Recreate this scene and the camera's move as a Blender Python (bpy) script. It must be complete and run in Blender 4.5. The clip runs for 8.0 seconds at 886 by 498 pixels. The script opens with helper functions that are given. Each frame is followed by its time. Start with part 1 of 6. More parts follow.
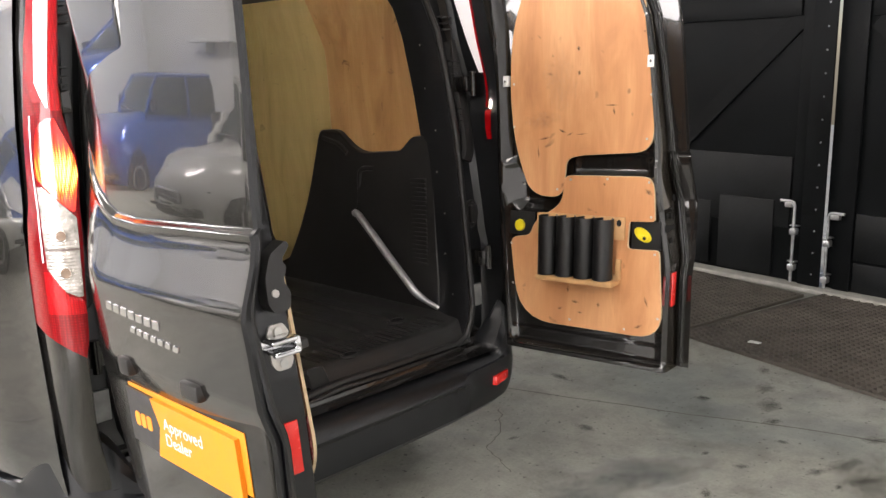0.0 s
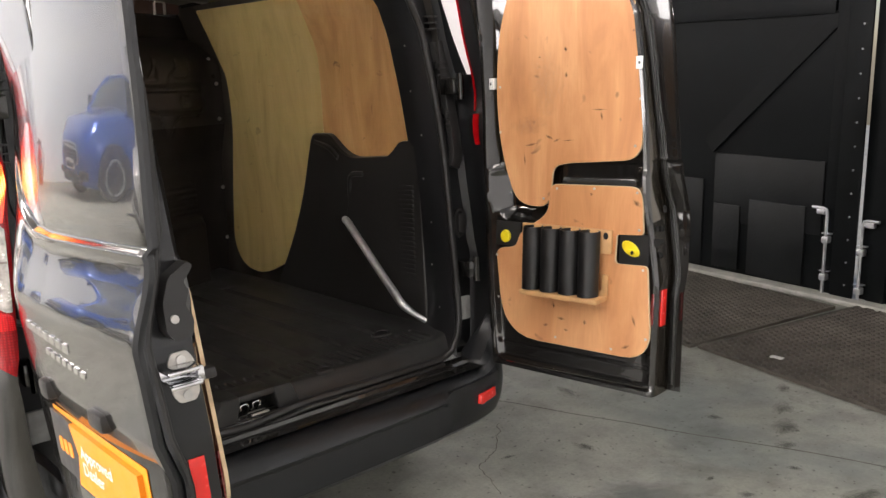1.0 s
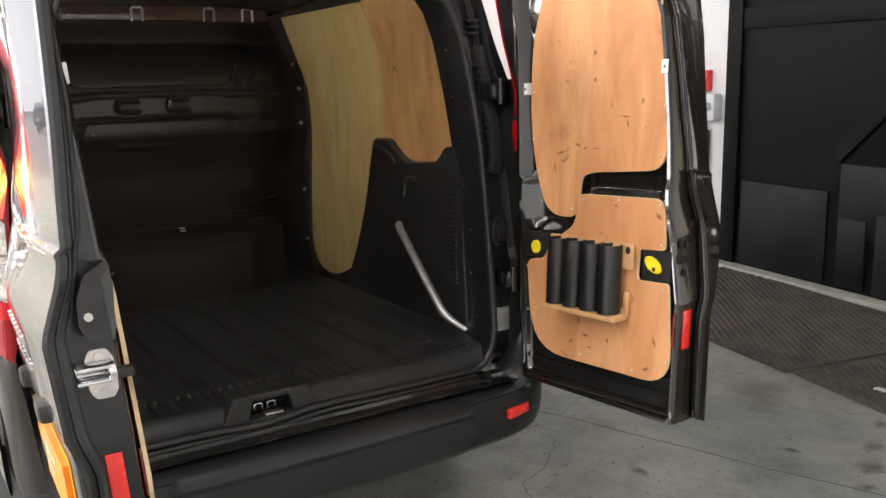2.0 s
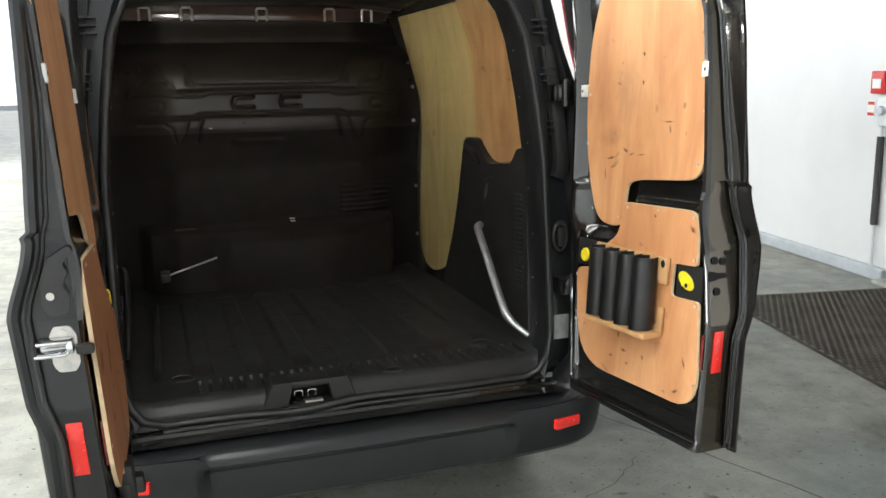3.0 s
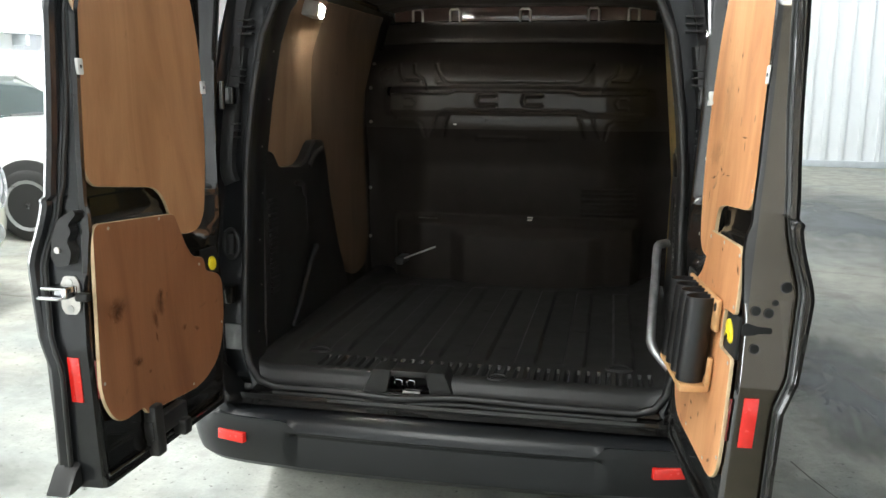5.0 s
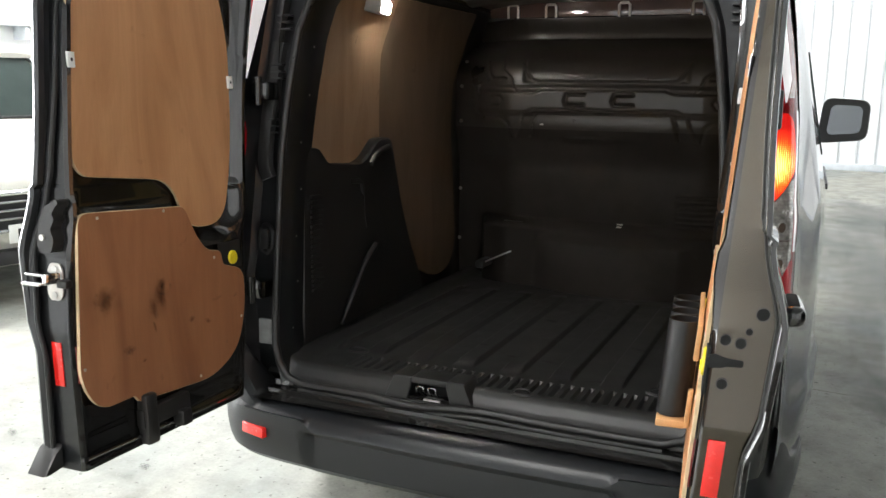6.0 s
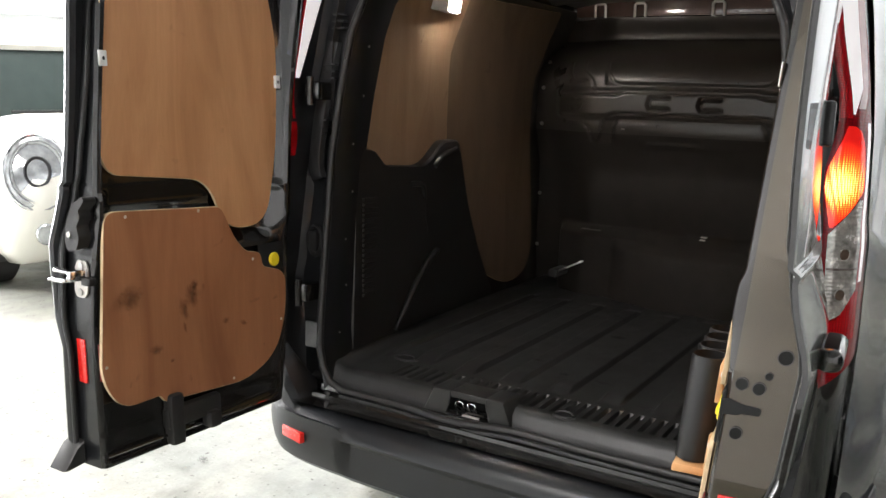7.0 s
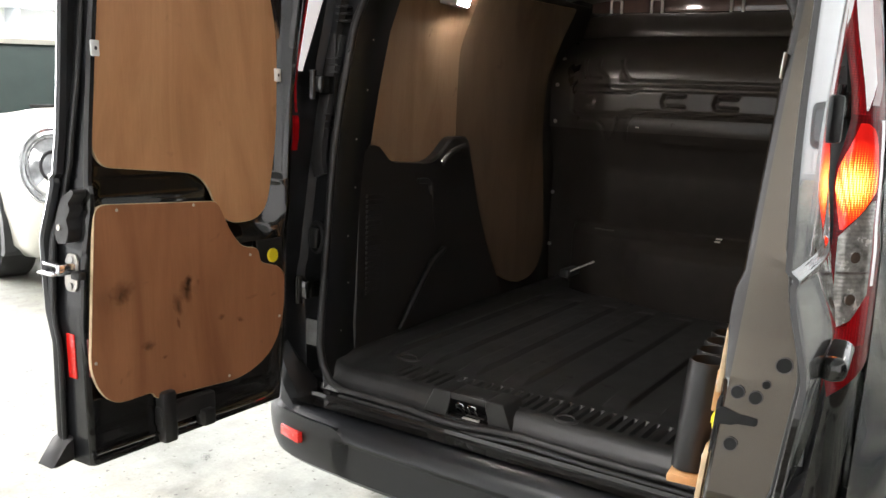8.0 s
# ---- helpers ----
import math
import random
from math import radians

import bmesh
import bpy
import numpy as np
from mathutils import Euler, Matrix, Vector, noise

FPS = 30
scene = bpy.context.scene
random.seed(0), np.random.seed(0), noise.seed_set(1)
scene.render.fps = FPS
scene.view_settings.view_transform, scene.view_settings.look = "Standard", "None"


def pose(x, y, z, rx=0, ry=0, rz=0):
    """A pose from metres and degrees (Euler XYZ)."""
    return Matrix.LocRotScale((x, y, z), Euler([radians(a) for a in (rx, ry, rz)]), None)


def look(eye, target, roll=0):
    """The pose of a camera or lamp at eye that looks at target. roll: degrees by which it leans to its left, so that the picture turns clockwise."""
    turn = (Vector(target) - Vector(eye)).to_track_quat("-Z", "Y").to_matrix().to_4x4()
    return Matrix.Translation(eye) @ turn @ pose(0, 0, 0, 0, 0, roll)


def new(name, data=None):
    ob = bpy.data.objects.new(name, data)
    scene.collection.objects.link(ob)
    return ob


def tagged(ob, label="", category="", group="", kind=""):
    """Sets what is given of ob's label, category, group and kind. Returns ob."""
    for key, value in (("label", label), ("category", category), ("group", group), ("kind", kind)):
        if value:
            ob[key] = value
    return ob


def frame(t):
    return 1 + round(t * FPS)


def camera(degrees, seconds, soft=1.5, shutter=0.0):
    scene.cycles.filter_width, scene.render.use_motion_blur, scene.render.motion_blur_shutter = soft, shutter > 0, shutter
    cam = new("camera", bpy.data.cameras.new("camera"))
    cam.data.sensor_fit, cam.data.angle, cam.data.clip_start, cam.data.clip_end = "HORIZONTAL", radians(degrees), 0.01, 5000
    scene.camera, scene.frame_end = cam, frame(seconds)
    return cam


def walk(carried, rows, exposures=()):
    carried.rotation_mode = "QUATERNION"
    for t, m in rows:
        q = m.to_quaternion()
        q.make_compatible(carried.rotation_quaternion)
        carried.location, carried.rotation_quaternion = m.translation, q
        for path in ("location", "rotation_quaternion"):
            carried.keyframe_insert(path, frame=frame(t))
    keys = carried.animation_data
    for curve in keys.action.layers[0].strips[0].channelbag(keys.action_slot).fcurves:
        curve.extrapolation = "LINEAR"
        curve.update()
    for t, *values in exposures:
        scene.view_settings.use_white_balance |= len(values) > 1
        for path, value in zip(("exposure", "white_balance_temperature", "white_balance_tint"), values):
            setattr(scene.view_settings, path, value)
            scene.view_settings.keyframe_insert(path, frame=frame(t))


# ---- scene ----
cam = camera(54.3, 8.0)
PATH = [
    (0, (-1.668, -2.039, 1.632), (-0.276, -0.667, 1.211), -1.1),
    (0.5, (-1.562, -2.052, 1.626), (-0.206, -0.643, 1.203), -1.2),
    (1, (-1.39, -2.082, 1.636), (-0.076, -0.634, 1.215), -1.2),
    (1.5, (-1.211, -2.208, 1.626), (-0.006, -0.668, 1.21), -1.2),
    (1.7, (-1.131, -2.255, 1.624), (0.0, -0.658, 1.216), -1.3),
    (2.8, (-0.671, -2.417, 1.63), (0.064, -0.601, 1.227), -1.0),
    (3, (-0.568, -2.488, 1.627), (0.054, -0.629, 1.227), -0.9),
    (3.5, (-0.342, -2.557, 1.624), (-0.013, -0.624, 1.23), -0.5),
    (4, (-0.071, -2.502, 1.626), (0.023, -0.544, 1.226), -0.4),
    (4.5, (0.22, -2.51, 1.613), (0.088, -0.553, 1.22), -0.2),
    (4.7, (0.336, -2.523, 1.624), (0.103, -0.576, 1.231), 0.1),
    (5.8, (0.836, -2.259, 1.603), (0.142, -0.424, 1.214), 0.2),
    (6, (0.921, -2.223, 1.603), (0.152, -0.418, 1.212), 0.4),
    (6.5, (1.038, -2.124, 1.62), (0.091, -0.407, 1.226), 0.8),
    (7, (1.07, -2.013, 1.618), (0.059, -0.335, 1.219), 1.1),
    (7.5, (1.085, -1.955, 1.612), (0.052, -0.289, 1.211), 1.3),
    (8, (1.095, -1.929, 1.604), (0.038, -0.279, 1.202), 1.5),
]
walk(cam, [(t, look(eye, target, roll)) for t, eye, target, roll in PATH],
     exposures=[(0.0, -0.22, 6900, 17), (1.7, -0.26, 6900, 17), (2.8, 0.02, 6450, 9), (4.5, 0.08, 6300, 5), (6.0, 0.2, 6450, 10), (8.0, 0.25, 6600, 13)])

# ---- small tools ----
rnd = random.Random(7)


def link(name, bm, mat, parent=None, label="", smooth=38, normals=True):
    """Links a bmesh as one mesh object, smooth except at edges sharper than so many degrees."""
    if normals:
        bmesh.ops.recalc_face_normals(bm, faces=bm.faces)
    limit = radians(smooth)
    for f in bm.faces:
        f.smooth = smooth > 0
    for e in bm.edges:
        if len(e.link_faces) == 2:
            e.smooth = e.calc_face_angle(0.0) < limit
    me = bpy.data.meshes.new(name)
    bm.to_mesh(me)
    bm.free()
    me.materials.append(mat)
    ob = new(name, me)
    if parent is not None:
        ob.parent = parent
    if label:
        ob["label"] = label
    return ob


def part(name, bm, mat, parent, label="", smooth=38):
    return link(name, bm, mat, parent, label, smooth)


def thing(name, label, category, m=None, group="", kind=""):
    ob = new(name)
    ob.empty_display_size = 0.1
    if m is not None:
        ob.matrix_world = m
    return tagged(ob, label, category, group, kind)


def flat(u, v, w):
    return (u, v, w)


def box(bm, x0, x1, y0, y1, z0, z1, bevel=0.0, f=flat, seg=2):
    """A box, with rounded edges where bevel is given, laid out by the mapping f."""
    vs = [bm.verts.new((x, y, z)) for x in (x0, x1) for y in (y0, y1) for z in (z0, z1)]
    fs = [bm.faces.new([vs[i] for i in q]) for q in ((0, 1, 3, 2), (4, 6, 7, 5), (0, 4, 5, 1), (2, 3, 7, 6), (0, 2, 6, 4), (1, 5, 7, 3))]
    out = vs
    if bevel > 0:
        es = list({e for q in fs for e in q.edges})
        r = bmesh.ops.bevel(bm, geom=es, offset=bevel, segments=seg, profile=0.5, affect="EDGES")
        out = list({v for q in r["faces"] for v in q.verts} | {v for v in vs if v.is_valid})
    for v in out:
        v.co = f(*v.co)
    return bm


def rounded(pts, r, seg=5):
    """The outline of a polygon with its corners rounded; r is one radius or one for each corner."""
    out, n = [], len(pts)
    for i, p in enumerate(pts):
        p, a, b = Vector(p), Vector(pts[i - 1]), Vector(pts[(i + 1) % n])
        ri = r[i] if isinstance(r, (list, tuple)) else r
        da, db = (a - p), (b - p)
        d = min(ri, da.length * 0.48, db.length * 0.48)
        if d < 1e-4:
            out.append(tuple(p))
            continue
        s, e = p + da.normalized() * d, p + db.normalized() * d
        for k in range(seg + 1):
            t = k / seg
            q = s * (1 - t) ** 2 + p * 2 * t * (1 - t) + e * t * t
            out.append((q.x, q.y))
    return out


def prism(bm, outline, w0, w1, f=flat, edge=0.0):
    """A slab with that outline (u, v) between w0 and w1, its rim at w0 eased by edge."""
    n = len(outline)
    c = sum((Vector(p) for p in outline), Vector((0, 0))) / n
    rows = [(w1, 0.0)] + ([(w0 + (edge if w1 > w0 else -edge), 0.0), (w0, edge)] if edge else [(w0, 0.0)])
    rings = []
    for w, inset in rows:
        ring = []
        for p in outline:
            q = Vector(p)
            if inset:
                q = q + (c - q).normalized() * inset
            ring.append(bm.verts.new(f(q.x, q.y, w)))
        rings.append(ring)
    for a, b in zip(rings, rings[1:]):
        for i in range(n):
            bm.faces.new((a[i], a[(i + 1) % n], b[(i + 1) % n], b[i]))
    bm.faces.new(rings[0])
    bm.faces.new(list(reversed(rings[-1])))
    return bm


def smooth_path(pts, n=6, closed=False):
    """Points along a soft curve through pts."""
    P, out, m = [Vector(p) for p in pts], [], len(pts)
    for i in range(m if closed else m - 1):
        p1, p2 = P[i], P[(i + 1) % m]
        p0 = P[i - 1] if closed or i else p1
        p3 = P[(i + 2) % m] if closed or i + 2 < m else p2
        for k in range(n):
            t = k / n
            out.append(0.5 * ((2 * p1) + (p2 - p0) * t + (2 * p0 - 5 * p1 + 4 * p2 - p3) * t * t + (3 * p1 - p0 - 3 * p2 + p3) * t ** 3))
    if not closed:
        out.append(P[-1])
    return out


def tube(bm, pts, r, sides=10, closed=False, rx=None):
    """A round (or, with rx, oval) bar along pts."""
    P = [Vector(p) for p in pts]
    n, rings, up = len(P), [], None
    for i, p in enumerate(P):
        d = (P[(i + 1) % n] - P[i - 1]) if closed or 0 < i < n - 1 else (P[1] - P[0] if i == 0 else P[-1] - P[-2])
        d.normalize()
        if up is None:
            up = Vector((0, 0, 1)) if abs(d.z) < 0.9 else Vector((1, 0, 0))
        s = d.cross(up).normalized()
        up = s.cross(d).normalized()
        ri = r[i] if isinstance(r, (list, tuple)) else r
        rings.append([bm.verts.new(p + s * math.cos(2 * math.pi * k / sides) * (rx or ri) + up * math.sin(2 * math.pi * k / sides) * ri) for k in range(sides)])
    for i in range(n if closed else n - 1):
        a, b = rings[i], rings[(i + 1) % n]
        for k in range(sides):
            bm.faces.new((a[k], a[(k + 1) % sides], b[(k + 1) % sides], b[k]))
    if not closed:
        bm.faces.new(list(reversed(rings[0])))
        bm.faces.new(rings[-1])
    return bm


def grid(bm, us, vs, f):
    """A sheet of quads through f(u, v)."""
    rows = [[bm.verts.new(f(u, v)) for u in us] for v in vs]
    for a, b in zip(rows, rows[1:]):
        for i in range(len(us) - 1):
            bm.faces.new((a[i], a[i + 1], b[i + 1], b[i]))
    return rows


def loft(bm, rings, closed=True, caps=True):
    """Faces between rings of equally many points."""
    R = [[bm.verts.new(p) for p in ring] for ring in rings]
    n = len(R[0])
    for a, b in zip(R, R[1:]):
        for i in range(n if closed else n - 1):
            bm.faces.new((a[i], a[(i + 1) % n], b[(i + 1) % n], b[i]))
    if caps and closed:
        bm.faces.new(list(reversed(R[0])))
        bm.faces.new(R[-1])
    return R


def disc(bm, c, axis, r, depth, sides=18, ease=0.0):
    """A short cylinder from c along axis."""
    c, a = Vector(c), Vector(axis).normalized()
    s = a.cross(Vector((0, 0, 1)) if abs(a.z) < 0.9 else Vector((1, 0, 0))).normalized()
    t = a.cross(s)
    steps = [(0, r), (depth - ease, r), (depth, r - ease)] if ease else [(0, r), (depth, r)]
    loft(bm, [[c + a * h + (s * math.cos(2 * math.pi * k / sides) + t * math.sin(2 * math.pi * k / sides)) * q for k in range(sides)] for h, q in steps])
    return bm


def lerp(x, table):
    """Straight-line interpolation in a table of (x, y)."""
    return float(np.interp(x, [a for a, _ in table], [b for _, b in table]))


def ease(x, table):
    """The same with its corners rounded."""
    return sum(lerp(x + d, table) for d in (-0.07, -0.045, -0.02, 0.0, 0.02, 0.045, 0.07)) / 7


def soft(a, b, x):
    t = min(1.0, max(0.0, (x - a) / (b - a)))
    return t * t * (3 - 2 * t)


def off_line(x, z, lines):
    """Distance to the nearest of some broken lines."""
    best = 9.0
    for pts in lines:
        for (ax, az), (bx, bz) in zip(pts, pts[1:]):
            dx, dz = bx - ax, bz - az
            t = min(1.0, max(0.0, ((x - ax) * dx + (z - az) * dz) / (dx * dx + dz * dz)))
            best = min(best, math.hypot(x - ax - t * dx, z - az - t * dz))
    return best


# ---- light ----
world = bpy.data.worlds.new("world")
scene.world = world
world.use_nodes = True
wn = world.node_tree.nodes
sky = wn.new("ShaderNodeTexSky")
sky.sky_type, sky.sun_disc, sky.sun_elevation, sky.sun_rotation = "NISHITA", False, radians(58), 0.0
world.node_tree.links.new(sky.outputs["Color"], wn["Background"].inputs["Color"])
wn["Background"].inputs["Strength"].default_value = 0.12


sun = new("sun", bpy.data.lights.new("sun", "SUN"))
sun.data.energy, sun.data.angle, sun.data.color = 4.0, radians(3), (1.0, 0.97, 0.92)
sun.matrix_world = look(Vector((0, 10 * math.cos(radians(58)), 10 * math.sin(radians(58)))), Vector((0, 0, 0)))


def hall(n, s, z):
    """A place in the hall: n across it to the right-hand wall, s along it, z up."""
    return Vector((0.9938 * n + 0.111 * s, -0.111 * n + 0.9938 * s, z))


def area(name, n, s, z, target, size_x, size_y, watts, colour):
    data = bpy.data.lights.new(name, "AREA")
    data.shape, data.size, data.size_y, data.energy, data.color = "RECTANGLE", size_x, size_y, watts, colour
    ob = new(name, data)
    ob.matrix_world = look(hall(n, s, z), hall(*target))
    return ob


# daylight through the great doorway in the left-hand wall, and from unseen roof lights added to brighten the hall
area("doorway_daylight", -10.6, -1.0, 2.3, (0.0, -1.0, 1.2), 7.0, 4.0, 1750.0, (0.97, 0.99, 1.0))
ROOF_LIGHTS = [(-6.6, -3.0, 260.0), (-6.6, 3.5, 560.0), (-7.0, 10.5, 1350.0), (-3.2, -0.5, 100.0), (-2.6, 10.5, 70.0), (2.6, 13.4, 75.0), (-0.6, -3.9, 150.0)]
for n, s, watts in ROOF_LIGHTS:
    area("roof_daylight", n, s, 5.36, (n, s + 0.001, 0.0), 1.0, 2.9, watts, (1.0, 0.985, 0.95))

# ---- materials ----


def nodes_of(name):
    m = bpy.data.materials.new(name)
    m.use_nodes = True
    nt = m.node_tree
    return m, nt, nt.nodes["Principled BSDF"]


def coords(nt, scale=(1, 1, 1), kind="Object"):
    tc, mp = nt.nodes.new("ShaderNodeTexCoord"), nt.nodes.new("ShaderNodeMapping")
    mp.inputs["Scale"].default_value = scale
    nt.links.new(tc.outputs[kind], mp.inputs["Vector"])
    return mp.outputs["Vector"]


def noise_tex(nt, vec, scale, detail=4.0, rough=0.55, distortion=0.0):
    n = nt.nodes.new("ShaderNodeTexNoise")
    n.inputs["Scale"].default_value, n.inputs["Detail"].default_value = scale, detail
    n.inputs["Roughness"].default_value, n.inputs["Distortion"].default_value = rough, distortion
    nt.links.new(vec, n.inputs["Vector"])
    return n.outputs["Fac"]


def ramp(nt, fac, stops):
    r = nt.nodes.new("ShaderNodeValToRGB")
    el = r.color_ramp.elements
    el[0].position, el[0].color = stops[0][0], (*stops[0][1], 1)
    el[1].position, el[1].color = stops[-1][0], (*stops[-1][1], 1)
    for p, c in stops[1:-1]:
        e = el.new(p)
        e.color = (*c, 1)
    nt.links.new(fac, r.inputs["Fac"])
    return r.outputs["Color"]


def mix(nt, fac, a, b, mode="MIX"):
    m = nt.nodes.new("ShaderNodeMix")
    m.data_type, m.blend_type = "RGBA", mode
    for sock, val in ((m.inputs[0], fac), (m.inputs[6], a), (m.inputs[7], b)):
        if isinstance(val, (int, float)):
            sock.default_value = val
        elif isinstance(val, tuple):
            sock.default_value = (*val, 1)
        else:
            nt.links.new(val, sock)
    return m.outputs[2]


def band(nt, fac, lo, hi, a=0.0, b=1.0):
    m = nt.nodes.new("ShaderNodeMapRange")
    m.inputs["From Min"].default_value, m.inputs["From Max"].default_value = lo, hi
    m.inputs["To Min"].default_value, m.inputs["To Max"].default_value = a, b
    nt.links.new(fac, m.inputs["Value"])
    return m.outputs["Result"]


def bump(nt, p, height, strength, distance):
    b = nt.nodes.new("ShaderNodeBump")
    b.inputs["Strength"].default_value, b.inputs["Distance"].default_value = strength, distance
    nt.links.new(height, b.inputs["Height"])
    nt.links.new(b.outputs["Normal"], p.inputs["Normal"])


def surface(name, colour, rough=0.5, metal=0.0, vary=0.15, scale=6.0, grain=120.0, relief=0.0, coat=0.0, rough_vary=0.08, emit=None, transmission=0.0, ior=1.45, specular=0.5):
    """A plain material with soft large patches and a fine grain in colour, gloss and relief."""
    m, nt, p = nodes_of(name)
    vec = coords(nt)
    big, fine = noise_tex(nt, vec, scale, 5), noise_tex(nt, vec, grain, 3)
    dark = tuple(c * (1 - vary) for c in colour)
    light = tuple(min(1, c * (1 + vary)) for c in colour)
    base = mix(nt, band(nt, big, 0.3, 0.7), dark, light)
    base = mix(nt, band(nt, fine, 0.35, 0.75, 0.0, 0.5 * vary), base, tuple(c * 0.6 for c in colour))
    nt.links.new(base, p.inputs["Base Color"])
    nt.links.new(band(nt, big, 0.3, 0.7, max(0.02, rough - rough_vary), min(1, rough + rough_vary)), p.inputs["Roughness"])
    p.inputs["Metallic"].default_value, p.inputs["Coat Weight"].default_value = metal, coat
    p.inputs["Coat Roughness"].default_value = 0.05
    p.inputs["Specular IOR Level"].default_value = specular
    if relief:
        bump(nt, p, fine, 0.5, relief)
    if emit:
        p.inputs["Emission Color"].default_value, p.inputs["Emission Strength"].default_value = (*emit[0], 1), emit[1]
    if transmission:
        p.inputs["Transmission Weight"].default_value, p.inputs["IOR"].default_value = transmission, ior
    return m


def plywood(name, pale, mid, dark, seed, knots=1.0):
    """Sheet wood: long upright grain, cathedral figure, a few knots and grubby marks."""
    m, nt, p = nodes_of(name)
    vec = coords(nt, (6, 6, 1.3))
    off = nt.nodes.new("ShaderNodeVectorMath")
    off.inputs[1].default_value = (seed, seed * 1.7, seed * 0.6)
    nt.links.new(vec, off.inputs[0])
    vec = off.outputs["Vector"]
    figure = noise_tex(nt, vec, 0.9, 5, 0.55, 1.6)
    grain = noise_tex(nt, coords(nt, (160, 160, 5)), 1.0, 3)
    col = ramp(nt, figure, [(0.25, dark), (0.45, mid), (0.62, pale), (0.8, mid)])
    col = mix(nt, band(nt, grain, 0.4, 0.75, 0.0, 0.22), col, dark)
    wear = noise_tex(nt, coords(nt, (1, 1, 1)), 2.3, 3)
    col = mix(nt, band(nt, wear, 0.45, 0.75, 0.0, 0.3), col, tuple(c * 1.15 for c in pale))
    spots = noise_tex(nt, coords(nt, (7, 10, 13)), 1.6, 2, 0.5, 0.6)
    col = mix(nt, band(nt, spots, 0.69, 0.78, 0.0, 0.55 * knots), col, tuple(c * 0.22 for c in dark))
    nt.links.new(col, p.inputs["Base Color"])
    p.inputs["Roughness"].default_value = 0.5
    p.inputs["Specular IOR Level"].default_value = 0.35
    bump(nt, p, grain, 0.25, 0.002)
    return m


def concrete_floor():
    m, nt, p = nodes_of("concrete floor, worn paint")
    vec = coords(nt)
    big, mid, fine = noise_tex(nt, vec, 0.55, 6, 0.6), noise_tex(nt, vec, 4.5, 6, 0.65), noise_tex(nt, vec, 70, 4)
    col = mix(nt, band(nt, big, 0.35, 0.65), (0.315, 0.31, 0.262), (0.37, 0.372, 0.328))
    col = mix(nt, band(nt, mid, 0.42, 0.7, 0.0, 0.65), col, (0.19, 0.19, 0.165))
    col = mix(nt, band(nt, fine, 0.4, 0.8, 0.0, 0.35), col, (0.15, 0.145, 0.13))
    damp = noise_tex(nt, vec, 0.8, 5, 0.6, 0.7)
    col = mix(nt, band(nt, damp, 0.48, 0.66, 0.0, 0.6), col, (0.185, 0.215, 0.215))
    stains = noise_tex(nt, vec, 1.7, 7, 0.7, 0.4)
    col = mix(nt, band(nt, stains, 0.55, 0.74, 0.0, 0.75), col, (0.115, 0.115, 0.105))
    specks = noise_tex(nt, vec, 38, 2, 0.4)
    col = mix(nt, band(nt, specks, 0.66, 0.74, 0.0, 0.75), col, (0.06, 0.055, 0.05))
    nt.links.new(col, p.inputs["Base Color"])
    nt.links.new(band(nt, mid, 0.3, 0.7, 0.42, 0.75), p.inputs["Roughness"])
    bump(nt, p, mix(nt, 0.5, mid, fine), 0.3, 0.004)
    return m


def car_paint(name, colour, metal=0.35, rough=0.32, flake=0.0, coat=1.0):
    m, nt, p = nodes_of(name)
    vec = coords(nt)
    fl, big = noise_tex(nt, vec, 900, 2), noise_tex(nt, vec, 3, 4)
    col = mix(nt, band(nt, fl, 0.35, 0.7), tuple(c * (1 - flake) for c in colour), tuple(c * (1 + flake) for c in colour))
    col = mix(nt, band(nt, big, 0.4, 0.75, 0.0, 0.25), col, tuple(c * 0.8 + 0.01 for c in colour))
    nt.links.new(col, p.inputs["Base Color"])
    p.inputs["Metallic"].default_value, p.inputs["Roughness"].default_value = metal, rough
    p.inputs["Coat Weight"].default_value, p.inputs["Coat Roughness"].default_value = coat, 0.02
    return m


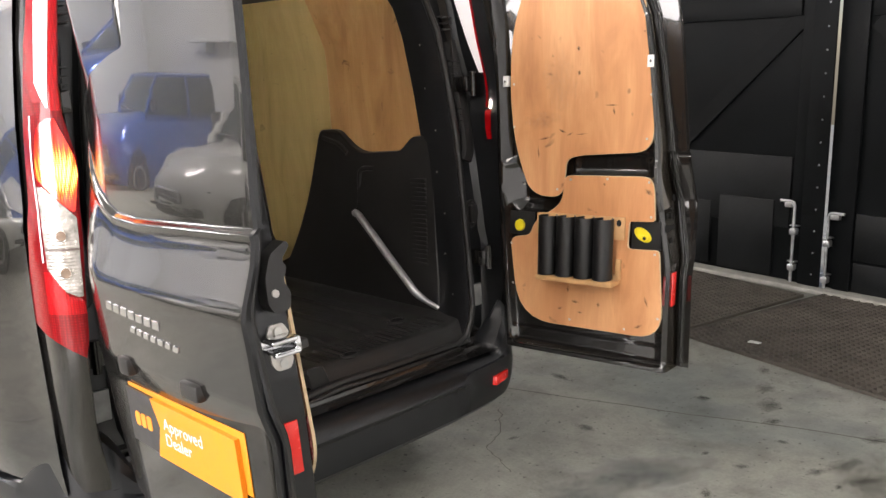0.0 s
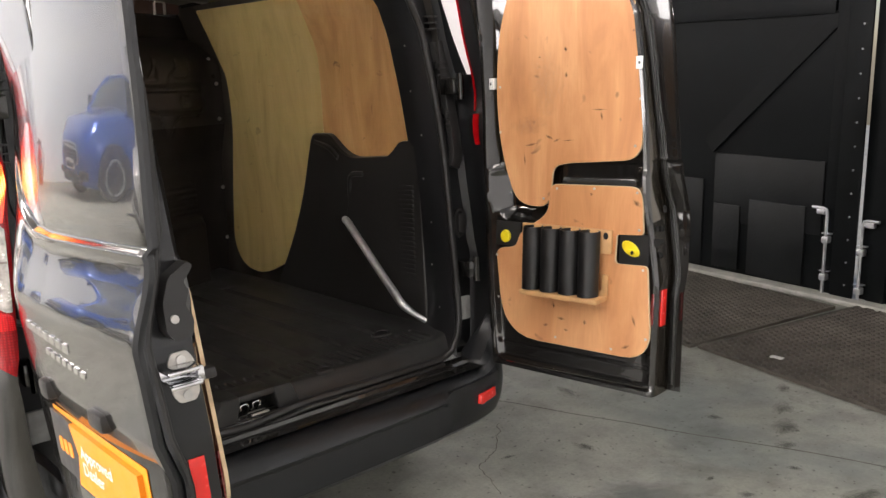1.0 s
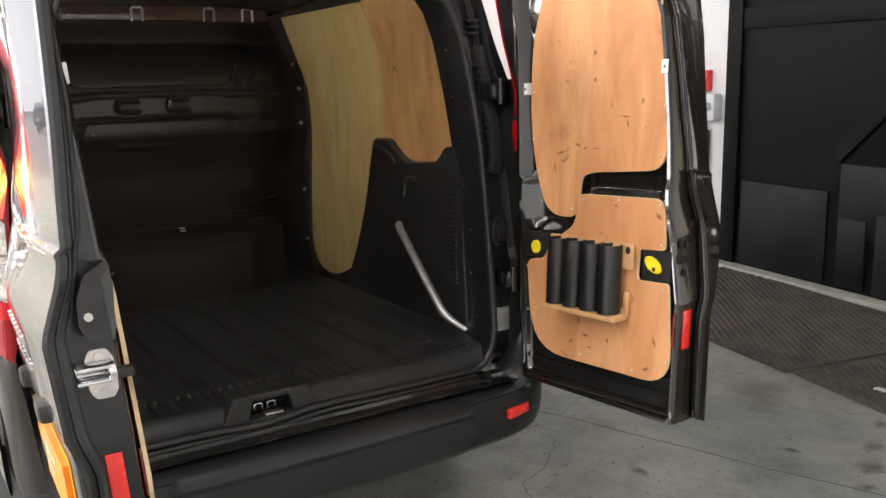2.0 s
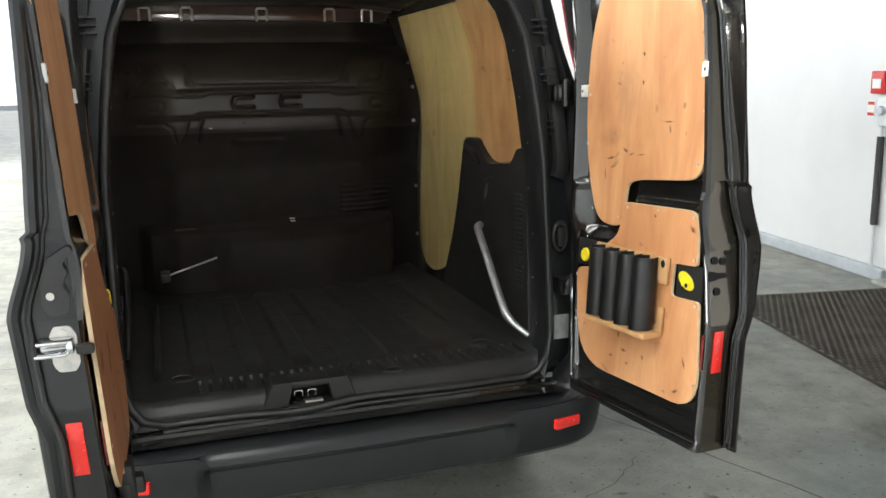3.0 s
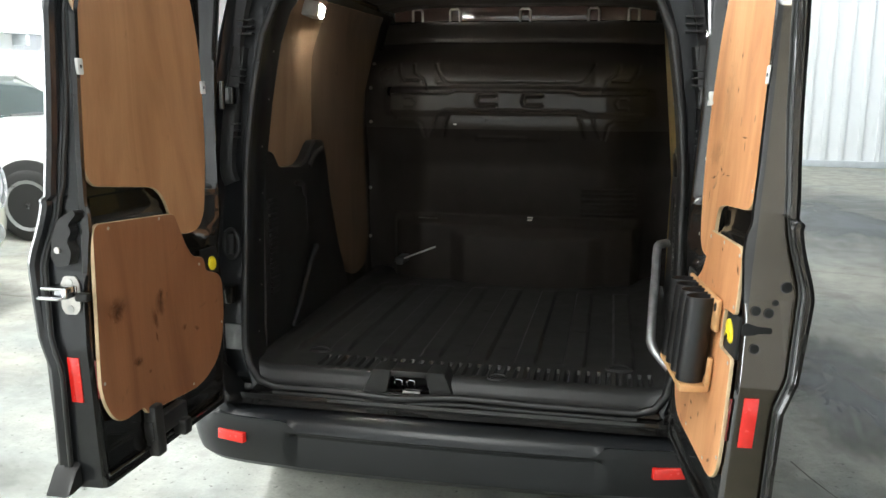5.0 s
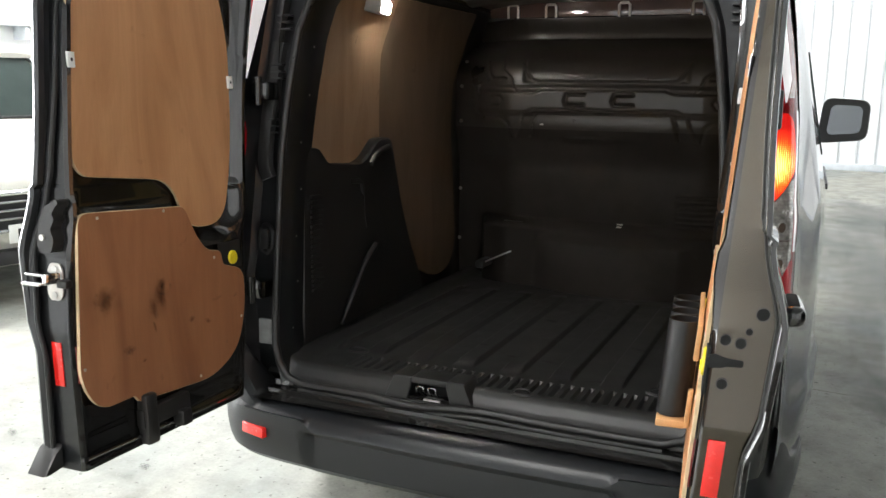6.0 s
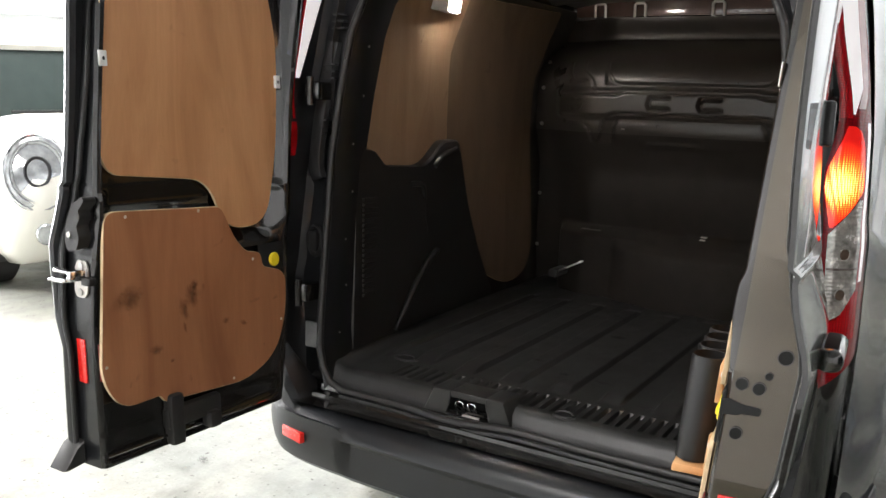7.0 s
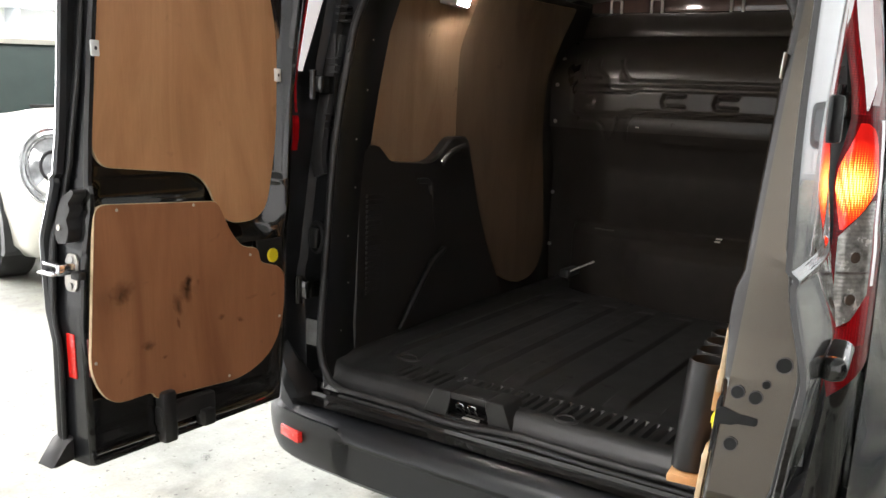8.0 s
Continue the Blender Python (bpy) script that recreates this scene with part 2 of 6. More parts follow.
def lit_lens():
    """A lit lens of small facets: hot round its bulb, deep red towards its rim."""
    m, nt, p = nodes_of("lit lamp lens")
    vec = coords(nt)
    v = nt.nodes.new("ShaderNodeTexVoronoi")
    v.inputs["Scale"].default_value, v.inputs["Randomness"].default_value = 210, 0.0
    nt.links.new(vec, v.inputs["Vector"])
    ab = nt.nodes.new("ShaderNodeVectorMath")
    ab.operation = "ABSOLUTE"
    nt.links.new(vec, ab.inputs[0])
    flatten = nt.nodes.new("ShaderNodeVectorMath")
    flatten.operation = "MULTIPLY"
    flatten.inputs[1].default_value = (1.0, 0.0, 0.8)
    nt.links.new(ab.outputs[0], flatten.inputs[0])
    dist = nt.nodes.new("ShaderNodeVectorMath")
    dist.operation = "DISTANCE"
    dist.inputs[1].default_value = (0.842, 0.0, 0.8 * 1.395)
    nt.links.new(flatten.outputs[0], dist.inputs[0])
    near = band(nt, dist.outputs["Value"], 0.078, 0.012)
    facet = band(nt, v.outputs["Distance"], 0.2, 0.62, 1.1, 0.5)
    heat = nt.nodes.new("ShaderNodeMath")
    heat.operation = "MULTIPLY"
    nt.links.new(near, heat.inputs[0])
    nt.links.new(facet, heat.inputs[1])
    col = ramp(nt, heat.outputs[0], [(0.0, (0.75, 0.012, 0.008)), (0.32, (1.0, 0.045, 0.01)), (0.55, (1.0, 0.25, 0.02)), (0.78, (1.0, 0.72, 0.2))])
    for sock in ("Base Color", "Emission Color"):
        nt.links.new(col, p.inputs[sock])
    nt.links.new(band(nt, heat.outputs[0], 0.0, 0.9, 0.5, 3.2), p.inputs["Emission Strength"])
    p.inputs["Roughness"].default_value, p.inputs["Coat Weight"].default_value = 0.15, 1.0
    return m


def faceted_lens(name, colour, scale):
    """An unlit lens over rows of small facets."""
    m, nt, p = nodes_of(name)
    v = nt.nodes.new("ShaderNodeTexVoronoi")
    v.inputs["Scale"].default_value, v.inputs["Randomness"].default_value = scale, 0.15
    nt.links.new(coords(nt), v.inputs["Vector"])
    nt.links.new(mix(nt, band(nt, v.outputs["Distance"], 0.15, 0.6), tuple(min(1, c * 1.2) for c in colour), tuple(c * 0.65 for c in colour)), p.inputs["Base Color"])
    p.inputs["Roughness"].default_value, p.inputs["Coat Weight"].default_value, p.inputs["Coat Roughness"].default_value = 0.3, 0.6, 0.03
    p.inputs["Specular IOR Level"].default_value = 0.1
    bump(nt, p, v.outputs["Distance"], 0.4, 0.002)
    return m


M = {}
M["floor"] = concrete_floor()
M["white_wall"] = surface("white painted wall", (0.8, 0.81, 0.82), 0.6, vary=0.05, scale=1.2, relief=0.002)
M["white_sheet"] = surface("white ribbed steel sheet", (0.78, 0.81, 0.84), 0.4, vary=0.05, scale=0.8)
M["black_door"] = surface("black painted timber", (0.0036, 0.0046, 0.0052), 0.55, vary=0.4, scale=2.5, grain=60, relief=0.002, specular=0.17)
M["black_patch"] = surface("black painted plywood patch", (0.0065, 0.0078, 0.0085), 0.5, vary=0.5, scale=4, grain=45, relief=0.003, specular=0.28)
M["galvanised"] = surface("galvanised steel", (0.55, 0.56, 0.57), 0.38, 0.85, vary=0.2, scale=25)
M["kerb"] = surface("pale worn concrete sill", (0.42, 0.41, 0.37), 0.75, vary=0.25, scale=9, relief=0.004)
M["rubber"] = surface("black rubber matting", (0.088, 0.076, 0.062), 0.62, vary=0.4, scale=5, relief=0.001)
M["joint"] = surface("dirt in a floor joint", (0.11, 0.1, 0.082), 0.9, vary=0.4, scale=12)
M["ceiling"] = surface("pale roof sheet", (0.42, 0.43, 0.44), 0.6, vary=0.08, scale=0.7)
M["paint"] = car_paint("dark grey metallic paint", (0.036, 0.0345, 0.0325), 0.72, 0.22, 0.2)
# Darker and lighter copies of the body paint, with shade and light painted in.
M["jamb"] = car_paint("body paint in the door gutters, shade painted in", (0.0115, 0.0122, 0.0138), 0.2, 0.34, 0.2, 0.45)
M["inner_paint_shaded"] = car_paint("body paint inside the doors, shade painted in", (0.024, 0.0228, 0.0215), 0.65, 0.2, 0.15)
M["edge_paint_lit"] = car_paint("body paint on a door edge, lit tone painted in", (0.070, 0.056, 0.0385), 0.95, 0.24, 0.12)
M["load_paint"] = surface("dull black-grey load space paint", (0.05, 0.043, 0.037), 0.36, 0.15, vary=0.12, scale=7, specular=0.4)
M["bulkhead"] = surface("dark brown-grey painted steel", (0.031, 0.0256, 0.0215), 0.3, 0.0, vary=0.05, scale=5, specular=0.42, rough_vary=0.03)
M["bulkhead_low"] = surface("dull black lower part of the bulkhead", (0.026, 0.0222, 0.0195), 0.6, vary=0.15, scale=9, grain=300, relief=0.0004, specular=0.12)
M["roof_rail"] = surface("glossy red-brown paint", (0.075, 0.044, 0.036), 0.16, vary=0.2, scale=8, coat=1.0)
M["plastic"] = surface("black grained plastic", (0.019, 0.0182, 0.0178), 0.36, vary=0.1, scale=9, grain=400, relief=0.0005, rough_vary=0.03)
M["floor_liner"] = surface("scuffed black rubber floor liner", (0.0235, 0.0235, 0.023), 0.34, vary=0.22, scale=14, grain=250, relief=0.0008, rough_vary=0.05, specular=0.4)
M["bumper"] = surface("dark grey moulded bumper plastic", (0.0085, 0.0095, 0.011), 0.33, vary=0.05, scale=8, grain=500, relief=0.0002, rough_vary=0.01)
M["seal"] = surface("black rubber seal", (0.018, 0.0175, 0.017), 0.35, vary=0.2, scale=20)
M["chrome"] = surface("bright metal", (0.75, 0.75, 0.76), 0.16, 1.0, vary=0.06, scale=30)
M["steel"] = surface("zinc plated steel", (0.62, 0.59, 0.55), 0.36, 0.8, vary=0.15, scale=40)
M["primer"] = surface("pale grey bracket", (0.6, 0.59, 0.56), 0.5, vary=0.15, scale=30)
M["dull_plate"] = surface("dull grey plate", (0.3, 0.3, 0.29), 0.5, vary=0.2, scale=30)
M["reflector"] = surface("red reflector", (0.85, 0.028, 0.022), 0.22, vary=0.06, scale=60, coat=0.6)
M["reflector_mirrored"] = surface("dull red painted reflection", (0.16, 0.012, 0.012), 0.25, vary=0.1, scale=60, coat=0.6)
M["yellow"] = surface("yellow plastic", (0.82, 0.66, 0.02), 0.4, vary=0.06, scale=40)
M["white_clip"] = surface("white paper tag", (0.8, 0.8, 0.78), 0.6, vary=0.05, scale=60)
# Holes and pits: their inner shade is put into this colour.
M["hole"] = surface("black painted for the dark of holes", (0.004, 0.004, 0.004), 0.8, vary=0.1)
M["ply_door"] = plywood("orange plywood with dark marks", (0.71, 0.365, 0.17), (0.61, 0.28, 0.12), (0.45, 0.185, 0.075), 3.1)
# Left door's boards: shade put in the colour, the lower one redder stock too.
M["ply_left_shaded"] = plywood("brown plywood", (0.55, 0.29, 0.14), (0.47, 0.235, 0.11), (0.36, 0.165, 0.07), 14.2, 0.3)
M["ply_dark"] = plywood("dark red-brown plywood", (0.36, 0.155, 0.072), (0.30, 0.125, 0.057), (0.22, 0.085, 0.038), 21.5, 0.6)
M["ply_side"] = plywood("brown plywood", (0.62, 0.37, 0.16), (0.53, 0.29, 0.115), (0.38, 0.19, 0.07), 9.4, 1.2)
# Left-hand copies of the side boards, darkened in colour for their shade.
M["ply_side_shaded"] = plywood("brown plywood, shade painted in", (0.32, 0.21, 0.13), (0.28, 0.175, 0.103), (0.21, 0.13, 0.072), 31.0, 0.8)
M["ply_olive_shaded"] = plywood("olive hardboard, shade painted in", (0.18, 0.125, 0.085), (0.155, 0.107, 0.07), (0.12, 0.08, 0.053), 41.0, 0.4)
M["ply_olive"] = plywood("yellow-olive hardboard", (0.60, 0.46, 0.20), (0.54, 0.405, 0.17), (0.42, 0.31, 0.12), 5.7, 0.7)
M["ply_edge"] = surface("cut plywood edge", (0.62, 0.46, 0.28), 0.7, vary=0.25, scale=30)
M["pine"] = surface("planed pale wood", (0.6, 0.34, 0.15), 0.55, vary=0.18, scale=14)
M["tube"] = surface("black plastic pipe", (0.007, 0.007, 0.0075), 0.4, vary=0.25, scale=12)
M["lens_red"] = faceted_lens("red lamp lens", (0.52, 0.004, 0.008), 190)
M["lens_dark"] = faceted_lens("deep red lamp lens", (0.26, 0.002, 0.005), 150)
# Right lamp's rim: a white reflection put into the colour.
M["lens_rim_pale"] = surface("lamp rim, pale reflection painted in", (0.72, 0.5, 0.5), 0.15, vary=0.1, scale=40, coat=1.0)
M["lens_rim"] = surface("crimson lamp rim", (0.3, 0.008, 0.014), 0.2, vary=0.15, scale=40, coat=0.5)
M["lens_seam"] = surface("dark seam behind a lens", (0.12, 0.09, 0.08), 0.3, vary=0.1)
M["lens_amber"] = lit_lens()
M["lens_clear"] = surface("clear ribbed lamp lens", (0.5, 0.46, 0.42), 0.22, 0.4, vary=0.5, scale=45, coat=1.0)
M["lens_bulb"] = surface("brown bulb behind the lens", (0.28, 0.19, 0.14), 0.1, 0.6, vary=0.2, scale=60, coat=1.0)
# Glow added to the white lens for the daylight it reflects.
M["lens_white"] = surface("white lamp edge, glow added", (0.85, 0.82, 0.82), 0.12, vary=0.05, scale=30, coat=1.0, emit=((1.0, 0.95, 0.95), 0.45))
M["dome"] = surface("lit load space lamp", (1, 0.97, 0.9), 0.3, emit=((1.0, 0.95, 0.86), 420.0))
M["plate_orange"] = surface("orange sign", (0.72, 0.25, 0.015), 0.35, vary=0.05, scale=20)
M["plate_dark"] = surface("dark grey sign", (0.035, 0.034, 0.036), 0.35, vary=0.1, scale=20)
M["print_white"] = surface("white print", (0.85, 0.85, 0.83), 0.4, vary=0.03)
M["print_orange"] = surface("orange print", (0.9, 0.28, 0.03), 0.4, vary=0.03)
M["glass"] = surface("dark tinted car glass", (0.03, 0.045, 0.042), 0.04, vary=0.1, specular=0.6)
M["tyre"] = surface("tyre rubber", (0.02, 0.02, 0.02), 0.75, vary=0.25, scale=20, relief=0.001)
M["alloy"] = surface("silver alloy wheel", (0.5, 0.51, 0.52), 0.3, 0.8, vary=0.1)
M["white_car"] = car_paint("white car paint", (0.78, 0.79, 0.77), 0.0, 0.3)
M["cream_car"] = car_paint("off-white car paint", (0.74, 0.73, 0.66), 0.0, 0.3)
M["blue_car"] = car_paint("bright blue metallic paint", (0.012, 0.09, 0.42), 0.4, 0.28, 0.25)
M["dark_car"] = car_paint("charcoal car paint", (0.03, 0.032, 0.036), 0.3, 0.3, 0.2)
M["car_black"] = surface("black car trim", (0.02, 0.02, 0.022), 0.45, vary=0.15)
M["head_lamp"] = surface("clear head lamp", (0.6, 0.62, 0.64), 0.08, 0.7, vary=0.35, scale=18, coat=1.0)
M["distance"] = surface("glowing overcast backdrop", (0.8, 0.82, 0.84), 0.9, vary=0.03, scale=0.3, emit=((0.93, 0.97, 1.0), 1.1))
M["red_enamel"] = surface("red enamel", (0.6, 0.02, 0.02), 0.3, vary=0.08, coat=0.5)
M["grey_pipe"] = surface("grey painted pipe", (0.52, 0.56, 0.6), 0.45, vary=0.1, scale=8)
M["white_pipe"] = surface("white painted pipe", (0.74, 0.77, 0.8), 0.45, vary=0.08, scale=8)
M["dark_cable"] = surface("dark cable cover", (0.06, 0.06, 0.06), 0.6, vary=0.2)
M["mirror"] = surface("mirror glass", (0.16, 0.17, 0.18), 0.02, 1.0, vary=0.02)



def stain_shade_film(name, colour, strength):
    """A thin film, for stains and painted shade, that fades out unevenly towards its rim."""
    m, nt, p = nodes_of(name)
    tc = nt.nodes.new("ShaderNodeTexCoord")
    ln = nt.nodes.new("ShaderNodeVectorMath")
    ln.operation = "LENGTH"
    nt.links.new(tc.outputs["Object"], ln.inputs[0])
    n = noise_tex(nt, tc.outputs["Object"], 2.2, 6, 0.7, 0.6)
    add = nt.nodes.new("ShaderNodeMath")
    add.operation = "MULTIPLY_ADD"
    add.inputs[1].default_value = 1.5
    nt.links.new(n, add.inputs[0])
    inv = nt.nodes.new("ShaderNodeMath")
    inv.operation = "MULTIPLY"
    inv.inputs[1].default_value = -1.0
    nt.links.new(ln.outputs["Value"], inv.inputs[0])
    nt.links.new(inv.outputs[0], add.inputs[2])
    nt.links.new(band(nt, add.outputs[0], 0.0, 0.7, 0.0, strength), p.inputs["Alpha"])
    p.inputs["Base Color"].default_value, p.inputs["Roughness"].default_value = (*colour, 1), 0.45
    return m


M["stain"] = stain_shade_film("oil stain", (0.085, 0.08, 0.068), 0.3)
M["speck"] = stain_shade_film("dark splash", (0.06, 0.055, 0.046), 0.55)
M["splash"] = stain_shade_film("grey-green dried splash", (0.11, 0.108, 0.09), 0.5)
M["slate"] = stain_shade_film("dark blue-grey floor paint and van shade", (0.085, 0.10, 0.115), 0.8)
M["slate_soft"] = stain_shade_film("faint blue-grey stain and van shade", (0.11, 0.125, 0.135), 0.45)
M["ply_smear"] = stain_shade_film("rubbed patch on wood", (0.34, 0.15, 0.06), 0.16)
M["scuff_pale"] = stain_shade_film("grey dusty rub on rubber", (0.10, 0.10, 0.102), 0.35)
M["scuff_soft"] = stain_shade_film("faint dark smear on wood", (0.04, 0.02, 0.013), 0.5)
M["scuff"] = stain_shade_film("dark scuff on wood", (0.03, 0.018, 0.012), 0.75)

# ---- the hall ----
WALL, END, BACK, LEFT, TOP = 4.40, 15.0, -8.0, -11.0, 5.4


def structure(name, bm, mat, label, category, smooth=0, kind="structure"):
    return tagged(link(name, bm, mat, smooth=smooth), label, category, kind=kind)


def hbox(bm, n0, n1, s0, s1, z0, z1, bevel=0.0):
    return box(bm, n0, n1, s0, s1, z0, z1, bevel, lambda n, s, z: hall(n, s, z))


bm = bmesh.new()
grid(bm, [LEFT - 30 + 4 * i for i in range(16)], [BACK - 20 + 4 * i for i in range(24)], lambda n, s: hall(n, s, 0.0))
structure("floor", bm, M["floor"], "grey concrete workshop floor with worn paint and oil stains", "floor", 30)

# right-hand wall: solid on both sides of the black timber doors
DOOR0, DOOR1, HEAD = -2.6, 3.04, 3.6
bm = bmesh.new()
hbox(bm, WALL, WALL + 0.3, DOOR1, END + 0.3, 0, TOP)
hbox(bm, WALL, WALL + 0.3, BACK - 0.3, DOOR0, 0, TOP)
hbox(bm, WALL, WALL + 0.3, DOOR0, DOOR1, HEAD, TOP)
structure("wall_east", bm, M["white_wall"], "white painted side wall of the workshop", "wall")

# end wall with a doorway and upright ribs
GAP0, GAP1 = -5.75, -3.0
bm = bmesh.new()
hbox(bm, GAP1, WALL, END, END + 0.2, 0, TOP)
hbox(bm, LEFT, GAP0, END, END + 0.2, 0, TOP)
hbox(bm, GAP0, GAP1, END, END + 0.2, 3.4, TOP)
wall_north = structure("wall_north", bm, M["white_sheet"], "white ribbed steel end wall of the workshop", "wall")
bm = bmesh.new()
hbox(bm, -0.045, 0.045, -0.03, 0.0, 0.12, TOP - 0.05, 0.012)
rib = link("rib", bm, M["white_sheet"], wall_north)
rib.location = hall(WALL - 0.2, END, 0)
count = 1
while count < 24:
    r = new("rib", rib.data)
    r.parent, r.location = wall_north, hall(WALL - 0.2 - 0.305 * count, END, 0)
    count += 1
bm = bmesh.new()
hbox(bm, GAP1, WALL, END - 0.05, END, 0.0, 0.12, 0.01)
link("rail", bm, M["grey_pipe"], wall_north, "grey base rail")

bm = bmesh.new()
hbox(bm, LEFT - 0.3, WALL + 0.3, BACK - 0.3, BACK, 0, TOP)
structure("wall_south", bm, M["white_wall"], "plain white workshop wall", "wall")
bm = bmesh.new()
hbox(bm, LEFT - 0.3, LEFT, BACK, -4.6, 0, TOP)
hbox(bm, LEFT - 0.3, LEFT, 2.6, END + 0.2, 0, TOP)
hbox(bm, LEFT - 0.3, LEFT, -4.6, 2.6, 4.4, TOP)
structure("wall_west", bm, M["white_wall"], "white workshop wall with a wide open doorway", "wall")
bm = bmesh.new()
hbox(bm, LEFT - 0.3, WALL + 0.3, BACK - 0.3, END + 0.2, TOP, TOP + 0.1)
structure("ceiling", bm, M["ceiling"], "pale sheeted workshop roof", "ceiling")
bm = bmesh.new()
for n, s, watts in ROOF_LIGHTS:
    hbox(bm, n - 0.56, n + 0.56, s - 1.55, s - 1.48, TOP - 0.1, TOP, 0.01)
    hbox(bm, n - 0.56, n + 0.56, s + 1.48, s + 1.55, TOP - 0.1, TOP, 0.01)
structure("trim", bm, M["ceiling"], "pale frames of the added, unseen roof lights", "trim")

# Sheet that glows by itself in place of the bright outdoors.
bm = bmesh.new()
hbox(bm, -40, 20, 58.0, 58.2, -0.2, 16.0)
structure("backdrop", bm, M["distance"], "glowing white backdrop for the distance beyond the doorway", "backdrop")

# pale concrete sill along the foot of the doors, and a grey gutter along the wall
bm = bmesh.new()
hbox(bm, WALL - 0.16, WALL - 0.02, DOOR0, DOOR1, 0.0, 0.035, 0.01)
structure("threshold", bm, M["kerb"], "pale concrete sill under the black doors", "threshold")
bm = bmesh.new()
hbox(bm, WALL - 0.07, WALL, DOOR1, END, 0.0, 0.1, 0.015)
structure("baseboard", bm, M["grey_pipe"], "grey painted skirting at the foot of the wall", "skirting")

# joints and cracks of the floor
for k, (a, b, w) in enumerate([((1.3, 1.2), (2.05, -0.75), 0.012), ((2.05, -0.75), (2.6, -2.6), 0.012), ((-7.5, 3.4), (1.2, 2.5), 0.012), ((3.0, 9.5), (5.0, 2.6), 0.01), ((1.45, 5.4), (4.4, 4.6), 0.014), ((-9.0, 0.5), (-2.2, -0.35), 0.01), ((1.3, 0.52), (1.08, 0.33), 0.006), ((1.08, 0.33), (0.93, 0.28), 0.006), ((0.93, 0.28), (0.82, 0.05), 0.005)]):
    a, b = Vector((*a, 0.0)), Vector((*b, 0.0))
    side = (b - a).normalized().cross(Vector((0, 0, 1))) * w * 0.5
    bm = bmesh.new()
    n = 14
    grid(bm, [0, 1], [i / n for i in range(n + 1)], lambda u, v: a.lerp(b, v) + side * (2 * u - 1) * (0.6 + 0.5 * noise.noise((v * 9, k, u))) + side.normalized() * 0.02 * noise.noise((v * 5, k * 3.0, 0)) + Vector((0, 0, 0.002)))
    structure("trim", bm, M["joint"], "dirt-filled joint in the concrete floor", "floor joint")
for k, (cx, cy, rx, ry, turn) in enumerate([(1.1, 0.9, 0.5, 0.35, 0), (1.7, -1.05, 0.35, 0.2, 20), (2.35, -1.25, 0.3, 0.22, -30), (2.5, 0.4, 0.4, 0.25, 60), (-1.5, -0.3, 0.35, 0.12, 10), (-1.9, 0.4, 0.5, 0.25, -20), (-1.1, -1.0, 0.3, 0.2, 30), (-2.8, 1.4, 0.6, 0.35, 0), (3.2, 5.2, 0.7, 0.9, 10), (1.7, 1.5, 0.35, 0.5, 5)]):
    bm = bmesh.new()
    bm.faces.new([bm.verts.new((1.15 * math.cos(a * math.pi / 12), 1.15 * math.sin(a * math.pi / 12), 0)) for a in range(24)])
    ob = structure("stain", bm, M["stain"], "dark oil stain on the concrete floor", "stain")
    ob.matrix_basis = Matrix.LocRotScale((cx, cy, 0.0025 + 0.0003 * k), Euler((0, 0, radians(turn))), (rx, ry, 1))

# worn dark paint on the far part of the floor, and the van's shade painted beside and behind it
for k, (cx, cy, rx, ry, turn) in enumerate([(3.2, 8.2, 2.6, 4.6, 6), (1.75, 2.2, 0.65, 1.5, 4), (2.3, -1.9, 0.5, 0.3, 25), (1.5, 6.2, 0.95, 7.0, 2), (1.17, -0.36, 0.42, 0.2, -28), (0.8, -0.3, 0.4, 0.24, -10)]):
    bm = bmesh.new()
    bm.faces.new([bm.verts.new((1.15 * math.cos(a * math.pi / 18), 1.15 * math.sin(a * math.pi / 18), 0)) for a in range(36)])
    ob = structure("stain", bm, M["slate"] if cx > 1.6 else M["slate_soft"], "blue-grey floor paint and painted van shade on the concrete floor", "stain")
    ob.matrix_basis = Matrix.LocRotScale((cx, cy, 0.0012 + 0.0004 * k), Euler((0, 0, radians(turn))), (rx, ry, 1))

# splashes and specks on the concrete
SPLASHES = [(2.6, -0.2, 0.085, 0.05, 30), (2.36, -0.32, 0.10, 0.075, 20), (2.16, -0.43, 0.13, 0.085, 25), (1.985, -0.52, 0.05, 0.08, 60), (1.75, -0.92, 0.06, 0.17, 70), (1.66, -1.02, 0.05, 0.15, 50), (2.08, -0.93, 0.05, 0.09, 40), (1.62, -0.86, 0.035, 0.07, 70), (1.47, -0.62, 0.03, 0.05, 40)]
for k, (x, y, rx, ry, turn) in enumerate(SPLASHES):
    bm = bmesh.new()
    bm.faces.new([bm.verts.new((1.15 * math.cos(a * math.pi / 10), 1.15 * math.sin(a * math.pi / 10), 0)) for a in range(20)])
    ob = structure("stain", bm, M["splash"], "dark splash dried on the concrete floor", "stain")
    ob.matrix_basis = Matrix.LocRotScale((x, y, 0.0106 + 0.0002 * k), Euler((0, 0, radians(turn))), (rx, ry, 1))
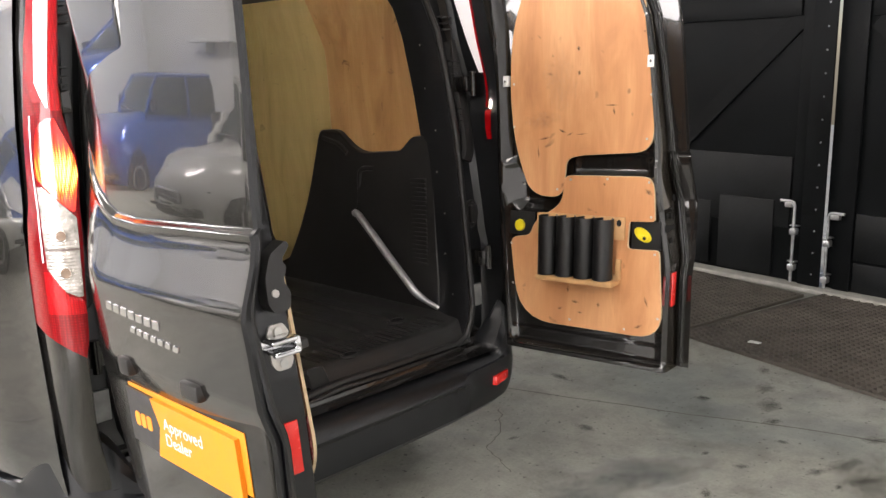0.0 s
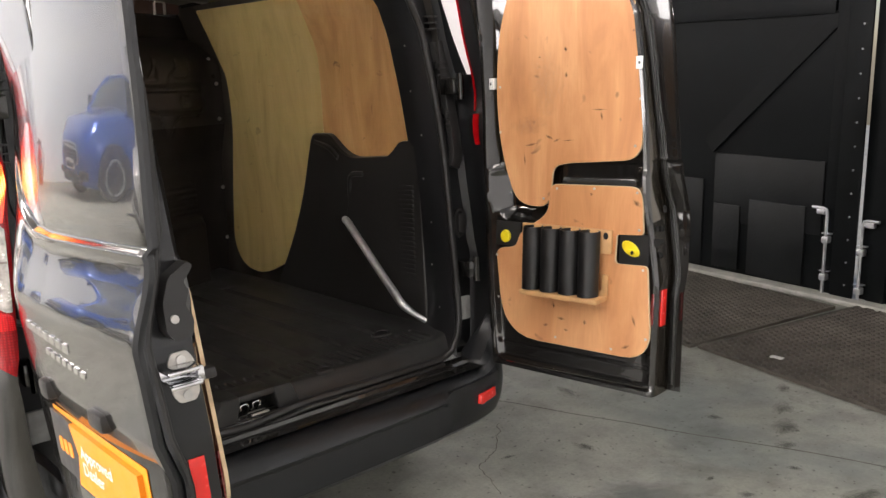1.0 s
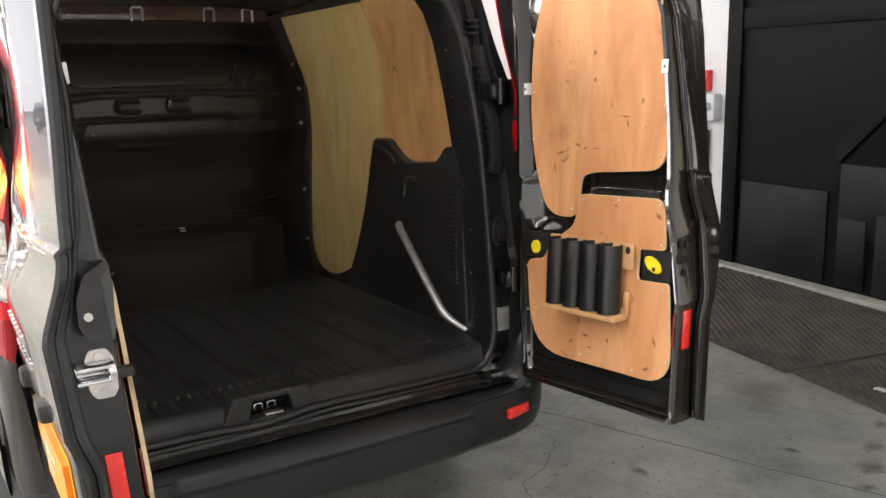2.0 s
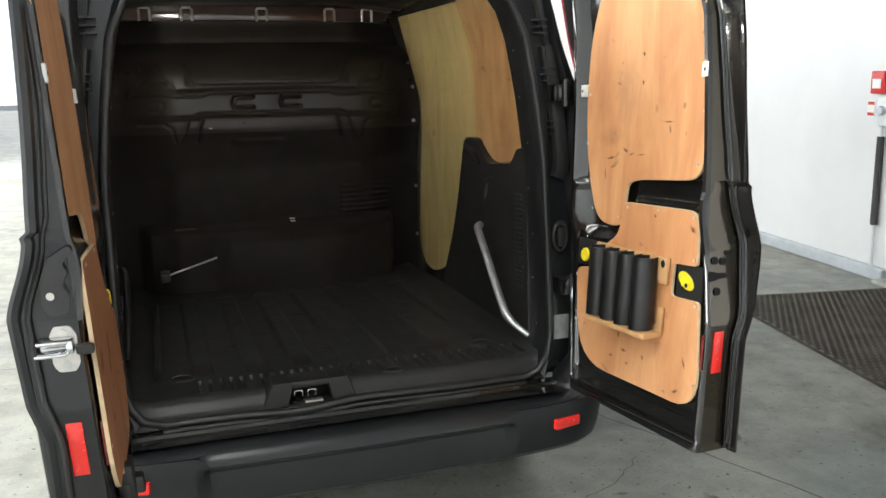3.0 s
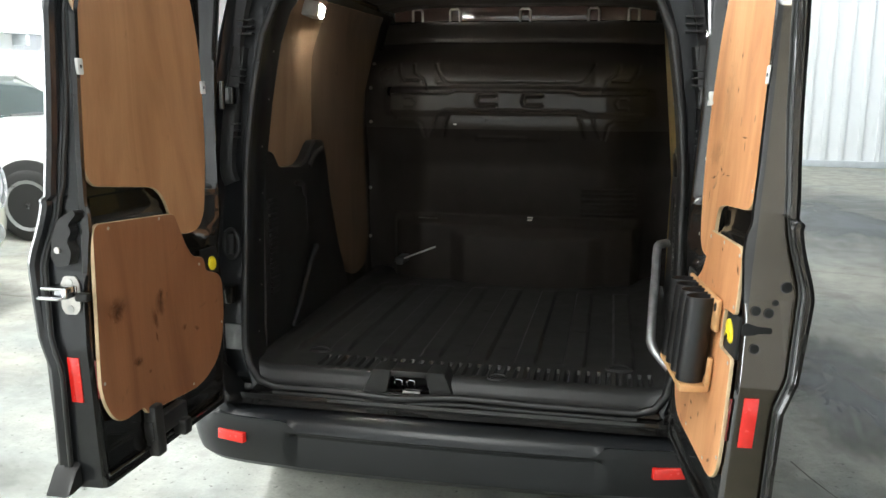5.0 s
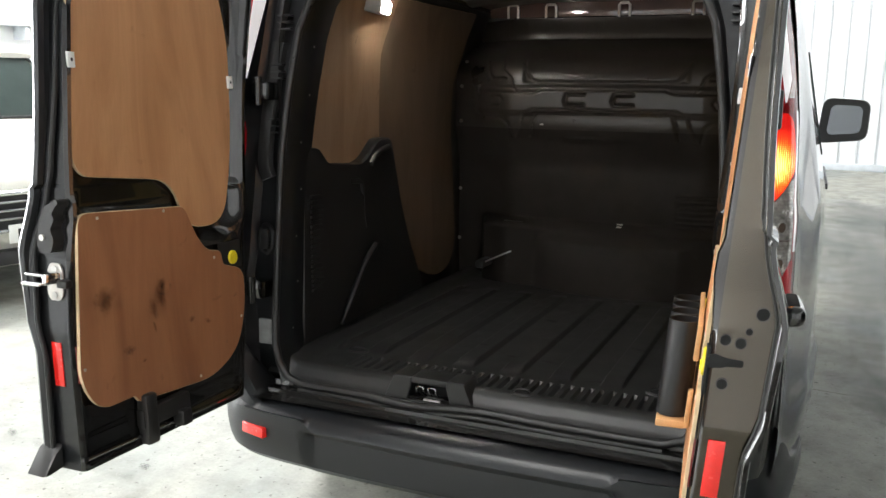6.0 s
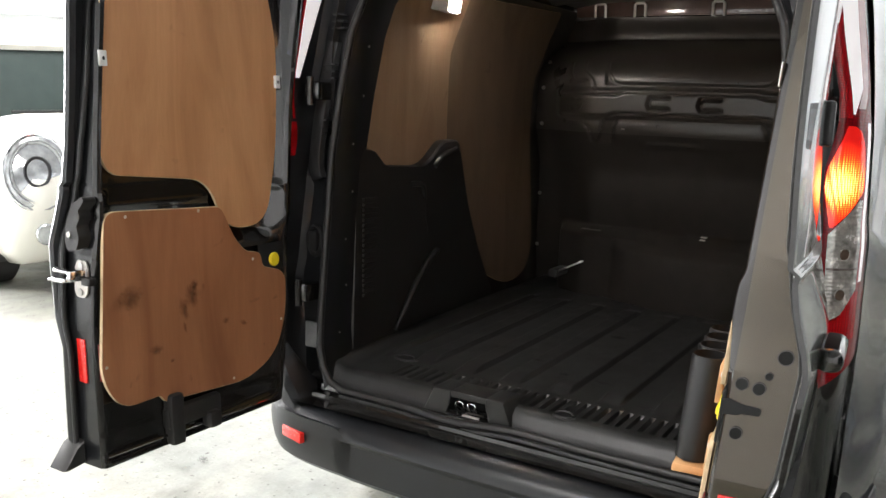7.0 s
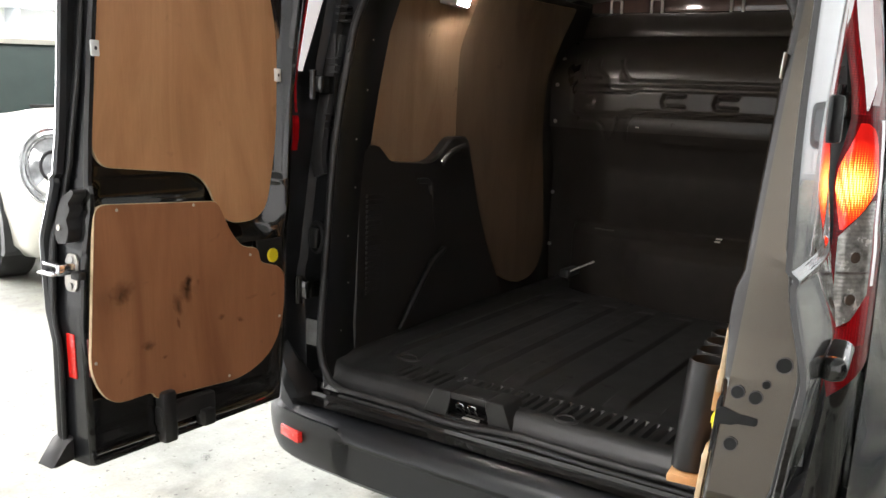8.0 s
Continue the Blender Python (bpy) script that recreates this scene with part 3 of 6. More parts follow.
for k in range(30):
    bm = bmesh.new()
    bm.faces.new([bm.verts.new((1.15 * math.cos(a * math.pi / 8), 1.15 * math.sin(a * math.pi / 8), 0)) for a in range(16)])
    ob = structure("stain", bm, M["speck"], "small dark splash on the concrete floor", "stain")
    if k < 16:
        x, y = 0.95 + 1.9 * rnd.random(), -1.3 + 2.2 * rnd.random()
    else:
        x, y = -2.4 + 1.6 * rnd.random(), -1.4 + 2.0 * rnd.random()
    r = 0.008 + 0.045 * rnd.random() ** 3
    ob.matrix_basis = Matrix.LocRotScale((x, y, 0.0072 + 0.0001 * k), Euler((0, 0, rnd.random() * 3)), (r * (1 + 1.5 * rnd.random()), r, 1))

# ---- black timber doors ----


def timber_door(name, s0, s1, label):
    root = thing(name, label, "door", kind="structure")
    bm = bmesh.new()
    hbox(bm, WALL - 0.02, WALL + 0.04, s0, s1, 0.02, HEAD, 0.004)
    part("leaf", bm, M["black_door"], root)
    return root


left_leaf = timber_door("door_1", 0.84, DOOR1 - 0.03, "tall black painted timber door, closed")
right_leaf = timber_door("door_2", DOOR0 + 0.03, 0.70, "tall black painted timber door, closed")


def door_board(root, s0, s1, z0, z1, proud, mat, name="board"):
    bm = bmesh.new()
    hbox(bm, WALL - 0.02 - proud, WALL - 0.02, s0, s1, z0, z1, 0.003)
    return part(name, bm, mat, root)


# frames, diagonal braces and patches
door_board(left_leaf, 0.86, 0.95, 0.03, HEAD - 0.02, 0.03, M["black_door"], "stile")
door_board(left_leaf, 2.85, 3.0, 0.03, HEAD - 0.02, 0.03, M["black_door"], "stile")
door_board(left_leaf, 0.97, 2.83, 1.90, 2.05, 0.03, M["black_door"], "rail")
door_board(left_leaf, 0.975, 1.86, 0.42, 0.93, 0.016, M["black_patch"], "patch")
door_board(left_leaf, 1.09, 1.54, 0.05, 0.61, 0.026, M["black_patch"], "patch")
door_board(left_leaf, 1.62, 1.85, 0.06, 0.55, 0.024, M["black_patch"], "patch")
door_board(left_leaf, 1.96, 2.8, 0.05, 0.72, 0.014, M["black_patch"], "patch")
door_board(right_leaf, 0.5, 0.62, 0.03, HEAD - 0.02, 0.028, M["black_door"], "stile")
door_board(right_leaf, -2.4, -2.25, 0.03, HEAD - 0.02, 0.028, M["black_door"], "stile")
door_board(right_leaf, -2.2, 0.49, 0.26, 0.58, 0.016, M["black_patch"], "patch")
door_board(right_leaf, -2.2, 0.49, 0.03, 0.24, 0.012, M["black_patch"], "patch")
door_board(right_leaf, -2.2, 0.48, 1.88, 2.02, 0.028, M["black_door"], "rail")
for root, a, b in ((left_leaf, (0.95, 1.90), (1.92, 0.98)), (left_leaf, (2.83, 3.5), (0.98, 2.1)), (right_leaf, (0.45, 1.86), (-0.9, 0.62))):
    bm = bmesh.new()
    d = Vector((b[0] - a[0], b[1] - a[1])).normalized()
    w = Vector((-d.y, d.x)) * 0.06
    q = [Vector(a) + w, Vector(a) - w, Vector(b) - w, Vector(b) + w]
    prism(bm, [(p.x, p.y) for p in q], WALL - 0.045, WALL - 0.021, lambda s, z, n: hall(n, s, z), 0.004)
    part("brace", bm, M["black_door"], root)

# riveted cover strip where the leaves meet
strip = thing("cover_strip", "black steel cover strip with bright rivets on the door joint", "door strip", kind="structure")
bm = bmesh.new()
hbox(bm, WALL - 0.075, WALL - 0.055, 0.70, 0.86, 0.03, HEAD - 0.02, 0.004)
part("plate", bm, M["black_door"], strip)
for i in range(20):
    bm = bmesh.new()
    disc(bm, hall(WALL - 0.075, 0.755, 0.12 + 0.155 * i), hall(-1, 0, 0), 0.007, 0.005, 8, 0.002)
    part("rivet", bm, M["galvanised"], strip)


def drop_bolt(s, z, way):
    root = thing("drop_bolt", "galvanised steel drop bolt with a cranked handle on the black door", "door bolt", group="drop bolts")
    bm = bmesh.new()
    n = WALL - 0.085
    path = [hall(n, s + way * 0.11, z), hall(n, s + way * 0.03, z), hall(n, s + way * 0.008, z - 0.008), hall(n, s, z - 0.035), hall(n, s, z - 0.3), hall(n, s, 0.04)]
    tube(bm, path, 0.011, 8)
    part("rod", bm, M["galvanised"], root)
    bm = bmesh.new()
    hbox(bm, n - 0.01, WALL - 0.05, s + way * 0.045 - 0.03, s + way * 0.045 + 0.03, z - 0.045, z - 0.008, 0.006)
    part("keep", bm, M["galvanised"], root)
    for dz in (0.19, 0.45):
        bm = bmesh.new()
        hbox(bm, n - 0.018, WALL - 0.05, s - 0.026, s + 0.026, z - dz - 0.05, z - dz, 0.012)
        hbox(bm, n - 0.004, WALL - 0.05, s - 0.032, s + 0.032, z - dz + 0.012, z - dz + 0.02, 0.002)
        part("bracket", bm, M["galvanised"], root)
    return root


drop_bolt(0.905, 0.625, 1)
drop_bolt(0.655, 0.575, -1)

# ---- rubber mats ----


def rubber_mat(n0, n1, s0, s1, z, turn, label):
    step = 0.0112
    nu, nv = 4 * int((n1 - n0) / step / 4) + 2, 4 * int((s1 - s0) / step / 4) + 2
    turn_m = Matrix.Rotation(radians(turn), 3, "Z")
    c = hall((n0 + n1) / 2, (s0 + s1) / 2, 0)
    pit = lambda i, j: (i + 2 * (j // 4 % 2)) % 4 in (1, 2) and j % 4 in (1, 2) and 0 < i < nu - 1 and 0 < j < nv - 1
    sunk = {(i + a, j + b) for i in range(nu) for j in range(nv) if pit(i, j) for a in (0, 1) for b in (0, 1)}
    verts, faces, dark = [], [], []
    for j in range(nv + 1):
        for i in range(nu + 1):
            p = turn_m @ (hall(n0 + i * step, s0 + j * step, 0) - c) + c
            verts.append((p.x, p.y, z + (0.004 if (i, j) in sunk else 0.018) + 0.006 * max(0.0, noise.noise((p.x * 1.3, p.y * 1.3, 0)))))
    w = nu + 1
    for j in range(nv):
        for i in range(nu):
            a = j * w + i
            faces.append((a, a + 1, a + w + 1, a + w))
            dark.append(1 if pit(i, j) else 0)
    rim = [i for i in range(w)] + [j * w + nu for j in range(1, nv + 1)] + [nv * w + i for i in range(nu - 1, -1, -1)] + [j * w for j in range(nv - 1, 0, -1)]
    base = len(verts)
    for i in rim:
        verts.append((verts[i][0], verts[i][1], z))
    k = len(rim)
    for i in range(k):
        faces.append((rim[i], base + i, base + (i + 1) % k, rim[(i + 1) % k]))
        dark.append(0)
    me = bpy.data.meshes.new("rubber_mat")
    me.from_pydata(verts, [], faces)
    me.materials.append(M["rubber"])
    me.materials.append(M["hole"])
    for q, d in zip(me.polygons, dark):
        q.material_index = d
    return tagged(new("rubber_mat", me), label, "rubber mat", group="rubber mats")


rubber_mat(2.84, 4.22, 0.74, 2.86, 0.002, -4.0, "black perforated rubber floor mat in front of the doors")
rubber_mat(2.62, 4.12, -2.6, 0.68, 0.004, -6.0, "black perforated rubber floor mat with a torn white scrap")
bm = bmesh.new()
box(bm, 2.955, 2.995, -0.01, 0.06, 0.018, 0.024, 0.002)
tagged(link("scrap", bm, M["white_clip"]), "small white scrap lying on the rubber mat", "scrap")

# ---- fittings on the white walls ----
fire_point = thing("fire_call_point", "red fire alarm call point on the white wall", "fire alarm")
bm = bmesh.new()
hbox(bm, WALL - 0.06, WALL, 3.2, 3.34, 1.42, 1.59, 0.008)
part("case", bm, M["red_enamel"], fire_point)
bm = bmesh.new()
hbox(bm, WALL - 0.064, WALL - 0.06, 3.225, 3.315, 1.46, 1.53)
part("front", bm, M["print_white"], fire_point, "white front label")
fire_sign = thing("fire_sign", "small red and white fire notice on the white wall", "sign")
bm = bmesh.new()
hbox(bm, WALL - 0.006, WALL, 3.34, 3.42, 1.24, 1.37)
part("board", bm, M["print_white"], fire_sign)
for z in (1.345, 1.262):
    bm = bmesh.new()
    hbox(bm, WALL - 0.009, WALL - 0.006, 3.345, 3.415, z - 0.012, z + 0.012)
    part("bar", bm, M["red_enamel"], fire_sign)
switch = thing("switch_box", "grey electric switch box on the white wall", "switch box")
bm = bmesh.new()
hbox(bm, WALL - 0.1, WALL, 3.075, 3.2, 1.18, 1.4, 0.02)
part("case", bm, M["white_pipe"], switch)
bm = bmesh.new()
disc(bm, hall(WALL - 0.1, 3.14, 1.3), hall(-1, 0, 0), 0.035, 0.03, 16, 0.006)
part("knob", bm, M["grey_pipe"], switch)
conduit = thing("conduit", "thin wall pipe with a dark cable cover", "pipe")
bm = bmesh.new()
tube(bm, [hall(WALL - 0.03, 3.215, 0.1), hall(WALL - 0.03, 3.215, 1.2)], 0.014, 8)
part("pipe", bm, M["white_pipe"], conduit)
bm = bmesh.new()
tube(bm, [hall(WALL - 0.032, 3.215, 0.42), hall(WALL - 0.032, 3.215, 1.1)], 0.026, 8)
part("sleeve", bm, M["dark_cable"], conduit)


def downpipe(n, s, r, mat, label, clips):
    root = thing("downpipe", label, "pipe")
    bm = bmesh.new()
    tube(bm, smooth_path([hall(n, s, TOP - 0.02), hall(n, s, 2.5), hall(n, s, 0.5), hall(n - 0.02, s - 0.05, 0.3), hall(n - 0.16, s - 0.25, 0.14), hall(n - 0.35, s - 0.5, 0.1)], 4), r, 14)
    part("pipe", bm, mat, root)
    for z in clips:
        bm = bmesh.new()
        tube(bm, [hall(n, s, z), hall(n, s, z + 0.06)], r * 1.12, 14)
        part("collar", bm, mat, root)
    return root


downpipe(WALL - 0.18, END - 0.22, 0.15, M["white_pipe"], "fat white painted downpipe in the corner", (0.55, 2.6))
bm = bmesh.new()
hbox(bm, WALL - 0.62, WALL - 0.58, END - 0.6, END - 0.05, 0, TOP, 0.005)
hbox(bm, WALL - 0.5, WALL - 0.46, END - 0.6, END - 0.05, 0, TOP, 0.005)
hbox(bm, WALL - 0.6, WALL - 0.48, END - 0.34, END - 0.3, 0, TOP, 0.005)
tagged(link("column", bm, M["white_sheet"]), "white painted steel column in the corner", "column", kind="structure")
thin = thing("wall_pipe", "thin white water pipe with taps on the white wall", "pipe")
bm = bmesh.new()
tube(bm, [hall(WALL - 0.06, 9.4, 0.3), hall(WALL - 0.06, 9.4, 1.65)], 0.03, 8)
tube(bm, smooth_path([hall(WALL - 0.06, 9.3, 1.55), hall(WALL - 0.1, 9.1, 1.3), hall(WALL - 0.08, 9.2, 0.3)], 5), 0.02, 8)
part("pipe", bm, M["white_pipe"], thin)
for z in (0.42, 1.6):
    bm = bmesh.new()
    hbox(bm, WALL - 0.16, WALL - 0.01, 9.33, 9.47, z, z + 0.08, 0.015)
    part("tap", bm, M["grey_pipe"], thin)

# pipework and extinguisher beside the doorway of the end wall
stack = thing("pipe_stack", "grey painted pipes with couplings on the end wall", "pipe")
for n, r, z0, z1 in ((-6.55, 0.11, 0.0, 2.0), (-6.3, 0.16, 0.0, TOP - 0.05), (-6.62, 0.07, 1.5, TOP - 0.05)):
    bm = bmesh.new()
    tube(bm, [hall(n, END - 0.2, z0), hall(n, END - 0.2, z1)], r, 12)
    part("pipe", bm, M["grey_pipe"], stack)
for n, z, r in ((-6.55, 1.2, 0.15), (-6.55, 1.62, 0.14), (-6.6, 2.05, 0.16), (-6.3, 1.2, 0.2)):
    bm = bmesh.new()
    tube(bm, [hall(n, END - 0.2, z), hall(n, END - 0.2, z + 0.1)], r, 12)
    part("coupling", bm, M["grey_pipe"], stack)
ext = thing("fire_extinguisher", "red fire extinguisher standing by the end wall", "fire extinguisher")
e0 = hall(-6.62, END - 0.55, 0)
bm = bmesh.new()
loft(bm, [[e0 + Vector((r * math.cos(a * math.pi / 8), r * math.sin(a * math.pi / 8), z)) for a in range(16)] for r, z in ((0.085, 0.0), (0.095, 0.02), (0.095, 0.46), (0.08, 0.53), (0.035, 0.58), (0.03, 0.62))])
part("cylinder", bm, M["red_enamel"], ext)
bm = bmesh.new()
box(bm, e0.x - 0.12, e0.x + 0.1, e0.y - 0.015, e0.y + 0.015, 0.62, 0.65, 0.005)
box(bm, e0.x - 0.03, e0.x + 0.03, e0.y - 0.02, e0.y + 0.02, 0.6, 0.7, 0.008)
part("handle", bm, M["car_black"], ext)
bm = bmesh.new()
tube(bm, smooth_path([e0 + Vector((-0.04, -0.02, 0.62)), e0 + Vector((-0.15, -0.05, 0.5)), e0 + Vector((-0.11, -0.08, 0.18))], 6), 0.016, 8)
part("hose", bm, M["car_black"], ext)
bm = bmesh.new()
box(bm, e0.x - 0.06, e0.x + 0.06, e0.y - 0.1, e0.y - 0.094, 0.36, 0.42)
part("label_band", bm, M["plate_dark"], ext)

# long shelf on the far left wall
shelf = thing("wall_shelf", "pale steel shelf on brackets along the white wall", "shelf")
bm = bmesh.new()
hbox(bm, LEFT, LEFT + 0.35, 3.2, 12.0, 2.3, 2.36, 0.008)
part("board", bm, M["white_sheet"], shelf)
for i in range(7):
    bm = bmesh.new()
    hbox(bm, LEFT, LEFT + 0.3, 3.8 + i * 1.25, 3.88 + i * 1.25, 2.1, 2.3, 0.01)
    part("bracket", bm, M["grey_pipe"], shelf)

# ---- the van ----
van = thing("van", "dark grey metallic panel van standing with both rear doors wide open", "van", pose(0, 0, 0, -2, 0, 0))


def right_door_at(u, v, w):
    """The open right-hand door: u from its hinges outwards, v up, w from its inner face to its outer skin."""
    return Vector((0.627 + 0.0736 * v + 0.0993 * u + 0.995 * w, -0.995 * u + 0.0993 * w, v))


def left_door_at(u, v, w):
    return Vector((-0.643 - 0.065 * v - 0.006 * u - w, -u + 0.006 * w, v))


RIGHT = dict(f=right_door_at, crown=0.03, bow=0.75, taper=0.8,
             hinge=[(0.58, 0.07), (0.8, 0.045), (1.04, 0.025), (1.47, 0.005), (1.9, -0.02)], flange=0.013, bead=0.003,
             edge=[(0.58, 0.085), (0.95, 0.105), (1.3, 0.10), (1.5, 0.06), (1.7, 0.022), (1.94, -0.02)], lift=[(1.5, 0.0), (1.7, -0.012), (1.94, -0.05)],
             inner=[(0.58, 0.692), (0.95, 0.692), (1.1, 0.668), (1.2, 0.652), (1.4, 0.638), (1.6, 0.615), (1.75, 0.592), (1.84, 0.555), (1.94, 0.47)],
             outer=[(0.58, 0.738), (1.1, 0.738), (1.3, 0.722), (1.45, 0.715), (1.68, 0.70), (1.8, 0.682), (1.88, 0.64), (1.94, 0.56)],
             low=[(0.58, 0.103), (0.9, 0.096), (0.975, 0.118), (1.15, 0.124), (1.3, 0.112), (1.9, 0.1)],
             high=[(0.58, 0.08), (1.3, 0.075), (1.5, 0.052), (1.75, 0.036), (1.94, 0.03)])
LEFT_DOOR = dict(f=left_door_at, crown=0.008, bow=1.0, taper=0.0,
                 hinge=[(0.58, 0.085), (0.8, 0.045), (1.14, 0.02), (1.5, -0.01), (1.9, -0.05)], flange=0.034, bead=0.0065,
                 edge=[(0.58, 0.10), (0.95, 0.112), (1.1, 0.10), (1.3, 0.062), (1.5, 0.02), (1.6, 0.0), (1.7, -0.02), (1.94, -0.062)], lift=[(1.35, 0.0), (1.5, -0.006), (1.7, -0.026), (1.94, -0.05)],
                 inner=[(0.58, 0.742), (0.95, 0.742), (1.1, 0.728), (1.24, 0.712), (1.4, 0.70), (1.6, 0.678), (1.75, 0.66), (1.85, 0.62), (1.94, 0.52)],
                 outer=[(0.58, 0.765), (1.1, 0.765), (1.26, 0.76), (1.4, 0.748), (1.74, 0.735), (1.86, 0.70), (1.94, 0.61)],
                 low=[(0.58, 0.118), (0.9, 0.108), (0.975, 0.128), (1.15, 0.134), (1.3, 0.118), (1.9, 0.1)],
                 high=[(0.58, 0.08), (1.3, 0.078), (1.5, 0.055), (1.75, 0.036), (1.94, 0.03)])


CREASE = [(0.0, 1.66), (0.03, 1.58), (0.05, 1.489), (0.07, 1.444), (0.09, 1.395), (0.125, 1.355), (0.165, 1.325), (0.21, 1.307), (0.31, 1.301), (0.5, 1.306), (0.78, 1.314)]
FADE = [(1.32, 1.0), (1.45, 0.7), (1.55, 0.3), (1.64, 0.0)]


def hinge_lift(d, u, v):
    """The hinge side of the upper door bends in with the rounded corner of the body."""
    t = 1 - min(1.0, max(0.0, (u - lerp(v, d["hinge"])) / 0.075))
    return lerp(v, d["lift"]) * t * t


def skin(d, u, v):
    """Depth of the outer skin: a flush panel above a crisp crease, a fuller one below it; the crease sweeps up along the hinges."""
    uh = lerp(v, d["hinge"])
    off = off_line(u, v, [CREASE]) if 1.0 < v < 1.7 else 9.0
    below = v < lerp(u, CREASE)
    side = off if below else -off
    k = soft(-0.005, 0.009, side)
    b = soft(0.004, 0.17, side)
    hi, lo = ease(v, d["high"]), lerp(v, d["low"])
    w = hi * (1 - b) + max(lo, hi + 0.02) * b + lerp(v, FADE) * (0.009 * k * (1 - b) + 0.003 * math.exp(-((side - 0.008) / 0.007) ** 2))
    w += d["crown"] * (math.sin(math.pi * min(1, max(0, u / 0.74)) ** d["bow"]) - d["taper"] * (1 - min(1, max(0, u / 0.72))))
    t = 1 - min(1.0, max(0.0, (u - uh) / 0.15))
    w += (min(w, ease(v, d["edge"])) - w) * t * t
    base = hinge_lift(d, u, v)
    w = max(w, base + 0.016)
    q = min(1.0, max(0.0, (u - uh) / 0.022))
    return w - min(0.016, 0.5 * (w - base)) * (1 - math.sqrt(max(0.0, 1 - (1 - q) ** 2)))


def inside_face(d, u, v):
    """Depth of the inner panel: pressed back behind the upper board and along the trough under it."""
    ui, uh = lerp(v, d["inner"]), lerp(v, d["hinge"])
    side = soft(uh + 0.026, uh + 0.058, u) * soft(ui + 0.004, ui - 0.036, u)
    up = soft(1.245, 1.30, v) * side
    dip = soft(1.075, 1.15, v) * soft(uh + 0.028, uh + 0.112, u) * soft(0.355, 0.30, u)
    trough = soft(1.222, 1.258, v) * soft(1.34, 1.30, v) * soft(0.25, 0.36, u) * soft(ui - 0.012, ui - 0.05, u)
    floor = 0.010 * soft(0.70, 0.675, v) * soft(0.612, 0.64, v) * side
    rim = -0.014 * soft(1.08, 1.2, v) * (1 - max(up, dip)) * (1 - side * soft(1.275, 1.25, v))
    pan = 0.012 * soft(0.655, 0.69, v) * soft(1.23, 1.18, v) * side
    return max(0.024 * up, 0.05 * dip, pan * (1 - dip), 0.026 * trough, floor) + rim * (1 - trough) + hinge_lift(d, u, v)


def door_shell(d, name, label):
    f = d["f"]
    vs = [0.60 + 0.67 * i / 96 for i in range(96)] + [1.27 + 0.07 * i / 40 for i in range(40)] + [1.34 + 0.32 * i / 64 for i in range(64)] + [1.66 + 0.28 * i / 40 for i in range(41)]
    bm = bmesh.new()
    strips = []
    for v in vs:
        uh, ui, uo = lerp(v, d["hinge"]), lerp(v, d["inner"]), lerp(v, d["outer"])
        wo = skin(d, uo, v)
        wh = skin(d, uh, v)
        wi = hinge_lift(d, uh, v)
        ring = [(uh + 0.0006, wh - 0.001), (uh, wi + (wh - wi) * 0.7), (uh + 0.001, wi + (wh - wi) * 0.4), (uh + 0.003, wi + 0.006), (uh + 0.012, 0.003 + inside_face(d, uh + 0.018, v))]
        ring += [(uh + 0.018 + (ui - uh - 0.03) * k / 64, None) for k in range(65)]
        deep = max(0.016, wo - d["flange"])
        ring += [(ui - 0.003, 0.003 + inside_face(d, ui - 0.012, v)), (ui + 0.003, 0.012), (ui + 0.006, deep), (ui + 0.011, deep + 0.007), (ui + 0.017, deep + 0.001),
                 (ui + 0.024, deep + 0.001), (ui + 0.027, deep + 0.35 * d["flange"]), (uo - 0.016, wo - 0.75 * d["flange"]), (uo - 0.003, wo - 0.6 * d["flange"]), (uo, wo - 0.009), (uo - 0.003, wo - 0.001)]
        span = uo - 0.003 - uh - 0.002
        ring += [(uo - 0.003 - span * (1 - (1 - k / 100) ** 1.7), "skin") for k in range(1, 100)]
        strips.append([f(u, v, inside_face(d, u, v) if w is None else skin(d, u, v) if w == "skin" else w) for u, w in ring])
    loft(bm, strips)
    ob = part(name, bm, M["paint"], van, label, 32)
    ob.data.materials.append(M["inner_paint_shaded"])
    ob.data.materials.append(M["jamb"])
    ob.data.materials.append(M["edge_paint_lit"])
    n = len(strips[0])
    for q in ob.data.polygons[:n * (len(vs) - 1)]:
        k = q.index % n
        # Latch faces: the lit copy on the right door, shaded copies elsewhere.
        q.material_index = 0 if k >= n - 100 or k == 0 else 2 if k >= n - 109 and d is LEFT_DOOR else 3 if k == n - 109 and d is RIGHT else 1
    return ob


def board(parent, f, outline, w0, w1, mat, name, label):
    """A sheet of plywood with its cut edge showing."""
    bm = bmesh.new()
    prism(bm, outline, w0, w1, f, 0.0015)
    ob = part(name, bm, mat, parent, label, 30)
    ob.data.materials.append(M["ply_edge"])
    for q in ob.data.polygons:
        q.material_index = 1 if len(q.vertices) == 4 else 0
    return ob


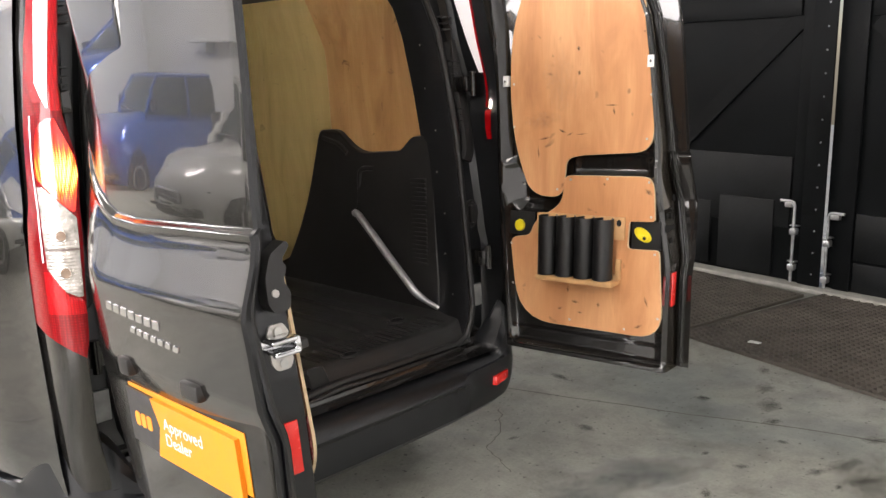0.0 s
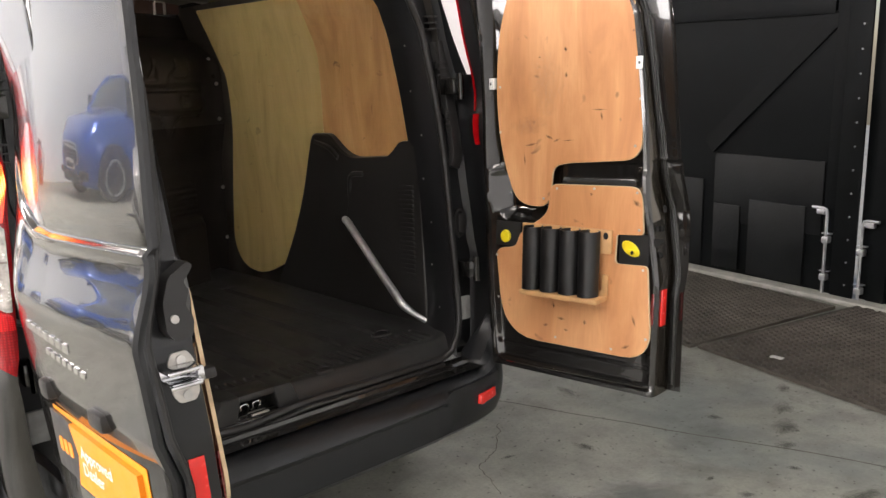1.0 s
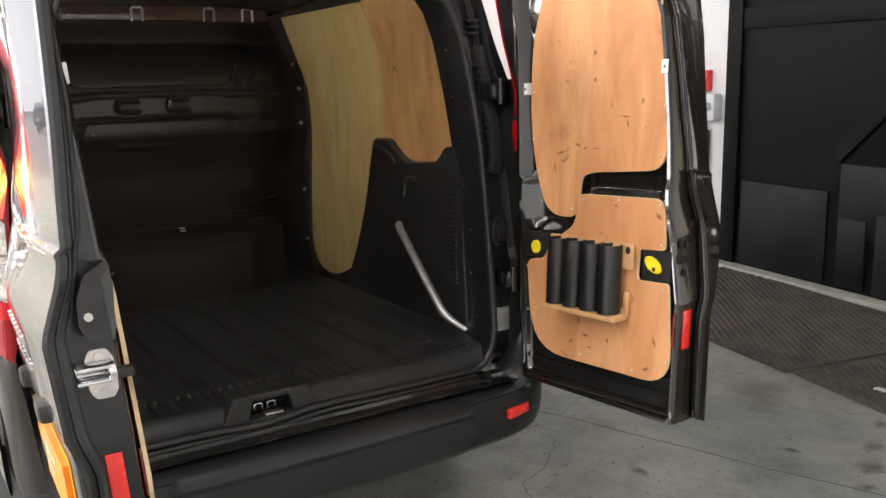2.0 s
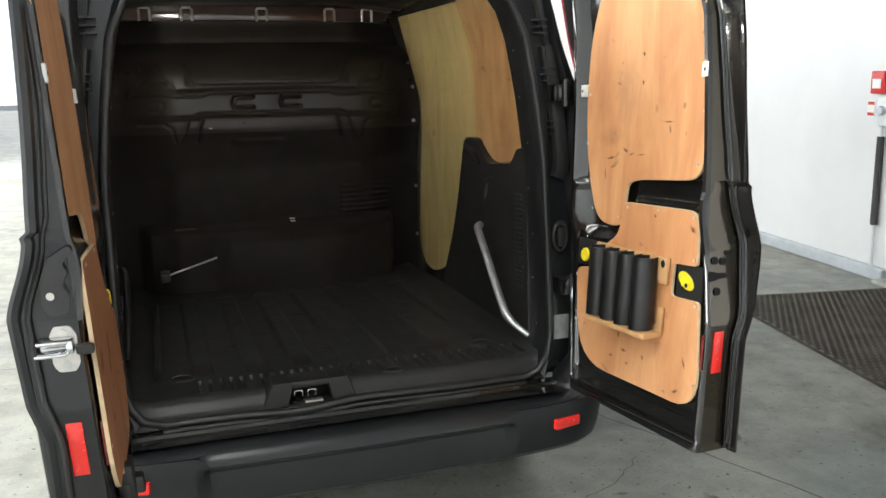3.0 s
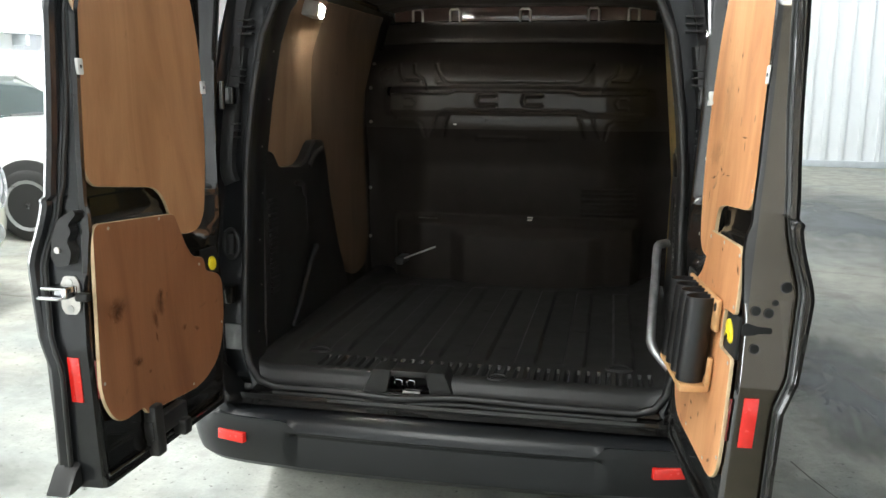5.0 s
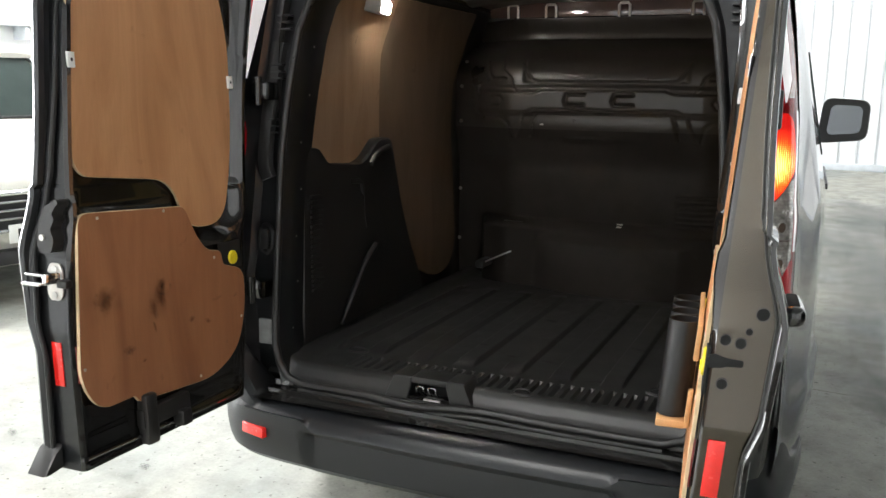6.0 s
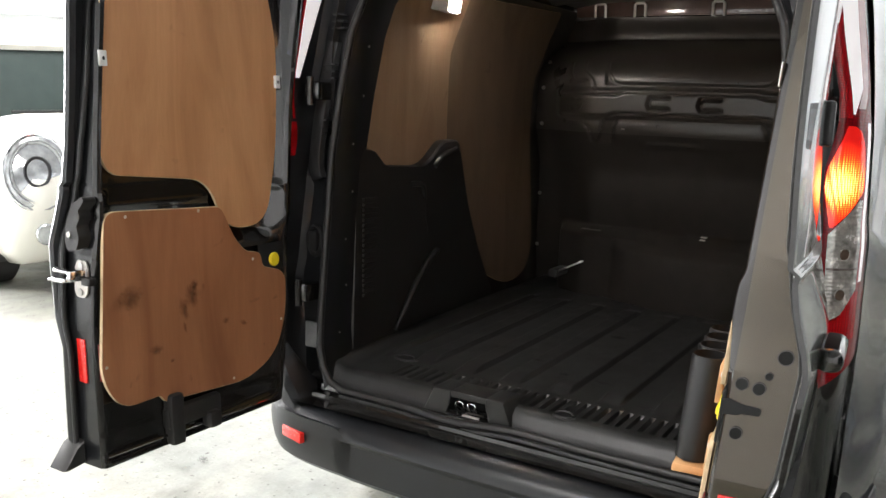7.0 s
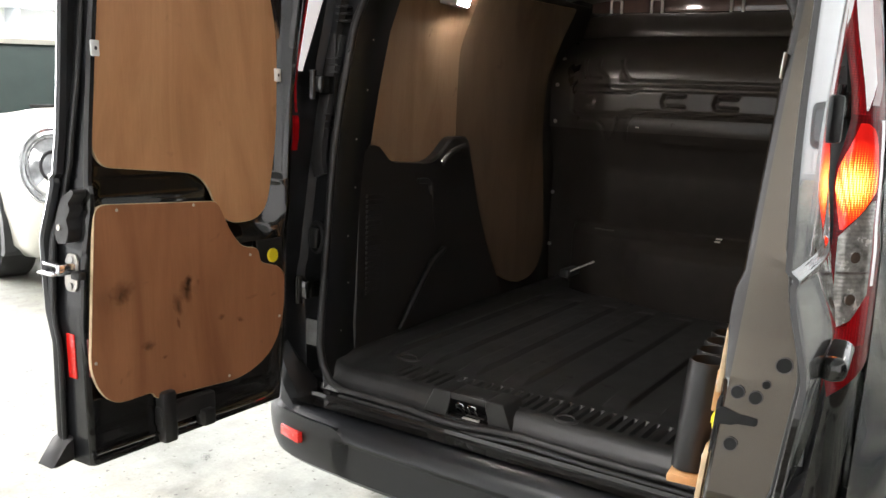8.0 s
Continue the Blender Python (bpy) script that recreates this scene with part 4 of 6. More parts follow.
def scuff(parent, f, u, v, w, ru, rv, turn=0.0, mat="scuff"):
    """A faint smear lying on a board."""
    o = f(u, v, w)
    du, dv = (f(u + 0.01, v, w) - o).normalized(), (f(u, v + 0.01, w) - o).normalized()
    c, s = math.cos(radians(turn)), math.sin(radians(turn))
    bm = bmesh.new()
    bm.faces.new([bm.verts.new((1.15 * math.cos(k * math.pi / 10), 1.15 * math.sin(k * math.pi / 10), 0)) for k in range(20)])
    ob = part("scuff", bm, M[mat], parent)
    a, b = (du * c + dv * s) * ru, (dv * c - du * s) * rv
    n = du.cross(dv).normalized() * 0.001
    ob.matrix_basis = Matrix(((a.x, b.x, n.x, o.x), (a.y, b.y, n.y, o.y), (a.z, b.z, n.z, o.z), (0, 0, 0, 1)))
    return ob


def screws(parent, f, spots, w):
    for u, v in spots:
        bm = bmesh.new()
        a, b = f(u, v, w), f(u, v, w - 0.01)
        disc(bm, a, b - a, 0.0045, 0.0016, 8, 0.0006)
        part("screw", bm, M["steel"], parent)


def oval(bm, f, u, v, w0, w1, ru, rv, turn=0.0, sides=20):
    c, s = math.cos(turn), math.sin(turn)
    prism(bm, [(u + ru * math.cos(a) * c - rv * math.sin(a) * s, v + ru * math.cos(a) * s + rv * math.sin(a) * c) for a in (2 * math.pi * k / sides for k in range(sides))], w0, w1, f, min(ru, rv) * 0.15)
    return bm


door_r = door_shell(RIGHT, "rear_door", "open dark grey rear door lined with plywood, four black pipes racked on it")
door_l = door_shell(LEFT_DOOR, "rear_door", "open dark grey rear door lined with brown plywood, a sign on its outside")

up_r = rounded([(0.160, 1.160), (0.294, 1.156), (0.303, 1.290), (0.36, 1.303), (0.622, 1.318), (0.626, 1.45), (0.603, 1.64), (0.56, 1.9), (0.13, 1.92), (0.068, 1.74), (0.062, 1.52), (0.090, 1.33)], [0.07, 0.05, 0.04, 0.05, 0.1, 0.1, 0.1, 0.12, 0.1, 0.1, 0.1, 0.1], 6)
board(door_r, right_door_at, up_r, 0.004, 0.013, M["ply_door"], "plywood_panel", "orange plywood lining with dark scuffs")
lo_r = rounded([(0.302, 1.236), (0.637, 1.240), (0.646, 1.096), (0.556, 1.092), (0.552, 1.0), (0.664, 1.003), (0.688, 0.712), (0.125, 0.71), (0.084, 1.006), (0.168, 1.02), (0.186, 1.07), (0.298, 1.14)], [0.03, 0.045, 0.01, 0.01, 0.016, 0.016, 0.1, 0.17, 0.03, 0.02, 0.025, 0.04], 6)
board(door_r, right_door_at, lo_r, -0.008, 0.0, M["ply_door"], "plywood_panel", "orange plywood lining cut round the yellow handle")
screws(door_r, right_door_at, [(0.33, 1.222), (0.47, 1.228), (0.62, 1.222), (0.632, 1.11), (0.65, 0.99), (0.668, 0.78), (0.55, 0.73), (0.34, 0.735), (0.1, 0.84), (0.09, 0.985)], -0.0085)
screws(door_r, right_door_at, [(0.135, 1.2), (0.27, 1.185), (0.6, 1.36), (0.612, 1.5), (0.58, 1.75), (0.08, 1.55), (0.085, 1.4)], 0.0035)
up_l = rounded([(0.655, 1.9), (0.660, 1.70), (0.692, 1.385), (0.665, 1.332), (0.342, 1.302), (0.288, 1.156), (0.118, 1.156), (0.060, 1.386), (0.040, 1.7), (0.09, 1.92)], [0.1, 0.1, 0.05, 0.07, 0.07, 0.07, 0.09, 0.1, 0.1, 0.1], 6)
board(door_l, left_door_at, up_l, 0.004, 0.013, M["ply_left_shaded"], "plywood_panel", "brown plywood lining")
lo_l = rounded([(0.702, 1.245), (0.316, 1.227), (0.266, 1.13), (0.226, 1.088), (0.165, 1.078), (0.158, 1.034), (0.060, 1.006), (0.064, 0.88), (0.115, 0.76), (0.24, 0.705), (0.552, 0.724), (0.566, 0.745), (0.690, 0.742), (0.742, 0.83)], [0.035, 0.02, 0.03, 0.02, 0.02, 0.015, 0.04, 0.08, 0.08, 0.08, 0.01, 0.01, 0.05, 0.07], 6)
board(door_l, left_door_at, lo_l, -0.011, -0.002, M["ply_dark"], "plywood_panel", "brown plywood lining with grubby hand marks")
screws(door_l, left_door_at, [(0.64, 1.228), (0.4, 1.222), (0.2, 1.062), (0.09, 0.86), (0.3, 0.725), (0.52, 0.735), (0.725, 0.86)], -0.0115)

for u, v, ru, rv, turn in ((0.215, 1.36, 0.035, 0.006, 12), (0.285, 1.385, 0.02, 0.006, -20), (0.315, 1.375, 0.018, 0.005, 25), (0.36, 1.375, 0.03, 0.003, 5), (0.19, 1.31, 0.005, 0.03, 5), (0.345, 1.58, 0.007, 0.013, 0), (0.34, 1.66, 0.008, 0.012, 20),
                           (0.47, 1.47, 0.035, 0.004, 0), (0.48, 1.45, 0.006, 0.02, 10), (0.24, 1.64, 0.005, 0.004, 0), (0.27, 1.55, 0.09, 0.16, 0), (0.2, 1.42, 0.1, 0.05, 10), (0.58, 1.7, 0.005, 0.006, 0)):
    scuff(door_r, right_door_at, u, v, 0.0032, ru, rv, turn, "scuff" if rv < 0.04 else "ply_smear")
for u, v, ru, rv, turn in ((0.36, 0.80, 0.02, 0.008, 0), (0.3, 0.77, 0.014, 0.007, 20), (0.38, 0.765, 0.012, 0.006, 0), (0.45, 0.80, 0.008, 0.012, 0), (0.625, 0.83, 0.006, 0.028, 20), (0.6, 0.745, 0.02, 0.008, 30), (0.33, 0.84, 0.006, 0.014, 0), (0.62, 1.19, 0.02, 0.012, -30), (0.46, 1.21, 0.008, 0.008, 0), (0.36, 0.86, 0.22, 0.04, 0)):
    scuff(door_r, right_door_at, u, v, -0.0088, ru, rv, turn, "scuff" if ru < 0.1 else "ply_smear")
for u, v, ru, rv, turn in ((0.44, 0.99, 0.03, 0.05, -25), (0.47, 0.96, 0.02, 0.05, -20), (0.47, 0.91, 0.008, 0.025, -15), (0.43, 1.02, 0.02, 0.025, 0), (0.57, 0.87, 0.03, 0.02, 10), (0.32, 0.9, 0.018, 0.015, 0), (0.64, 1.02, 0.05, 0.05, 0), (0.25, 0.88, 0.02, 0.012, 30), (0.52, 0.83, 0.012, 0.008, 0)):
    scuff(door_l, left_door_at, u, v, -0.0118, ru, rv, turn, "scuff_soft")
for f, parent, spots in ((right_door_at, door_r, ((0.044, 1.562, 0.02), (0.606, 1.606, -0.006))), (left_door_at, door_l, ((0.048, 1.581, 0.02), (0.664, 1.616, 0.0)))):
    for u, v, w in spots:
        bm = bmesh.new()
        box(bm, u - 0.011, u + 0.011, v - 0.019, v + 0.019, -0.003, 0.005 + w, 0.002, f)
        part("tag", bm, M["white_clip"], parent, "white paper tag tucked behind the plywood")
        bm = bmesh.new()
        oval(bm, f, u, v, -0.0045, -0.003, 0.0035, 0.005, 0, 10)
        part("mark", bm, M["plate_dark"], parent)


def edge_at(d, lift=0.0):
    """On the narrow latch face of a door: a across it, v up, h out of it."""
    def f(a, v, h):
        return d["f"](lerp(v, d["inner"]) + 0.005 + lift + h, v, a)
    return f


er, el = edge_at(RIGHT), edge_at(LEFT_DOOR)
for f, parent, a in ((er, door_r, 0.039), (el, door_l, 0.050)):
    bm = bmesh.new()
    box(bm, a - 0.0155, a + 0.0155, 0.817, 0.928, -0.001, 0.003, 0.0012, f)
    part("reflector", bm, M["reflector"], parent, "bright red oblong reflector")
# Dull red strip painted where the reflector mirrors in the door paint.
for d, parent in ((RIGHT, door_r), (LEFT_DOOR, door_l)):
    bm = bmesh.new()
    box(bm, lerp(0.87, d["inner"]) - 0.014, lerp(0.87, d["inner"]) - 0.006, 0.825, 0.92, -0.001, 0.003, 0.001, d["f"])
    part("reflector", bm, M["reflector_mirrored"], parent, "dull red strip painted as the reflector's reflection")

# holes and lock slot in the latch face of the right-hand door
for a, v, r in ((0.085, 1.164, 0.0125), (0.066, 1.131, 0.0065), (0.0275, 1.113, 0.0105), (0.0545, 1.109, 0.0105), (0.032, 1.033, 0.0105)):
    bm = bmesh.new()
    oval(bm, er, a, v, 0.0, 0.0022, r * 1.02, r * 1.02)
    part("hole_rim", bm, M["paint"], door_r)
    bm = bmesh.new()
    oval(bm, er, a, v, 0.0, 0.003, r * 0.88, r * 0.88)
    part("hole", bm, M["hole"], door_r)
bm = bmesh.new()
prism(bm, rounded([(0.002, 1.060), (0.03, 1.062), (0.034, 1.065), (0.064, 1.066), (0.064, 1.078), (0.034, 1.080), (0.012, 1.087), (0.002, 1.083)], 0.004, 3), 0.0, 0.0025, er)
part("lock_slot", bm, M["hole"], door_r)

# yellow release handle and plug on the inner face
bm = bmesh.new()
box(bm, 0.56, 0.662, 1.0, 1.094, -0.001, 0.012, 0.004, right_door_at)
part("handle_recess", bm, M["hole"], door_r)
bm = bmesh.new()
oval(bm, right_door_at, 0.602, 1.05, -0.006, 0.004, 0.034, 0.0195, -0.55)
box(bm, 0.59, 0.622, 1.036, 1.05, -0.010, -0.005, 0.002, right_door_at)
part("release_handle", bm, M["yellow"], door_r, "yellow release handle")
bm = bmesh.new()
oval(bm, right_door_at, 0.611, 1.04, -0.0112, -0.0098, 0.006, 0.006)
part("keyhole", bm, M["hole"], door_r)
for f, parent, u, v in ((right_door_at, door_r, 0.122, 1.051), (left_door_at, door_l, 0.101, 1.047)):
    # Black box paints the shade on the door metal round the plug.
    bm = bmesh.new()
    box(bm, u - 0.045, u + 0.06, v - 0.034, v + 0.05, -0.001, 0.006, 0.003, f)
    part("plug_shade", bm, M["hole"], parent)
    bm = bmesh.new()
    oval(bm, f, u, v, -0.009, 0.004, 0.0205, 0.0215)
    part("plug", bm, M["yellow"], parent, "round yellow plug")

# latch hook, pull and lower catch of the left-hand door
bm = bmesh.new()
prism(bm, rounded([(0.028, 1.033), (0.058, 1.033), (0.068, 1.048), (0.068, 1.106), (0.058, 1.124), (0.028, 1.124), (0.018, 1.106), (0.018, 1.048)], 0.006, 3), 0.0, 0.004, el)
latch = part("latch_plate", bm, M["steel"], door_l, "octagonal plated latch plate")
for v in (1.046, 1.110):
    bm = bmesh.new()
    oval(bm, el, 0.043, v, 0.004, 0.0075, 0.009, 0.009, 0, 10)
    part("bolt", bm, M["primer"], latch)
bm = bmesh.new()
box(bm, 0.022, 0.088, 1.080, 1.104, 0.004, 0.012, 0.003, el)
box(bm, 0.022, 0.036, 1.078, 1.106, 0.008, 0.05, 0.004, el)
box(bm, 0.03, 0.088, 1.078, 1.086, 0.01, 0.058, 0.003, el)
box(bm, 0.03, 0.088, 1.098, 1.106, 0.01, 0.052, 0.003, el)
box(bm, 0.034, 0.092, 1.077, 1.084, 0.05, 0.062, 0.002, el)
part("latch_hook", bm, M["chrome"], latch, "bright metal hook")
bm = bmesh.new()
box(bm, -0.012, 0.022, 1.068, 1.088, 0.0, 0.022, 0.005, el)
part("latch_spring", bm, M["plastic"], latch)
bm = bmesh.new()
prism(bm, rounded([(0.022, 1.155), (0.056, 1.15), (0.068, 1.17), (0.064, 1.22), (0.046, 1.262), (0.006, 1.285), (-0.002, 1.275), (0.022, 1.248), (0.012, 1.235), (0.026, 1.21), (0.014, 1.185)], 0.008, 3), -0.004, 0.034, el, 0.005)
pull = part("door_pull", bm, M["plastic"], door_l, "black plastic release lever")
bm = bmesh.new()
oval(bm, el, 0.05, 1.19, 0.03, 0.038, 0.0075, 0.0075)
part("pin", bm, M["steel"], pull)
bm = bmesh.new()
box(bm, 0.36, 0.55, 0.645, 0.70, -0.02, 0.01, 0.008, left_door_at)
box(bm, 0.5, 0.545, 0.60, 0.74, -0.028, 0.01, 0.008, left_door_at)
box(bm, 0.38, 0.42, 0.615, 0.66, -0.04, 0.0, 0.006, left_door_at)
part("lower_latch", bm, M["plastic"], door_l, "black plastic lower latch")
bm = bmesh.new()
prism(bm, [(0.75, 0.665), (0.772, 0.655), (0.815, 0.602), (0.80, 0.598), (0.75, 0.605)], 0.06, 0.118, left_door_at, 0.006)
part("corner_buffer", bm, M["seal"], door_l)

# rubber edging and pressings of both doors
for d, parent in ((RIGHT, door_r), (LEFT_DOOR, door_l)):
    f = d["f"]
    pts = []
    for k in range(40):
        v = 0.62 + (1.9 - 0.62) * k / 39
        pts.append(f(lerp(v, d["inner"]) + 0.0205, v, max(0.016, skin(d, lerp(v, d["outer"]), v) - d["flange"]) - 0.001))
    bm = bmesh.new()
    tube(bm, pts, d["bead"], 8)
    part("seal", bm, M["seal"], parent, "black rubber edging")
    bm = bmesh.new()
    tube(bm, smooth_path([f(lerp(0.62, d["inner"]) - 0.01, 0.63, 0.0), f(0.45, 0.625, 0.0), f(0.2, 0.62, 0.001), f(lerp(0.62, d["hinge"]) + 0.03, 0.632, 0.002), f(lerp(0.72, d["hinge"]) + 0.022, 0.72, 0.002), f(lerp(1.05, d["hinge"]) + 0.018, 1.05, 0.002)], 6), 0.005, 6)
    part("pressing", bm, M["paint"], parent)

# outside of the left-hand door: badge bars, lamp boxes, sign


def left_skin(u, v, h):
    return left_door_at(u, v, skin(LEFT_DOOR, u, v) + h)


for u0, u1, v, hh in ((0.2, 0.455, 1.103, 0.019), (0.305, 0.52, 1.063, 0.013)):
    for a, b in ((k / 7, (k + 0.62) / 7) for k in range(7)):
        bm = bmesh.new()
        p, q = u0 + (u1 - u0) * a, u0 + (u1 - u0) * b
        prism(bm, [(p, v - hh / 2 - 0.012 * a), (q, v - hh / 2 - 0.012 * b), (q + 0.004, v + hh / 2 - 0.012 * b), (p + 0.004, v + hh / 2 - 0.012 * a)], 0.004, -0.002, left_skin, 0.0015)
        part("badge_bar", bm, M["chrome"], door_l)
for u0, u1, v0, v1 in ((0.50, 0.572, 0.948, 0.988), (0.215, 0.265, 0.94, 0.985)):
    bm = bmesh.new()
    box(bm, u0, u1, v0, v1, 0.09, 0.148, 0.01, left_door_at)
    part("plate_lamp", bm, M["plastic"], door_l, "black number plate lamp")
bm = bmesh.new()
box(bm, 0.17, 0.76, 0.70, 0.962, 0.10, 0.118, 0.01, left_door_at)
part("plate_recess", bm, M["paint"], door_l)
sign = thing("dealer_sign", "orange and dark grey dealer sign fixed over the number plate", "sign", van.matrix_world.copy())
bm = bmesh.new()
box(bm, 0.192, 0.69, 0.772, 0.910, 0.1185, 0.121, 0.001, left_door_at)
part("backing", bm, M["plate_orange"], sign, "orange backing plate")
bm = bmesh.new()
prism(bm, [(0.192, 0.768), (0.318, 0.762), (0.345, 0.836), (0.315, 0.898), (0.192, 0.902)], 0.128, 0.1215, left_door_at)
part("dark_panel", bm, M["plate_dark"], sign)
bm = bmesh.new()
prism(bm, [(0.32, 0.760), (0.668, 0.756), (0.668, 0.894), (0.317, 0.898), (0.347, 0.836)], 0.132, 0.1215, left_door_at)
part("orange_panel", bm, M["plate_orange"], sign)
bm = bmesh.new()
for u in (0.222, 0.250, 0.278):
    prism(bm, rounded([(u, 0.812), (u + 0.022, 0.812), (u + 0.022, 0.846), (u, 0.846)], 0.007, 3), 0.1295, 0.1275, left_door_at)
part("emblem", bm, M["print_orange"], sign, "plain orange emblem blocks")


def lettering(text, size, u, v, w, mat, parent, f):
    """Flat raised letters in the built-in font, laid on a surface by f."""
    cu = bpy.data.curves.new("text", "FONT")
    cu.body, cu.size, cu.extrude, cu.resolution_u = text, size, 0.0, 3
    tmp = new("text", cu)
    me = bpy.data.meshes.new_from_object(tmp.evaluated_get(bpy.context.evaluated_depsgraph_get()))
    bpy.data.objects.remove(tmp)
    for p in me.vertices:
        p.co = f(u + p.co.x, v + p.co.y, w)
    me.materials.append(mat)
    ob = new("lettering", me)
    ob.parent = parent
    return ob


lettering("Approved", 0.042, 0.368, 0.838, 0.1335, M["print_white"], sign, left_door_at)
lettering("Dealer", 0.042, 0.368, 0.80, 0.1335, M["print_white"], sign, left_door_at)

# outside of the right-hand door: grip and stop


def right_skin(u, v, h):
    return right_door_at(u, v, skin(RIGHT, u, v) + h)


bm = bmesh.new()
box(bm, 0.40, 0.56, 1.118, 1.158, -0.006, 0.036, 0.016, right_skin, 4)
part("door_grip", bm, M["paint"], door_r, "grey painted door grip")
bm = bmesh.new()
box(bm, 0.42, 0.54, 1.150, 1.1595, 0.002, 0.026, 0.004, right_skin)
part("grip_hollow", bm, M["hole"], door_r)
bm = bmesh.new()
box(bm, 0.334, 0.350, 1.488, 1.572, -0.004, 0.016, 0.007, right_skin)
part("door_stop", bm, M["plastic"], door_r)

# ---- body ----
OPENING = [(0.60, 0.665), (0.66, 0.688), (0.75, 0.697), (1.34, 0.695), (1.55, 0.675), (1.75, 0.645), (1.86, 0.61), (1.92, 0.56)]
OUTSIDE = [(0.3, 0.86), (0.45, 0.893), (0.62, 0.912), (1.0, 0.92), (1.26, 0.917), (1.31, 0.91), (1.5, 0.9), (1.7, 0.88), (1.85, 0.856), (1.98, 0.77), (2.05, 0.66)]


def jamb_y(z):
    return 0.115 + 0.075 * (z - 0.62)


def corner_y(z):
    return -0.03 + 0.07 * max(0.0, z - 1.25) + 0.05 * soft(0.93, 0.7, z)


def tuck(side, z):
    """The right-hand lamp leans in a little more towards its top."""
    return 0.022 * soft(1.48, 1.76, z) if side > 0 else 0.0


LAMP_IN = [(0.56, 0.80), (0.94, 0.846), (0.99, 0.835), (1.1, 0.83), (1.24, 0.821), (1.31, 0.818), (1.39, 0.808), (1.43, 0.808), (1.53, 0.826), (1.6, 0.825), (1.79, 0.797), (1.95, 0.772)]


def corner_at(a, z, h=0.0):
    """The rounded rear corner in plan: a from 0 at the door gutter to 1 where it runs into the side."""
    xi, xo, depth = lerp(z, LAMP_IN), lerp(z, OUTSIDE) - 0.018, 0.12
    t = max(0.0, a) * math.pi / 2
    if t > math.pi / 2:
        return Vector((xo + h, corner_y(z) + depth + (t - math.pi / 2) * depth, z))
    n = Vector((depth * math.sin(t) + 0.1 * (xo - xi), -(xo - xi) * math.cos(t) - 1e-4, 0)).normalized()
    return Vector((xi + (xo - xi) * math.sin(t), corner_y(z) + depth * (1 - math.cos(t)), z)) + n * h


for side in (1, -1):
    bm = bmesh.new()
    rings, skins = [], []
    for k in range(40):
        z = 0.56 + (1.96 - 0.56) * k / 39
        a, b, y, q = lerp(z, OPENING), lerp(z, OUTSIDE), jamb_y(z), corner_y(z)
        j = lerp(z, LAMP_IN) - 0.004 - tuck(side, z)
        gutter = [(a + 0.02, y + 0.2), (a, y + 0.12), (a - 0.004, y + 0.035), (a + 0.004, y + 0.012), (a + 0.018, y + 0.006), (a + 0.026, y + 0.014), (a + 0.03, y + 0.03),
                  (j - 0.02, y + 0.032), (j - 0.002, y + 0.01), (j, q + 0.05)]
        corner = [(j, q + 0.05), (j + 0.001, q + 0.016)] + [(p.x - tuck(side, z) * (1 - k / 10), p.y) for k, p in ((k, corner_at(k / 10, z, -0.008)) for k in range(11))] + [(b - 0.024, 0.15 + 0.04 * (z - 0.6))]
        rings.append([Vector((side * px, py, z)) for px, py in gutter])
        skins.append([Vector((side * px, py, z)) for px, py in corner])
    loft(bm, rings, closed=False)
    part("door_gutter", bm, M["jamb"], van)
    bm = bmesh.new()
    loft(bm, skins, closed=False)
    part("rear_pillar", bm, M["paint"], van)
    # plates, hinges and clips on the door jamb
    zy = jamb_y
    bm = bmesh.new()
    box(bm, 0.728, 0.79, zy(0.8) + 0.018, zy(0.8) + 0.03, 0.70, 0.788, 0.003, lambda x, y, z: Vector((side * x, y, z)))
    part("jamb_plate", bm, M["dull_plate"], van, "pale plate on the door jamb")
    for z in (0.90, 1.56):
        bm = bmesh.new()
        box(bm, 0.735, 0.80, zy(z) - 0.045, zy(z) + 0.03, z - 0.03, z + 0.03, 0.008, lambda x, y, q: Vector((side * x, y, q)))
        tube(bm, [Vector((side * 0.775, zy(z) - 0.045, z - 0.045)), Vector((side * 0.775, zy(z) - 0.045, z + 0.045))], 0.013, 10)
        part("hinge", bm, M["paint"], van)
    bm = bmesh.new()
    ring = [Vector((side * (0.765 + 0.026 * math.cos(a)), zy(1.06) + 0.018, 1.065 + 0.048 * math.sin(a))) for a in (2 * math.pi * k / 16 for k in range(16))]
    tube(bm, ring, 0.009, 8, True)
    box(bm, 0.75, 0.78, zy(1.06), zy(1.06) + 0.03, 1.03, 1.1, 0.006, lambda x, y, q: Vector((side * x, y, q)))
    part("check_strap", bm, M["plastic"], van, "black door check strap ring")
    for z0 in (1.42, 1.6, 1.76):
        bm = bmesh.new()
        for k in range(3):
            box(bm, lerp(z0, OPENING) + 0.05, lerp(z0, OPENING) + 0.1, zy(z0) + 0.005, zy(z0) + 0.03, z0 + k * 0.022, z0 + k * 0.022 + 0.006, 0.001, lambda x, y, q: Vector((side * x, y, q)))
        part("wire_clip", bm, M["plastic"], van)
    bm = bmesh.new()
    tube(bm, smooth_path([Vector((side * 0.742, zy(1.72) + 0.03, 1.72)), Vector((side * 0.77, zy(1.5) + 0.02, 1.5)), Vector((side * 0.78, zy(1.36) + 0.015, 1.33)), Vector((side * 0.765, zy(1.3) + 0.02, 1.27))], 5), 0.03, 8, rx=0.02)
    part("gaiter", bm, M["plastic"], van, "black wiring gaiter")

    # outer side panel from the rear lamp forward, and the wheels' arches
    bm = bmesh.new()
